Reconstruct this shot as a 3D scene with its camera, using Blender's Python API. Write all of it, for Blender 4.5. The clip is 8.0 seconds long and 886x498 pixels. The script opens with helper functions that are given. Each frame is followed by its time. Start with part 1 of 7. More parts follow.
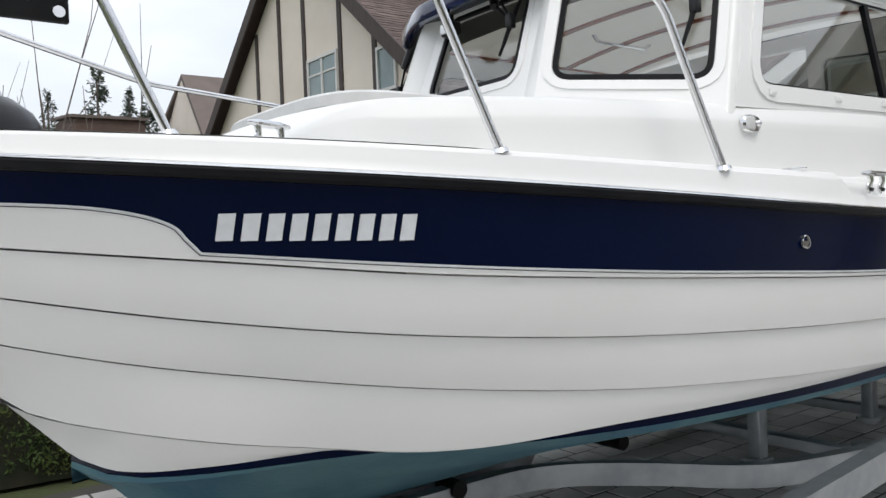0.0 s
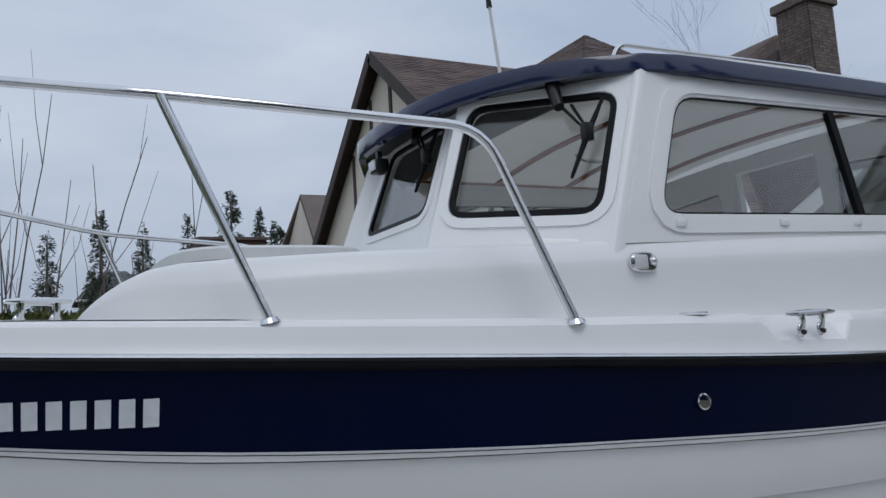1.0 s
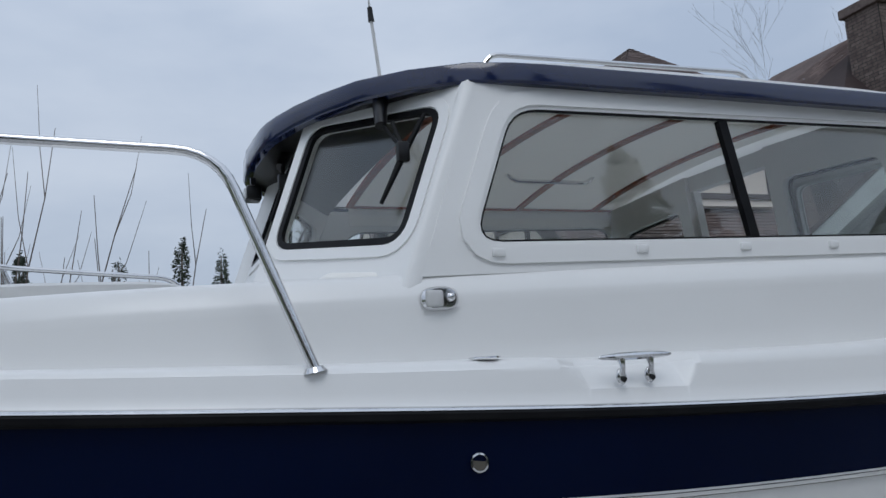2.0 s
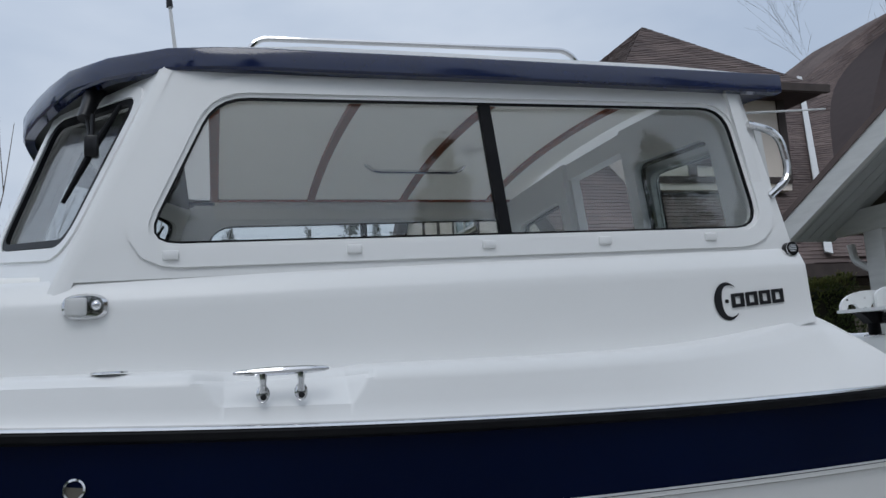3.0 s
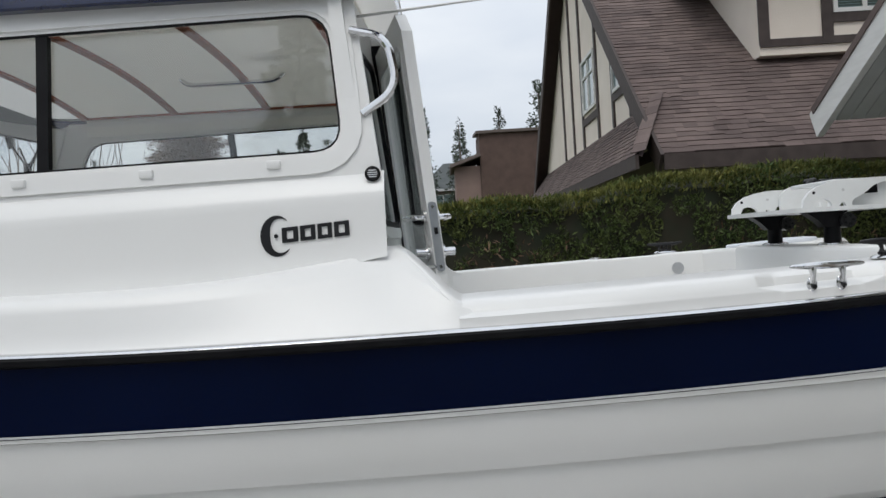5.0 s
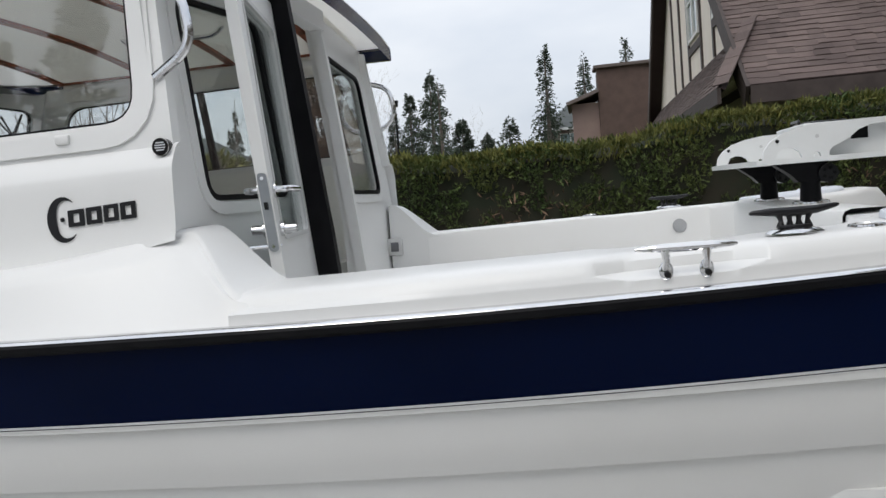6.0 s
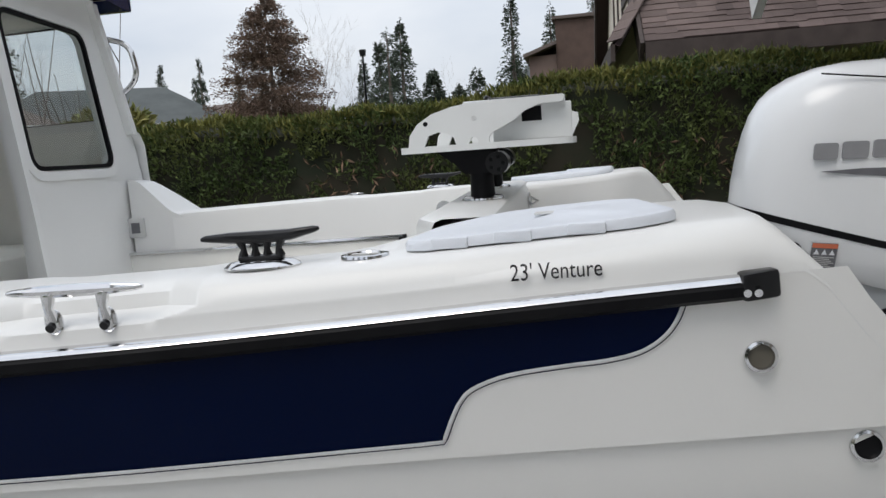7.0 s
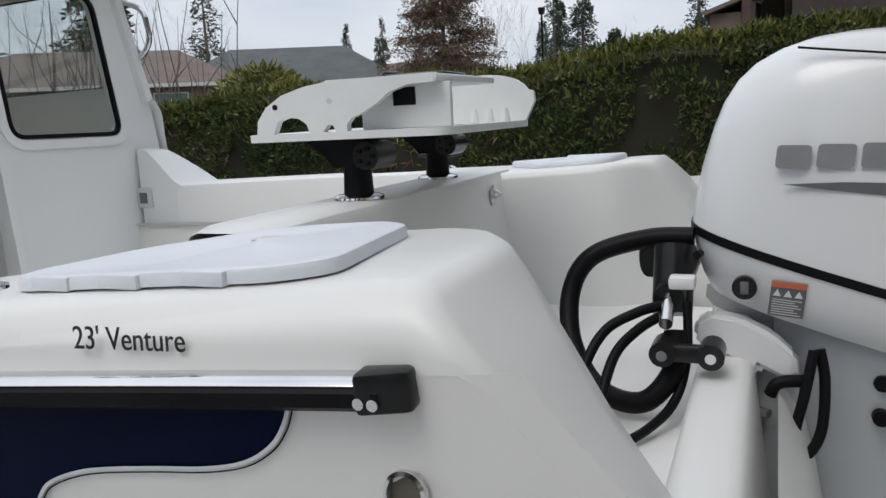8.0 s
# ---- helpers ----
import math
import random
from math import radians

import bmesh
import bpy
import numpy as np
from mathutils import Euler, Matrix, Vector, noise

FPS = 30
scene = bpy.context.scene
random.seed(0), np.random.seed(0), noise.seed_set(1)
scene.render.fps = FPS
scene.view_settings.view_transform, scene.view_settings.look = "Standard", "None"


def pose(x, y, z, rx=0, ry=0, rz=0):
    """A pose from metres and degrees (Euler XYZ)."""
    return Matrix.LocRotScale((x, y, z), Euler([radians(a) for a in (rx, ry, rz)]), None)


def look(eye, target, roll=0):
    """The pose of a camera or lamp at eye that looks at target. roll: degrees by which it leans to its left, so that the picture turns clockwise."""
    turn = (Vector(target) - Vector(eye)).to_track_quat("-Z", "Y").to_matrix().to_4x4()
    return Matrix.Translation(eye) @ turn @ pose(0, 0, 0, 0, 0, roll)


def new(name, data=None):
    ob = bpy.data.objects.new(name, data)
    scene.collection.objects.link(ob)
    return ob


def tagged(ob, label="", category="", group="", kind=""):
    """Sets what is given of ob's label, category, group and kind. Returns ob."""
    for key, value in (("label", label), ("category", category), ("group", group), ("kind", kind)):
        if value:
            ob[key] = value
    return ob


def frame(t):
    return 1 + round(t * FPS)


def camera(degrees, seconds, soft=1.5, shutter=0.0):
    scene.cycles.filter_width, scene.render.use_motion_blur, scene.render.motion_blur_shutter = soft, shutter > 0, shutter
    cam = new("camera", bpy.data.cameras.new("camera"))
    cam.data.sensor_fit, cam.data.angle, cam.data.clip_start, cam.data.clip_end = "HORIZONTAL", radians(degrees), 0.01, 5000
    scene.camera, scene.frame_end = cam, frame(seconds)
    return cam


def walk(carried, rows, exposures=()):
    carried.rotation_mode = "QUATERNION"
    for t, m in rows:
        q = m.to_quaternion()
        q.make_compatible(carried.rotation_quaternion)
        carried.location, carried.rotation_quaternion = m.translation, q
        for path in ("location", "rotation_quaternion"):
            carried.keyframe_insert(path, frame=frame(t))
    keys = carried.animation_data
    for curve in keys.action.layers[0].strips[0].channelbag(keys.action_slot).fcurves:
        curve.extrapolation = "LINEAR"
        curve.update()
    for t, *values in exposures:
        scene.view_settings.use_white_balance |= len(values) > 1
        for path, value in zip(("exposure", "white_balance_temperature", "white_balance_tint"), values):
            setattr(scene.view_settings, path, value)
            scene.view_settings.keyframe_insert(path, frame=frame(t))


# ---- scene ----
cam = camera(59.1, 8.0)
METRES, EYE, TILT, LEAN, TURN = 7.6, 1.45, -1.3, 2.2, -36.7
ROWS = [
    (0.0, 0.0, 0.0, 0.0, 0.0, 0.0, -0.0),
    (0.5, 0.0559, 0.014, 0.0143, 5.25, 4.72, 0.88),
    (1.0, 0.1088, 0.035, 0.0214, 9.78, 7.67, 1.21),
    (2.5, 0.2626, 0.1222, 0.0319, 18.41, 9.42, 1.06),
    (3.0, 0.3244, 0.1539, 0.0357, 20.56, 8.36, 0.86),
    (3.5, 0.3878, 0.1804, 0.0394, 22.63, 6.59, 0.61),
    (4.0, 0.4387, 0.2183, 0.0472, 25.23, 4.41, 0.26),
    (4.5, 0.4963, 0.2509, 0.0514, 29.78, 1.92, 0.27),
    (6.0, 0.5949, 0.3967, 0.0645, 47.04, -4.6, 2.24),
    (6.5, 0.6139, 0.4725, 0.0691, 45.61, -6.43, 2.11),
    (7.0, 0.6426, 0.5384, 0.0732, 45.7, -8.2, 1.64),
    (7.5, 0.6547, 0.5935, 0.0747, 50.72, -9.98, 1.35),
    (8.0, 0.6619, 0.6427, 0.0789, 58.9, -10.82, 0.59),
]
EXPOSURES = [(0.0, 0.74, 6750, 10), (0.3, 0.48, 6450, 10), (0.6, 0.06, 6200, 10), (1.0, -0.10, 6000, 10), (2.5, -0.08, 5950, 9), (3.5, 0.06, 6200, 9), (4.2, 0.22, 6450, 9), (5.0, 0.42, 6600, 9), (6.0, 0.52, 6650, 10), (7.0, 0.50, 6650, 10), (8.0, 0.44, 6600, 10)]
walk(cam, [(t, pose(0, -2.6, EYE, TILT, LEAN, TURN) @ pose(METRES * x, METRES * y, METRES * z, 90 + pitch, roll, yaw)) for t, x, y, z, yaw, pitch, roll in ROWS], EXPOSURES)

# ---------------------------------------------------------------- world and sun
world = bpy.data.worlds.new("overcast")
scene.world = world
world.use_nodes = True
wn, wl = world.node_tree.nodes, world.node_tree.links
wn.clear()
sky = wn.new("ShaderNodeTexSky")
sky.sky_type, sky.sun_disc = "NISHITA", False
sky.sun_elevation, sky.sun_rotation = radians(57), radians(196)
sky.air_density, sky.dust_density = 1.0, 3.0
wtc = wn.new("ShaderNodeTexCoord")
wmap = wn.new("ShaderNodeMapping")
wmap.inputs["Scale"].default_value = (1.0, 1.0, 2.6)
wnoise = wn.new("ShaderNodeTexNoise")
wnoise.inputs["Scale"].default_value, wnoise.inputs["Detail"].default_value = 2.2, 5.0
wramp = wn.new("ShaderNodeValToRGB")
wramp.color_ramp.elements[0].position, wramp.color_ramp.elements[0].color = 0.32, (5.6, 6.3, 7.4, 1)
wramp.color_ramp.elements[1].position, wramp.color_ramp.elements[1].color = 0.66, (8.2, 8.6, 9.2, 1)
wmix = wn.new("ShaderNodeMix")
wmix.data_type = "RGBA"
wmix.inputs["Factor"].default_value = 0.86
wbg = wn.new("ShaderNodeBackground")
wbg.inputs["Strength"].default_value = 0.080
wout = wn.new("ShaderNodeOutputWorld")
wl.new(wtc.outputs["Generated"], wmap.inputs["Vector"])
wl.new(wmap.outputs["Vector"], wnoise.inputs["Vector"])
wl.new(wnoise.outputs["Fac"], wramp.inputs["Fac"])
wl.new(sky.outputs["Color"], wmix.inputs[6])
wl.new(wramp.outputs["Color"], wmix.inputs[7])
wsep = wn.new("ShaderNodeSeparateXYZ")
wrise = wn.new("ShaderNodeMapRange")
wrise.inputs["To Min"].default_value, wrise.inputs["To Max"].default_value = 0.94, 1.45
wmul = wn.new("ShaderNodeVectorMath")
wmul.operation = "SCALE"
wl.new(wtc.outputs["Generated"], wsep.inputs["Vector"])
wl.new(wsep.outputs["Z"], wrise.inputs["Value"])
wl.new(wmix.outputs[2], wmul.inputs[0])
wl.new(wrise.outputs["Result"], wmul.inputs["Scale"])
wl.new(wmul.outputs["Vector"], wbg.inputs["Color"])
wl.new(wbg.outputs["Background"], wout.inputs["Surface"])
sun = new("sun", bpy.data.lights.new("sun", "SUN"))
sun.data.energy, sun.data.angle, sun.data.color = 0.65, radians(28), (1.0, 0.97, 0.93)
sun.matrix_world = look((0, 0, 20), (3.6, 12.2, 0))


# ---------------------------------------------------------------- materials
def mat(name, color, rough=0.5, metal=0.0, color2=None, scale=6.0, detail=4.0, bump=0.0, bscale=80.0, coat=0.0, stretch=(1, 1, 1), rvar=0.0, per_piece=0.0, spec=0.5):
    m = bpy.data.materials.new(name)
    m.use_nodes = True
    n, l = m.node_tree.nodes, m.node_tree.links
    b = n["Principled BSDF"]
    b.inputs["Roughness"].default_value, b.inputs["Metallic"].default_value = rough, metal
    b.inputs["Coat Weight"].default_value, b.inputs["Coat Roughness"].default_value = coat, 0.06
    b.inputs["Specular IOR Level"].default_value = spec
    tc = n.new("ShaderNodeTexCoord")
    mp = n.new("ShaderNodeMapping")
    mp.inputs["Scale"].default_value = stretch
    l.new(tc.outputs["Object"], mp.inputs["Vector"])
    t1 = n.new("ShaderNodeTexNoise")
    t1.inputs["Scale"].default_value, t1.inputs["Detail"].default_value = scale, detail
    l.new(mp.outputs["Vector"], t1.inputs["Vector"])
    mx = n.new("ShaderNodeMix")
    mx.data_type = "RGBA"
    mx.inputs[6].default_value = (*color, 1)
    mx.inputs[7].default_value = (*(color2 or [c * 0.9 for c in color]), 1)
    rp = n.new("ShaderNodeMapRange")
    rp.inputs["From Min"].default_value, rp.inputs["From Max"].default_value = 0.35, 0.65
    l.new(t1.outputs["Fac"], rp.inputs["Value"])
    l.new(rp.outputs["Result"], mx.inputs["Factor"])
    out = mx.outputs[2]
    if per_piece:
        oi = n.new("ShaderNodeObjectInfo")
        ge = n.new("ShaderNodeNewGeometry")
        ad = n.new("ShaderNodeMath")
        l.new(oi.outputs["Random"], ad.inputs[0])
        l.new(ge.outputs["Random Per Island"], ad.inputs[1])
        fr = n.new("ShaderNodeMath")
        fr.operation = "FRACT"
        l.new(ad.outputs[0], fr.inputs[0])
        mr = n.new("ShaderNodeMapRange")
        mr.inputs["To Min"].default_value, mr.inputs["To Max"].default_value = 1 - per_piece, 1 + per_piece
        l.new(fr.outputs[0], mr.inputs["Value"])
        hs = n.new("ShaderNodeHueSaturation")
        l.new(mr.outputs["Result"], hs.inputs["Value"])
        l.new(out, hs.inputs["Color"])
        out = hs.outputs["Color"]
    l.new(out, b.inputs["Base Color"])
    if rvar:
        rr = n.new("ShaderNodeMapRange")
        rr.inputs["To Min"].default_value, rr.inputs["To Max"].default_value = max(0.02, rough - rvar), rough + rvar
        l.new(t1.outputs["Fac"], rr.inputs["Value"])
        l.new(rr.outputs["Result"], b.inputs["Roughness"])
    if bump:
        t2 = n.new("ShaderNodeTexNoise")
        t2.inputs["Scale"].default_value, t2.inputs["Detail"].default_value = bscale, 3.0
        l.new(mp.outputs["Vector"], t2.inputs["Vector"])
        bp = n.new("ShaderNodeBump")
        bp.inputs["Strength"].default_value, bp.inputs["Distance"].default_value = bump, 0.01
        l.new(t2.outputs["Fac"], bp.inputs["Height"])
        l.new(bp.outputs["Normal"], b.inputs["Normal"])
    return m


def glass(name, tint, rough=0.0, shine=0.045):
    m = bpy.data.materials.new(name)
    m.use_nodes = True
    n, l = m.node_tree.nodes, m.node_tree.links
    n.remove(n["Principled BSDF"])
    tr, gl, mx, lw, pw, rg = n.new("ShaderNodeBsdfTransparent"), n.new("ShaderNodeBsdfGlossy"), n.new("ShaderNodeMixShader"), n.new("ShaderNodeLayerWeight"), n.new("ShaderNodeMath"), n.new("ShaderNodeMapRange")
    tr.inputs["Color"].default_value = (*tint, 1)
    gl.inputs["Roughness"].default_value = rough
    pw.operation = "POWER"
    pw.inputs[1].default_value = 4.0
    rg.inputs["To Min"].default_value, rg.inputs["To Max"].default_value = shine, 0.75
    l.new(lw.outputs["Facing"], pw.inputs[0])
    l.new(pw.outputs[0], rg.inputs["Value"])
    l.new(rg.outputs["Result"], mx.inputs["Fac"])
    l.new(tr.outputs[0], mx.inputs[1])
    l.new(gl.outputs[0], mx.inputs[2])
    l.new(mx.outputs[0], n["Material Output"].inputs["Surface"])
    return m


def let_light_through(m, share):
    """Thin laminate or cloth: part of the daylight that falls on it comes out on the other side."""
    n, l = m.node_tree.nodes, m.node_tree.links
    tr, mx = n.new("ShaderNodeBsdfTranslucent"), n.new("ShaderNodeMixShader")
    tr.inputs["Color"].default_value = (0.95, 0.93, 0.88, 1)
    mx.inputs["Fac"].default_value = share
    l.new(n["Principled BSDF"].outputs[0], mx.inputs[1])
    l.new(tr.outputs[0], mx.inputs[2])
    l.new(mx.outputs[0], n["Material Output"].inputs["Surface"])
    return m


ROOFSKIN = let_light_through(mat("thin white roof laminate", (0.79, 0.79, 0.775), 0.36, color2=(0.76, 0.76, 0.745), scale=1.3, bump=0.012, bscale=300, rvar=0.05), 0.3)
HEADCLOTH = let_light_through(mat("cream headliner cloth", (0.84, 0.82, 0.76), 0.8, color2=(0.80, 0.78, 0.72), scale=4, bump=0.05, bscale=300), 0.35)
GEL = mat("white gelcoat", (0.79, 0.79, 0.775), 0.36, color2=(0.76, 0.76, 0.745), scale=1.3, coat=0.06, bump=0.012, bscale=300, rvar=0.05)
GELHULL = mat("cream hull gelcoat", (0.80, 0.795, 0.775), 0.32, color2=(0.77, 0.765, 0.74), scale=1.1, coat=0.1, bump=0.015, bscale=200, rvar=0.05)
NAVY = mat("navy gelcoat", (0.0005, 0.0034, 0.020), 0.13, color2=(0.0008, 0.0044, 0.025), scale=2.0, coat=0.0, rvar=0.04, spec=0.06)
BLUEROOF = mat("blue roof edge", (0.004, 0.010, 0.045), 0.12, color2=(0.006, 0.013, 0.056), scale=9.0, coat=0.4)
BLACK = mat("black rubber", (0.004, 0.004, 0.005), 0.45, color2=(0.007, 0.007, 0.008), scale=14, bump=0.05, bscale=200, spec=0.13)
BLACKGLOSS = mat("black plastic", (0.006, 0.006, 0.007), 0.28, color2=(0.011, 0.011, 0.012), scale=20, bump=0.03, bscale=120, spec=0.35)
NAMEGREY = mat("mid grey print", (0.27, 0.27, 0.28), 0.35, scale=20)
STEEL = mat("polished stainless", (0.72, 0.72, 0.72), 0.09, 1.0, color2=(0.66, 0.66, 0.67), scale=12, rvar=0.05)
GALV = mat("galvanised steel", (0.42, 0.44, 0.45), 0.42, 0.85, color2=(0.33, 0.35, 0.37), scale=9, bump=0.05, bscale=60, rvar=0.1)
ANTIFOUL = mat("blue bottom paint", (0.022, 0.095, 0.14), 0.6, color2=(0.07, 0.17, 0.19), scale=3.2, detail=7, bump=0.15, bscale=50)
LINER = mat("cabin headliner", (0.84, 0.83, 0.79), 0.8, color2=(0.80, 0.79, 0.75), scale=4, bump=0.05, bscale=300)
TEAK = mat("teak trim", (0.30, 0.075, 0.030), 0.45, color2=(0.21, 0.05, 0.02), scale=5, stretch=(1, 8, 8), bump=0.05, bscale=40)
CUSHION = mat("navy cushion", (0.015, 0.025, 0.07), 0.8, color2=(0.02, 0.032, 0.085), scale=8, bump=0.1, bscale=200)
DARKGLASS = glass("tinted cabin glass", (0.95, 0.96, 0.955), 0.0, 0.06)
CLEARGLASS = glass("clear glass", (0.93, 0.955, 0.95))
LIGHTGREY = mat("light grey plastic", (0.62, 0.62, 0.61), 0.4, scale=10)
LETTER = mat("silver lettering", (0.72, 0.74, 0.76), 0.4, scale=30)
INK = mat("black lettering", (0.01, 0.01, 0.012), 0.35, scale=30)
GREYLET = mat("grey lettering", (0.14, 0.14, 0.15), 0.35, scale=20)
POLY = mat("white polyethylene", (0.78, 0.79, 0.78), 0.38, color2=(0.74, 0.75, 0.74), scale=12, bump=0.02, bscale=150)
COWL = mat("white engine paint", (0.78, 0.79, 0.79), 0.22, color2=(0.75, 0.76, 0.77), scale=2, coat=0.2, rvar=0.04)
COWLGREY = mat("pale grey engine casing", (0.50, 0.52, 0.54), 0.3, color2=(0.45, 0.47, 0.49), scale=4, coat=0.2, bump=0.03, bscale=90)
LID = mat("bluish white hatch plastic", (0.72, 0.75, 0.80), 0.42, color2=(0.68, 0.71, 0.76), scale=8, bump=0.06, bscale=260)
STUCCO = mat("cream stucco", (0.80, 0.72, 0.63), 0.9, color2=(0.75, 0.67, 0.58), scale=1.5, bump=0.25, bscale=60)
DARKSTUCCO = mat("taupe stucco", (0.30, 0.26, 0.21), 0.9, color2=(0.26, 0.22, 0.18), scale=1.5, bump=0.25, bscale=60)
DARKWOOD = mat("dark brown trim", (0.045, 0.032, 0.028), 0.7, color2=(0.065, 0.048, 0.042), scale=6, stretch=(1, 6, 1), bump=0.1, bscale=40)
SOFFIT = mat("dark soffit", (0.028, 0.015, 0.014), 0.8, color2=(0.035, 0.02, 0.018), scale=5)
SHINGLE = mat("brown asphalt shingle", (0.100, 0.073, 0.067), 0.92, color2=(0.150, 0.112, 0.101), scale=1.6, detail=6, bump=0.5, bscale=90, per_piece=0.2)
WHITEPAINT = mat("white painted wood", (0.72, 0.71, 0.68), 0.6, color2=(0.66, 0.65, 0.62), scale=5, stretch=(1, 1, 6), bump=0.06, bscale=50)
GREYSOFFIT = mat("pale soffit boards", (0.58, 0.59, 0.57), 0.8, color2=(0.52, 0.53, 0.51), scale=3, bump=0.1, bscale=30)
WINGLASS = mat("window glass", (0.20, 0.27, 0.27), 0.06, color2=(0.16, 0.22, 0.22), scale=2, coat=0.3)
BRICK = mat("grey brown brick", (0.13, 0.10, 0.09), 0.9, color2=(0.20, 0.16, 0.14), scale=9, bump=0.3, bscale=60, per_piece=0.2)
PAVER = mat("grey concrete paver", (0.52, 0.515, 0.50), 0.85, color2=(0.43, 0.425, 0.41), scale=5, detail=7, bump=0.3, bscale=90, per_piece=0.15)
JOINT = mat("sandy joint", (0.07, 0.068, 0.062), 0.95, scale=20, bump=0.4, bscale=120)
GRASS = mat("rough lawn", (0.05, 0.075, 0.025), 0.95, color2=(0.085, 0.09, 0.04), scale=0.8, detail=8, bump=0.8, bscale=30)
HEDGELEAF = mat("cedar hedge foliage", (0.052, 0.090, 0.020), 0.7, color2=(0.108, 0.130, 0.030), scale=2.2, detail=6, per_piece=0.38)
HEDGETIP = mat("yellow green cedar tips", (0.17, 0.165, 0.035), 0.7, color2=(0.12, 0.135, 0.030), scale=2.5, detail=5, per_piece=0.35)
# Darkened so that the colour carries the shade inside the hedge.
HEDGESHADE = mat("shade colour of the hedge inside", (0.016, 0.022, 0.010), 0.95, color2=(0.028, 0.024, 0.014), scale=6, detail=6)
CONIFER = mat("far conifer needles", (0.045, 0.062, 0.044), 0.9, color2=(0.07, 0.088, 0.062), scale=1.5, per_piece=0.4)
COPPER = mat("reddish brown foliage", (0.115, 0.078, 0.056), 0.9, color2=(0.155, 0.10, 0.072), scale=1.2, per_piece=0.4)
BARK = mat("grey bark", (0.11, 0.09, 0.078), 0.95, color2=(0.16, 0.135, 0.115), scale=8, bump=0.4, bscale=30)
LAUREL = mat("yellow laurel leaves", (0.22, 0.20, 0.05), 0.6, color2=(0.13, 0.16, 0.04), scale=3, per_piece=0.4)


# ---------------------------------------------------------------- mesh helpers
def finish(name, bm, material, smooth=35):
    me = bpy.data.meshes.new(name)
    bm.to_mesh(me)
    bm.free()
    me.materials.append(material)
    if smooth:
        me.shade_smooth()
        me.set_sharp_from_angle(angle=radians(smooth))
    return me


def part(name, bm, material, parent, label="", smooth=35):
    ob = new(name, finish(name, bm, material, smooth))
    ob.parent = parent
    ob.matrix_parent_inverse = parent.matrix_world.inverted() if parent.parent is None else Matrix()
    if label:
        tagged(ob, label)
    return ob


def thing(name, label, category, at=(0, 0, 0), group="", kind=""):
    """An Empty at the world's origin of its parts; the parts carry world coordinates."""
    return tagged(new(name), label, category, group, kind)


def solo(name, bm, material, label, category, group="", kind="", smooth=35):
    return tagged(new(name, finish(name, bm, material, smooth)), label, category, group, kind)


def lerp(x, xs, ys):
    return float(np.interp(x, xs, ys))


def curve(xs, ys):
    """Smooth monotone-ish interpolation through a few knots (Catmull-Rom)."""
    xs, ys = list(xs), list(ys)
    d = [0.0] * len(xs)
    for i in range(len(xs)):
        a, b = max(0, i - 1), min(len(xs) - 1, i + 1)
        d[i] = (ys[b] - ys[a]) / (xs[b] - xs[a])

    def f(x):
        if x <= xs[0]:
            return ys[0] + d[0] * (x - xs[0])
        if x >= xs[-1]:
            return ys[-1] + d[-1] * (x - xs[-1])
        i = next(k for k in range(len(xs) - 1) if x <= xs[k + 1])
        h = xs[i + 1] - xs[i]
        t = (x - xs[i]) / h
        return ((2 * t**3 - 3 * t**2 + 1) * ys[i] + (t**3 - 2 * t**2 + t) * h * d[i] + (-2 * t**3 + 3 * t**2) * ys[i + 1] + (t**3 - t**2) * h * d[i + 1])
    return f


def box(bm, x0, x1, y0, y1, z0, z1, bevel=0.0, seg=2, m=None):
    r = bmesh.ops.create_cube(bm, size=1.0, matrix=Matrix.Translation(((x0 + x1) / 2, (y0 + y1) / 2, (z0 + z1) / 2)) @ Matrix.Diagonal((abs(x1 - x0), abs(y1 - y0), abs(z1 - z0), 1)))
    vs = r["verts"]
    if bevel:
        es = list({e for v in vs for e in v.link_edges})
        rb = bmesh.ops.bevel(bm, geom=es, offset=bevel, segments=seg, affect="EDGES", profile=0.5)
        vs = list({v for f in rb["faces"] for v in f.verts} | {v for v in vs if v.is_valid})
    if m is not None:
        bmesh.ops.transform(bm, matrix=m, verts=vs)
    return bm


def grid_faces(bm, rows, closed_u=False, closed_v=False, cap=False):
    """Quads between rows of points (each row one section)."""
    vs = [[bm.verts.new(p) for p in r] for r in rows]
    nu, nv = len(vs), len(vs[0])
    for i in range(nu if closed_u else nu - 1):
        for j in range(nv if closed_v else nv - 1):
            q = [vs[i][j], vs[(i + 1) % nu][j], vs[(i + 1) % nu][(j + 1) % nv], vs[i][(j + 1) % nv]]
            q = [v for k, v in enumerate(q) if (v.co - q[k - 1].co).length > 1e-7]
            if len(q) >= 3:
                try:
                    bm.faces.new(q)
                except ValueError:
                    pass
    if cap:
        for r in (vs[0], vs[-1]):
            try:
                bm.faces.new(r)
            except ValueError:
                pass
    return bm


def fix(bm):
    bmesh.ops.remove_doubles(bm, verts=bm.verts, dist=1e-5)
    bmesh.ops.recalc_face_normals(bm, faces=bm.faces)
    return bm


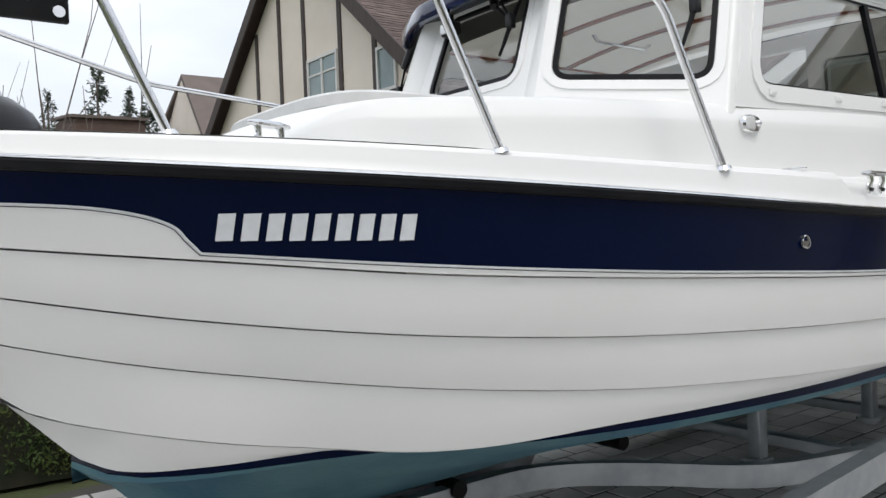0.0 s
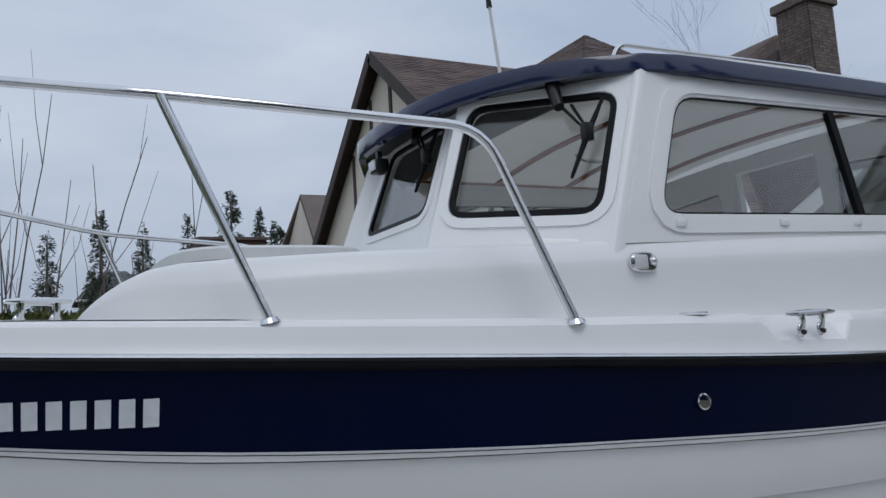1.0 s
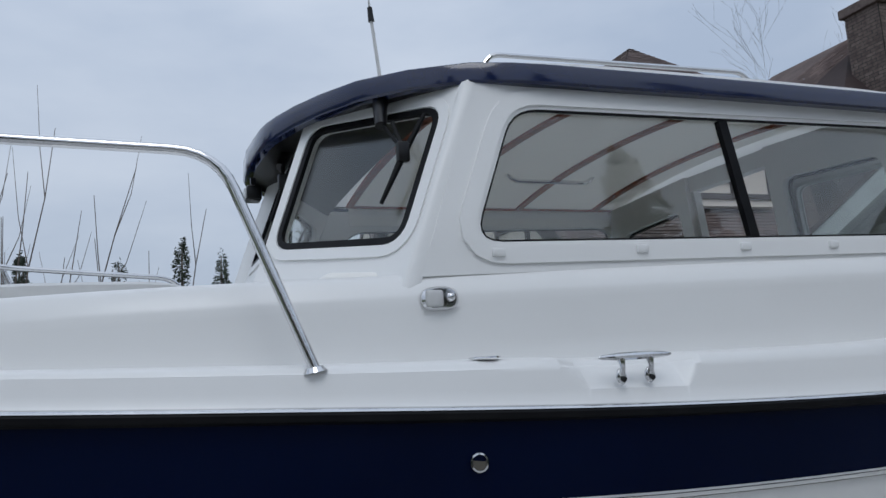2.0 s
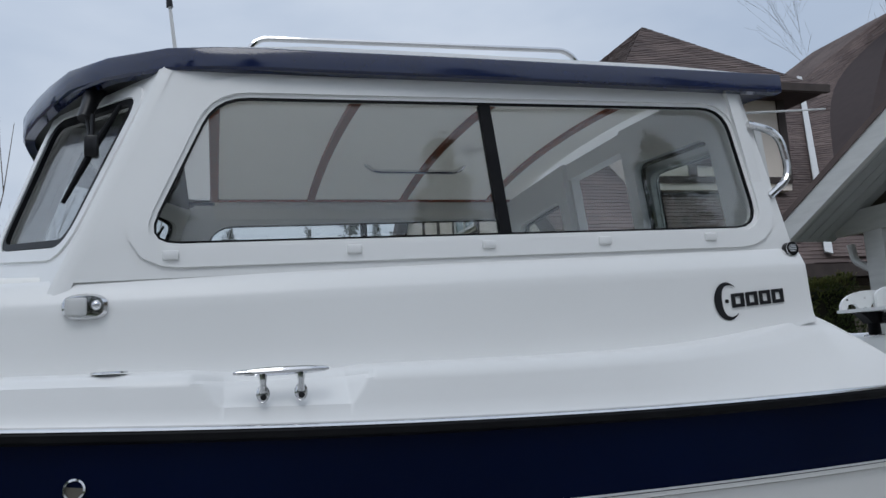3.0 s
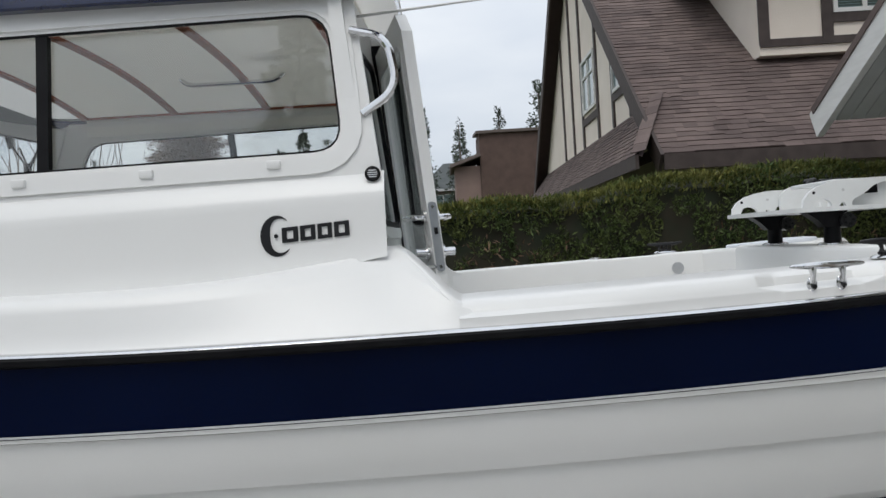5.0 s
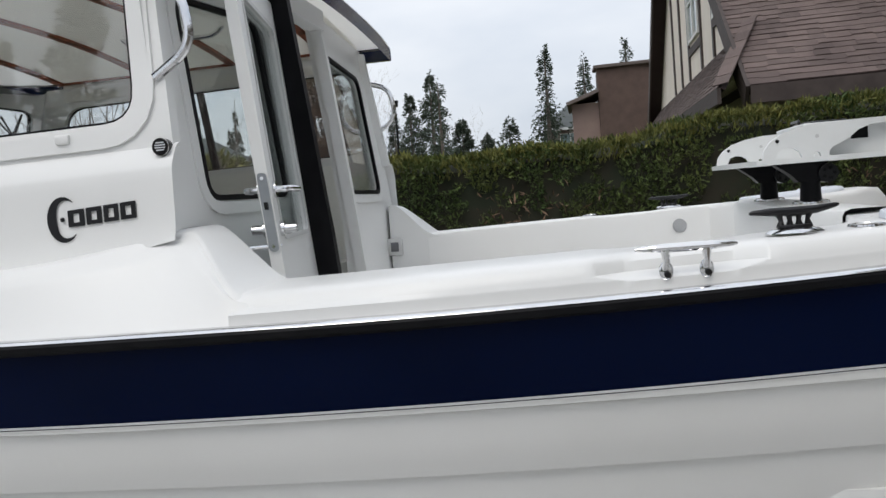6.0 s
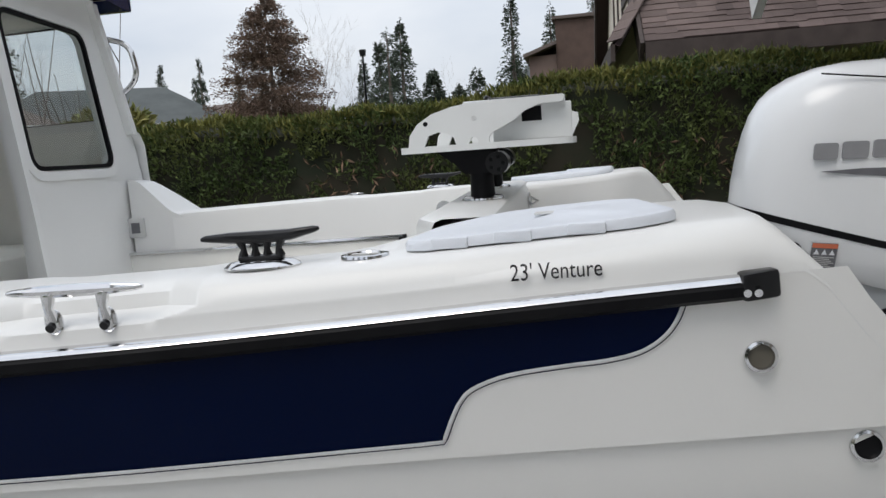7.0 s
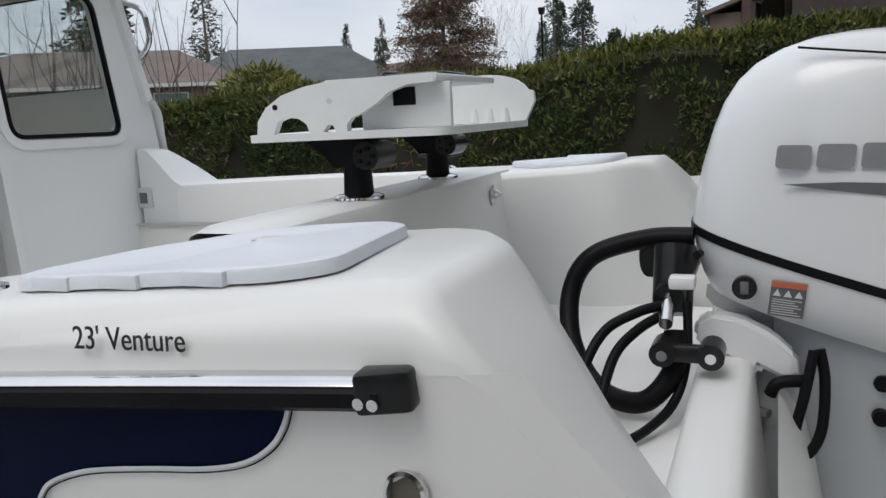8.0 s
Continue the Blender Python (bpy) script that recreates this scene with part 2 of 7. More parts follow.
def tube(bm, pts, r, n=10, cap=True, closed=False):
    """A round bar along points; r a number or one for each point."""
    pts = [Vector(p) for p in pts]
    rs = r if isinstance(r, (list, tuple)) else [r] * len(pts)
    rows, up = [], None
    for i, p in enumerate(pts):
        a = pts[i - 1] if (i or closed) else pts[i]
        b = pts[(i + 1) % len(pts)] if (i < len(pts) - 1 or closed) else pts[i]
        d = (b - a).normalized()
        if up is None:
            up = d.orthogonal().normalized()
        up = (up - d * up.dot(d)).normalized()
        s = d.cross(up)
        rows.append([p + (up * math.cos(2 * math.pi * k / n) + s * math.sin(2 * math.pi * k / n)) * rs[i] for k in range(n)])
    grid_faces(bm, rows, closed_u=closed, closed_v=True, cap=cap and not closed)
    return bm


def bend(pts, radius, n=6):
    """Rounds the corners of a polyline."""
    pts = [Vector(p) for p in pts]
    out = [pts[0]]
    for a, b, c in zip(pts, pts[1:], pts[2:]):
        r = min(radius, (a - b).length * 0.48, (c - b).length * 0.48)
        p, q = b + (a - b).normalized() * r, b + (c - b).normalized() * r
        out += [p * (1 - t)**2 + b * 2 * t * (1 - t) + q * t**2 for t in [k / n for k in range(n + 1)]]
    return out + [pts[-1]]


def cyl(bm, p, q, r, n=20, r2=None):
    p, q = Vector(p), Vector(q)
    return tube(bm, [p, q], [r, r if r2 is None else r2], n)


def prism(bm, poly, to_world, depth):
    """Extrudes a 2D polygon: to_world(u, v, d) gives the place."""
    a = [bm.verts.new(to_world(u, v, 0)) for u, v in poly]
    b = [bm.verts.new(to_world(u, v, depth)) for u, v in poly]
    bm.faces.new(a)
    bm.faces.new(b[::-1])
    for i in range(len(poly)):
        j = (i + 1) % len(poly)
        bm.faces.new((a[i], b[i], b[j], a[j]))
    bmesh.ops.recalc_face_normals(bm, faces=bm.faces)
    return bm


def round_poly(poly, r, n=5):
    """Rounds all corners of a 2D polygon."""
    out, k = [], len(poly)
    for i in range(k):
        a, b, c = (Vector((*poly[(i + d) % k], 0)) for d in (-1, 0, 1))
        rr = min(r, (a - b).length * 0.45, (c - b).length * 0.45)
        p, q = b + (a - b).normalized() * rr, b + (c - b).normalized() * rr
        out += [tuple((p * (1 - t)**2 + b * 2 * t * (1 - t) + q * t**2).xy) for t in [s / n for s in range(n + 1)]]
    return out


def ring(bm, outer, inner, to_world, depth):
    """A frame between two outlines with equally many points."""
    k = len(outer)
    rows = [[to_world(u, v, 0) for u, v in outer], [to_world(u, v, depth) for u, v in outer], [to_world(u, v, depth) for u, v in inner], [to_world(u, v, 0) for u, v in inner]]
    grid_faces(bm, rows, closed_u=True, closed_v=True)
    bmesh.ops.recalc_face_normals(bm, faces=bm.faces)
    return bm


# ---------------------------------------------------------------- ground
def ground():
    bm = bmesh.new()
    box(bm, -900, 900, -900, 900, -0.4, -0.03)
    solo("ground", bm, GRASS, "rough green lawn reaching to the horizon", "ground", kind="structure")
    bm = bmesh.new()
    box(bm, -7, 12.5, -9, 2.45, -0.029, -0.004)
    return solo("pavement", bm, JOINT, "driveway bed of sandy joints under grey pavers", "pavement", kind="structure")


driveway = ground()

# ---------------------------------------------------------------- the boat's lines: x aft, port side at negative y
G = curve([-0.30, -0.22, 0.0, 0.24, 0.65, 1.06, 1.5, 2.05, 2.8, 3.5, 4.2, 4.9, 5.6, 6.2, 6.7], [0.0, 0.30, 0.56, 0.735, 0.95, 1.115, 1.215, 1.285, 1.33, 1.335, 1.318, 1.272, 1.195, 1.10, 1.045])
Z_RUB = curve([-0.3, 0.24, 0.65, 1.12, 1.82, 2.86, 3.7, 4.5, 5.2, 5.96, 6.6], [1.685, 1.640, 1.607, 1.573, 1.528, 1.467, 1.441, 1.440, 1.447, 1.468, 1.498])
Z_NAVY = curve([-0.3, 0.62, 1.13, 1.69, 2.07, 2.97, 3.85, 5.08, 6.16, 6.8], [1.53, 1.421, 1.367, 1.322, 1.298, 1.250, 1.235, 1.242, 1.265, 1.285])
Z_LAP = [
    curve([-0.3, 0.24, 0.67, 1.17, 2.14, 3.0, 4.0, 5.0, 6.35, 6.8], [1.525, 1.452, 1.400, 1.343, 1.277, 1.232, 1.215, 1.221, 1.237, 1.250]),
    curve([-0.3, 0.24, 0.675, 1.19, 1.94, 3.1, 4.5, 5.6, 6.8], [1.46, 1.339, 1.254, 1.184, 1.12, 1.062, 1.055, 1.062, 1.075]),
    curve([-0.3, 0.25, 0.70, 1.24, 2.02, 3.27, 4.5, 6.8], [1.37, 1.219, 1.116, 1.03, 0.945, 0.870, 0.862, 0.880]),
    curve([0.0, 0.30, 0.58, 0.85, 1.25, 1.84, 3.1, 6.8], [1.08, 1.010, 0.950, 0.895, 0.838, 0.846, 0.834, 0.830]),
    curve([0.3, 0.54, 0.9, 1.25, 1.84, 3.1, 6.8], [0.79, 0.812, 0.847, 0.853, 0.848, 0.833, 0.829]),
]
LAP_OFF = [0.045, 0.105, 0.175, 0.225, 0.235]
LAP_BOW = [-0.12, -0.03, 0.09, 0.30, 0.487]


def lap_half(k, x):
    xs = LAP_BOW[k]
    if x <= xs:
        return 0.0
    d = x - xs
    return max(0.0, G(x - (xs + 0.3) * max(0.0, 1 - d / 2.6)) - LAP_OFF[k] * min(1.0, d / 0.7))


def half(x, z):
    """The topside's half breadth between the rub rail and the first lap."""
    a, b = Z_RUB(x), Z_LAP[0](x)
    t = min(1.0, max(0.0, (a - z) / (a - b)))
    return G(x) * (1 - t) + (lap_half(0, x) + 0.01) * t


def stations(a, b, n):
    return [a + (b - a) * i / n for i in range(n + 1)]


X_END = 6.74
boat = thing("motor_boat", "white and navy cabin cruiser standing on a boat trailer", "boat")


def aft_x(z):
    """Where the raked stern edge lies at a height."""
    return lerp(z, [0.6, 1.10, 1.27, 1.32, 1.43, 1.51, 1.60], [7.12, 7.03, 6.93, 6.90, 6.80, 6.74, 6.655])


def softened(pts, n=4):
    """A smooth line through 2D points."""
    out = []
    for i in range(len(pts) - 1):
        a, b, c, d = (Vector(pts[min(len(pts) - 1, max(0, i + k))]) for k in (-1, 0, 1, 2))
        for t in [k / n for k in range(n)]:
            out.append(tuple(0.5 * (2 * b + (c - a) * t + (2 * a - 5 * b + 4 * c - d) * t * t + (3 * b - a - 3 * c + d) * t**3)))
    return out + [pts[-1]]


def hull():
    for side in (-1, 1):
        # topside panel above the first lap
        bm = bmesh.new()
        rows = []
        for u in stations(0, 1, 70):
            row = []
            for k in range(6):
                x = -0.3 + (aft_x(1.47 - 0.045 * k) + 0.3) * u**1.25
                z = Z_RUB(x) + 0.005 + (Z_LAP[0](x) - Z_RUB(x) - 0.005) * k / 5
                x0 = -0.3 + 0.18 * k / 5
                row.append((max(x, x0), side * (half(x, z) if x > x0 + 0.001 else 0.0), z))
            row.append((row[-1][0], side * max(0, abs(row[-1][1]) - 0.035), row[-1][2] + 0.001))
            rows.append(row)
        grid_faces(bm, rows)
        part("topside", fix(bm), GELHULL, boat)
        # lapped strakes
        for k in range(4):
            bm = bmesh.new()
            rows = []
            for u in stations(0, 1, 64):
                x = LAP_BOW[k] + ((aft_x(1.2 - 0.1 * k) if k < 3 else 1.5) - LAP_BOW[k]) * u**1.3
                zt, zb = Z_LAP[k](x) + 0.012, Z_LAP[k + 1](x)
                ht, hb = lap_half(k, x) - 0.007, (lap_half(k + 1, x) + 0.012) if x > LAP_BOW[k + 1] else 0.0
                if x < LAP_BOW[k + 1]:
                    zs = 1.009 - (x - 0.305) * 1.086
                    zb = max(zb, min(zt - 0.004, zs))
                zt -= 0.0165
                row = [(x, side * max(0, ht - 0.03), zt), (x, side * max(0, ht + 0.004), zt)]
                for j in range(1, 5):
                    t = j / 4
                    row.append((x, side * max(0, ht + (hb - ht) * t + 0.008 * math.sin(math.pi * t) * min(1, ht * 3)), zt + (zb - zt) * t))
                row.append((x, side * max(0, hb - 0.035), zb + 0.001))
                rows.append(row)
            grid_faces(bm, rows)
            part("strake", fix(bm), GELHULL, boat)
        # boot stripe and bottom
        bm, bs = bmesh.new(), bmesh.new()
        rows, srows = [], []
        for u in stations(0, 1, 60):
            x = LAP_BOW[4] + (7.06 - LAP_BOW[4]) * u**1.2
            zt = Z_LAP[4](x) + 0.008
            zb = zt - 0.075 - 0.02 * max(0, 1 - x / 2)
            h = lap_half(4, x) + 0.003
            zk = max(0.42, 1.009 - (x - 0.305) * 1.086) if x < 1.2 else 0.42 + 0.02 * (x - 1.2) / 5
            zk = min(zk, zb - 0.005)
            hb = max(0.0, h - 0.03 - 0.25 * max(0, 1 - (x - 0.3) / 1.6))
            boot = lerp(x, [0.3, 0.6, 1.3, 2.0], [0.018, 0.026, 0.040, 0.042])
            out = lerp(x, [0.9, 1.4], [0.002, 0.012])
            srows.append([(x, side * (h + out), zt), (x, side * (h + out - 0.006), zt - boot), (x, side * (h - 0.006), zt - boot - 0.001)])
            rows.append([(x, side * h, zt - boot), (x, side * (h - 0.01), (zt + zb) / 2), (x, side * hb, zb), (x, side * hb * 0.5, zk + (zb - zk) * 0.55), (x, 0, zk)])
        grid_faces(bs, srows)
        part("boot_stripe", fix(bs), NAVY, boat, "dark blue boot stripe")
        grid_faces(bm, rows)
        part("bottom", fix(bm), ANTIFOUL, boat, "weathered teal bottom paint")

    # the navy band with its pale outline, both sides
    fore = [(-0.28, 1.565), (0.1, 1.556), (0.24, 1.546), (0.39, 1.532), (0.49, 1.512), (0.557, 1.485), (0.589, 1.452), (0.618, 1.421)]
    after = [(6.162, 1.266), (6.178, 1.304), (6.193, 1.332), (6.215, 1.353), (6.27, 1.372), (6.357, 1.382), (6.42, 1.387), (6.47, 1.398), (6.505, 1.420), (6.525, 1.447), (6.535, 1.475)]
    edge = softened(fore) + [(x, Z_NAVY(x)) for x in stations(0.66, 6.12, 50)] + softened(after)
    for side in (-1, 1):
        bm = bmesh.new()
        rows = []
        for x, z in edge:
            zt = Z_RUB(x) - 0.004
            rows.append([(x, side * (half(x, z + (zt - z) * t) + 0.003), z + (zt - z) * t) for t in (0, 0.33, 0.66, 1)])
        grid_faces(bm, rows)
        part("navy_band", fix(bm), NAVY, boat, "glossy navy band")
        for off, wid, m in ((0.0, 0.0022, LETTER), (-0.0052, 0.0009, NAVY)):
            bm = bmesh.new()
            rows = []
            for i, (x, z) in enumerate(edge):
                a, b = edge[max(0, i - 1)], edge[min(len(edge) - 1, i + 1)]
                d = Vector((b[0] - a[0], b[1] - a[1])).normalized()
                n = Vector((-d.y, d.x))
                rows.append([(x + n.x * (off + w), side * (half(x + n.x * (off + w), z + n.y * (off + w)) + 0.0055), z + n.y * (off + w)) for w in (-wid, wid)])
            grid_faces(bm, rows)
            part("pinstripe", fix(bm), m, boat, "thin pale pinstripe" if m is LETTER else "thin navy pinstripe")


hull()


def rub_rail():
    for side in (-1, 1):
        bm, bs = bmesh.new(), bmesh.new()
        rows, srows = [], []
        for x in [-0.30, -0.29, -0.27] + stations(-0.24, 6.64, 80):
            g, z = G(x), Z_RUB(x)
            prof = [(-0.02, 0.004), (0.016, 0.003), (0.024, -0.006), (0.024, -0.020), (0.014, -0.027), (-0.02, -0.027)]
            rows.append([(x - (0.02 if x < -0.25 else 0), side * max(0, g + a), z + b) for a, b in prof])
            srows.append([(x - (0.02 if x < -0.25 else 0), side * max(0, g + a), z + b) for a, b in ((-0.012, 0.009), (0.008, 0.0095), (0.0175, 0.0055), (0.0215, 0.0005))])
        grid_faces(bm, rows)
        r = part("rub_rail", fix(bm), BLACK, boat, "black rubber rub rail")
        grid_faces(bs, srows)
        part("steel_strip", fix(bs), STEEL, r, "bright stainless strip")
        bm = bmesh.new()
        box(bm, -0.028, 0.028, -0.022, 0.022, -0.022, 0.020, 0.006)
        for v in bm.verts:
            if v.co.x > 0.02:
                v.co.y *= 0.6
        bmesh.ops.transform(bm, matrix=Matrix.Translation((6.642, side * (G(6.66) + 0.006), 1.494)) @ pose(0, 0, 0, 0, -4, side * -6), verts=bm.verts)
        cap = part("rail_end_cap", bm, BLACKGLOSS, boat, "black plastic end cap")
        for dx in (-0.026, -0.011):
            bm = bmesh.new()
            cyl(bm, (6.648 + dx, side * (G(6.66) + 0.022), 1.484), (6.648 + dx, side * (G(6.66) + 0.031), 1.484), 0.006, 10)
            part("screw", bm, STEEL, cap)


rub_rail()

# ---------------------------------------------------------------- deck and cabin trunk
CREST_Z = curve([-0.3, 0.25, 0.66, 1.27, 2.03, 2.56, 3.2, 3.7, 4.0, 4.25, 4.42, 4.47, 4.50, 4.56, 4.61, 4.645, 4.70], [1.735, 1.703, 1.681, 1.647, 1.614, 1.600, 1.588, 1.586, 1.597, 1.625, 1.658, 1.665, 1.655, 1.599, 1.547, 1.517, 1.494])
CREST_OFF = curve([-0.3, 1.0, 3.4, 3.9, 4.2, 4.42, 4.47, 4.50, 4.56, 4.61, 4.645, 4.70], [0.035, 0.03, 0.04, 0.06, 0.11, 0.175, 0.188, 0.175, 0.115, 0.065, 0.047, 0.062])
TRUNK = curve([0.905, 0.93, 0.98, 1.1, 1.3, 1.6, 2.0, 2.4, 3.0, 4.47], [0.40, 0.60, 0.74, 0.86, 0.96, 1.045, 1.10, 1.125, 1.135, 1.135])
KNUCKLE = lambda x: 1.835 + 0.022 * (x - 2.36)


def deck():
    # outer bulwark face from the rub rail to the crest and the side deck in to the trunk
    for side in (-1, 1):
        bm = bmesh.new()
        rows = []
        for x in sorted([-0.29, -0.27] + stations(-0.24, 4.40, 62) + stations(4.42, 4.70, 18) + stations(2.63, 2.708, 14) + stations(2.982, 3.052, 14)):
            g, zr, cz, co = G(x), Z_RUB(x) + 0.004, CREST_Z(x), CREST_OFF(x)
            dent_at = lambda t: lerp(x, [2.700 - 0.066 * t, 2.706, 2.984, 2.990 + 0.058 * t], [0, 1, 1, 0])
            dent = dent_at(1.0)
            inner = max(0.0, g - co - 0.5)
            if x > 0.9:
                inner = max(0.0, min(g - co - 0.05, TRUNK(x) - 0.02))
            if x > 4.44:
                inner = 0.958
            row = [(x, side * max(0, g - 0.004), zr), (x, side * max(0, g - 0.012), zr + 0.012)]
            cz -= 0.006 * dent
            co += 0.054 * dent
            for t in (0.28, 0.31, 0.4, 0.5, 0.6, 0.7, 0.78):
                e = dent_at((t - 0.3) / 0.7) if t > 0.3 else 0
                row.append((x, side * max(0, g - 0.012 - (co - 0.054 * dent - 0.012) * t - e * (0.005 + 0.049 * (t - 0.3) / 0.7)), zr + 0.012 + (cz - zr - 0.012) * t))
            r = 0.024
            row += [(x, side * max(0, g - co - r * (1 - math.cos(a))), cz - r + r * math.sin(a)) for a in (0.35, 0.75, 1.15, 1.5)]
            row += [(x, side * max(0, g - co - 0.04 if x < 0.9 else max(inner, g - co - 0.04)), cz + 0.003), (x, side * inner, cz + 0.008), (x, side * inner, 1.0 if x > 4.44 else cz + 0.007)]
            rows.append(row)
        grid_faces(bm, rows)
        part("side_deck", fix(bm), GEL, boat, "white deck edge", smooth=32)
    bm = bmesh.new()
    rows = []
    for x in stations(-0.28, 1.25, 16):
        w = max(0, G(x) - CREST_OFF(x) - 0.03)
        rows.append([(x, w * t, CREST_Z(x) + 0.004 + 0.03 * (1 - t * t)) for t in stations(-1, 1, 10)])
    grid_faces(bm, rows)
    part("foredeck", fix(bm), GEL, boat, "white foredeck")


deck()


def side_profile(x, side=-1):
    """Points of the lower cabin side from the deck up over the soft knuckle."""
    k, h, z0 = KNUCKLE(x), TRUNK(x), CREST_Z(x) - 0.02
    rise = min(1.0, max(0.0, (x - 0.9) / 0.24))
    k = z0 + 0.02 + (k - z0 - 0.02) * math.sin(rise * math.pi / 2)**0.62
    return [(x, side * max(0, h + o * rise), z) for o, z in ((0.012, z0), (0.002, z0 + (k - z0) * 0.12), (-0.002, z0 + (k - z0) * 0.3), (-0.006, k - 0.085 * rise), (-0.008, k - 0.062 * rise), (-0.012, k - 0.050 * rise), (-0.036, k - 0.010 * rise), (-0.044, k - 0.002), (-0.06, k + 0.005 * rise))]


def trunk():
    """Low trunk cabin: sides up to the knuckle, crowned top forward of the windscreen."""
    bm = bmesh.new()
    rows = []
    for x in [0.905, 0.908, 0.915, 0.93, 0.95, 0.98, 1.02, 1.08, 1.16, 1.27] + stations(1.4, 2.36, 10):
        row = side_profile(x, -1)
        top, h = row[-1][2], abs(row[-1][1])
        c = 0.055 * min(1, max(0, (x - 0.9) / 0.3))
        row = row + [(x, -h * t, top + c * (1 - t * t)) for t in (0.85, 0.65, 0.4, 0.2, 0.0)]
        row += [(a, -b, d) for a, b, d in row[-2::-1]]
        rows.append(row)
    grid_faces(bm, rows)
    part("trunk_cabin", fix(bm), GEL, boat, "rounded white trunk cabin")
    bm = bmesh.new()
    rows = []
    for u, z in ((1.0, 1.862), (1.0, 1.896), (0.97, 1.905), (0.9, 1.909)):
        rows.append([(1.50 + 0.33 * u * math.copysign(abs(math.cos(a))**0.5, math.cos(a)), 0.52 * u * math.copysign(abs(math.sin(a))**0.5, math.sin(a)), z + 0.012 * (1 - u)) for a in stations(0, 2 * math.pi, 40)[:-1]])
    grid_faces(bm, rows, closed_v=True, cap=True)
    part("deck_hatch", fix(bm), LIGHTGREY, boat, "pale grey moulded hatch pad")


trunk()

# ---------------------------------------------------------------- pilot house: outlines of the walls with real openings
def wall_y(x, z):
    """Half breadth of the pilot house side."""
    return lerp(z, [KNUCKLE(x) - 0.005, KNUCKLE(x) + 0.02, 1.95, 2.42], [1.092, 1.088, 1.080, 1.000])


def aft_edge(z):
    return lerp(z, [1.60, 2.42], [4.475, 4.385])


def front_edge(z):
    return lerp(z, [1.84, 2.42], [2.36, 2.585])


WIN = [(2.518, 1.922), (4.348, 1.948), (4.312, 2.362), (2.70, 2.336)]
WINDOW_SIDE = round_poly(WIN, 0.09, 5)


def outline_wall(bm, outer, inner, place, thick):
    """A wall with one opening; outer is sampled to match the opening's points by direction."""
    cx = sum(p[0] for p in inner) / len(inner)
    cy = sum(p[1] for p in inner) / len(inner)
    out = []
    for u, v in inner:
        d = Vector((u - cx, v - cy))
        best = None
        for i in range(len(outer)):
            a, b = Vector(outer[i]) - Vector((cx, cy)), Vector(outer[(i + 1) % len(outer)]) - Vector((cx, cy))
            e = b - a
            den = d.x * e.y - d.y * e.x
            if abs(den) < 1e-12:
                continue
            t = (a.x * e.y - a.y * e.x) / den
            s = (a.x * d.y - a.y * d.x) / den
            if t > 0 and -1e-6 <= s <= 1 + 1e-6 and (best is None or t < best):
                best = t
        out.append((cx + d.x * best, cy + d.y * best))
    # corner fans, so that the outer corners are kept
    k = len(inner)
    for i in range(k):
        j = (i + 1) % k
        corner = []
        for c in outer:
            a1 = math.atan2(out[i][1] - cy, out[i][0] - cx)
            a2 = math.atan2(out[j][1] - cy, out[j][0] - cx)
            ac = math.atan2(c[1] - cy, c[0] - cx)
            if a1 > a2:
                a1, a2 = a2, a1
            if a2 - a1 < math.pi and a1 + 1e-6 < ac < a2 - 1e-6:
                corner.append(c)
        corner.sort(key=lambda c: (Vector(c) - Vector(out[i])).length)
        loop = [inner[i], out[i]] + corner + [out[j], inner[j]]
        for d in (0, thick):
            vs = [bm.verts.new(place(u, v, d)) for u, v in loop]
            bm.faces.new(vs)
        vs = [bm.verts.new(place(*inner[i], 0)), bm.verts.new(place(*inner[j], 0)), bm.verts.new(place(*inner[j], thick)), bm.verts.new(place(*inner[i], thick))]
        bm.faces.new(vs)
        seq = [out[i]] + corner + [out[j]]
        for p, q in zip(seq, seq[1:]):
            bm.faces.new([bm.verts.new(place(*p, 0)), bm.verts.new(place(*q, 0)), bm.verts.new(place(*q, thick)), bm.verts.new(place(*p, thick))])
    return fix(bm)


def grow(poly, d):
    """Moves an outline outward."""
    cx, cy = sum(p[0] for p in poly) / len(poly), sum(p[1] for p in poly) / len(poly)
    out, k = [], len(poly)
    for i in range(k):
        a, b = poly[i - 1], poly[(i + 1) % k]
        t = Vector((b[0] - a[0], b[1] - a[1])).normalized()
        n = Vector((t.y, -t.x))
        if n.dot(Vector((poly[i][0] - cx, poly[i][1] - cy))) < 0:
            n = -n
        out.append((poly[i][0] + n.x * d, poly[i][1] + n.y * d))
    return out


def pane(bm, poly, place, d=0.0, th=0.005):
    return prism(bm, poly, lambda u, v, w: place(u, v, d + w), th)


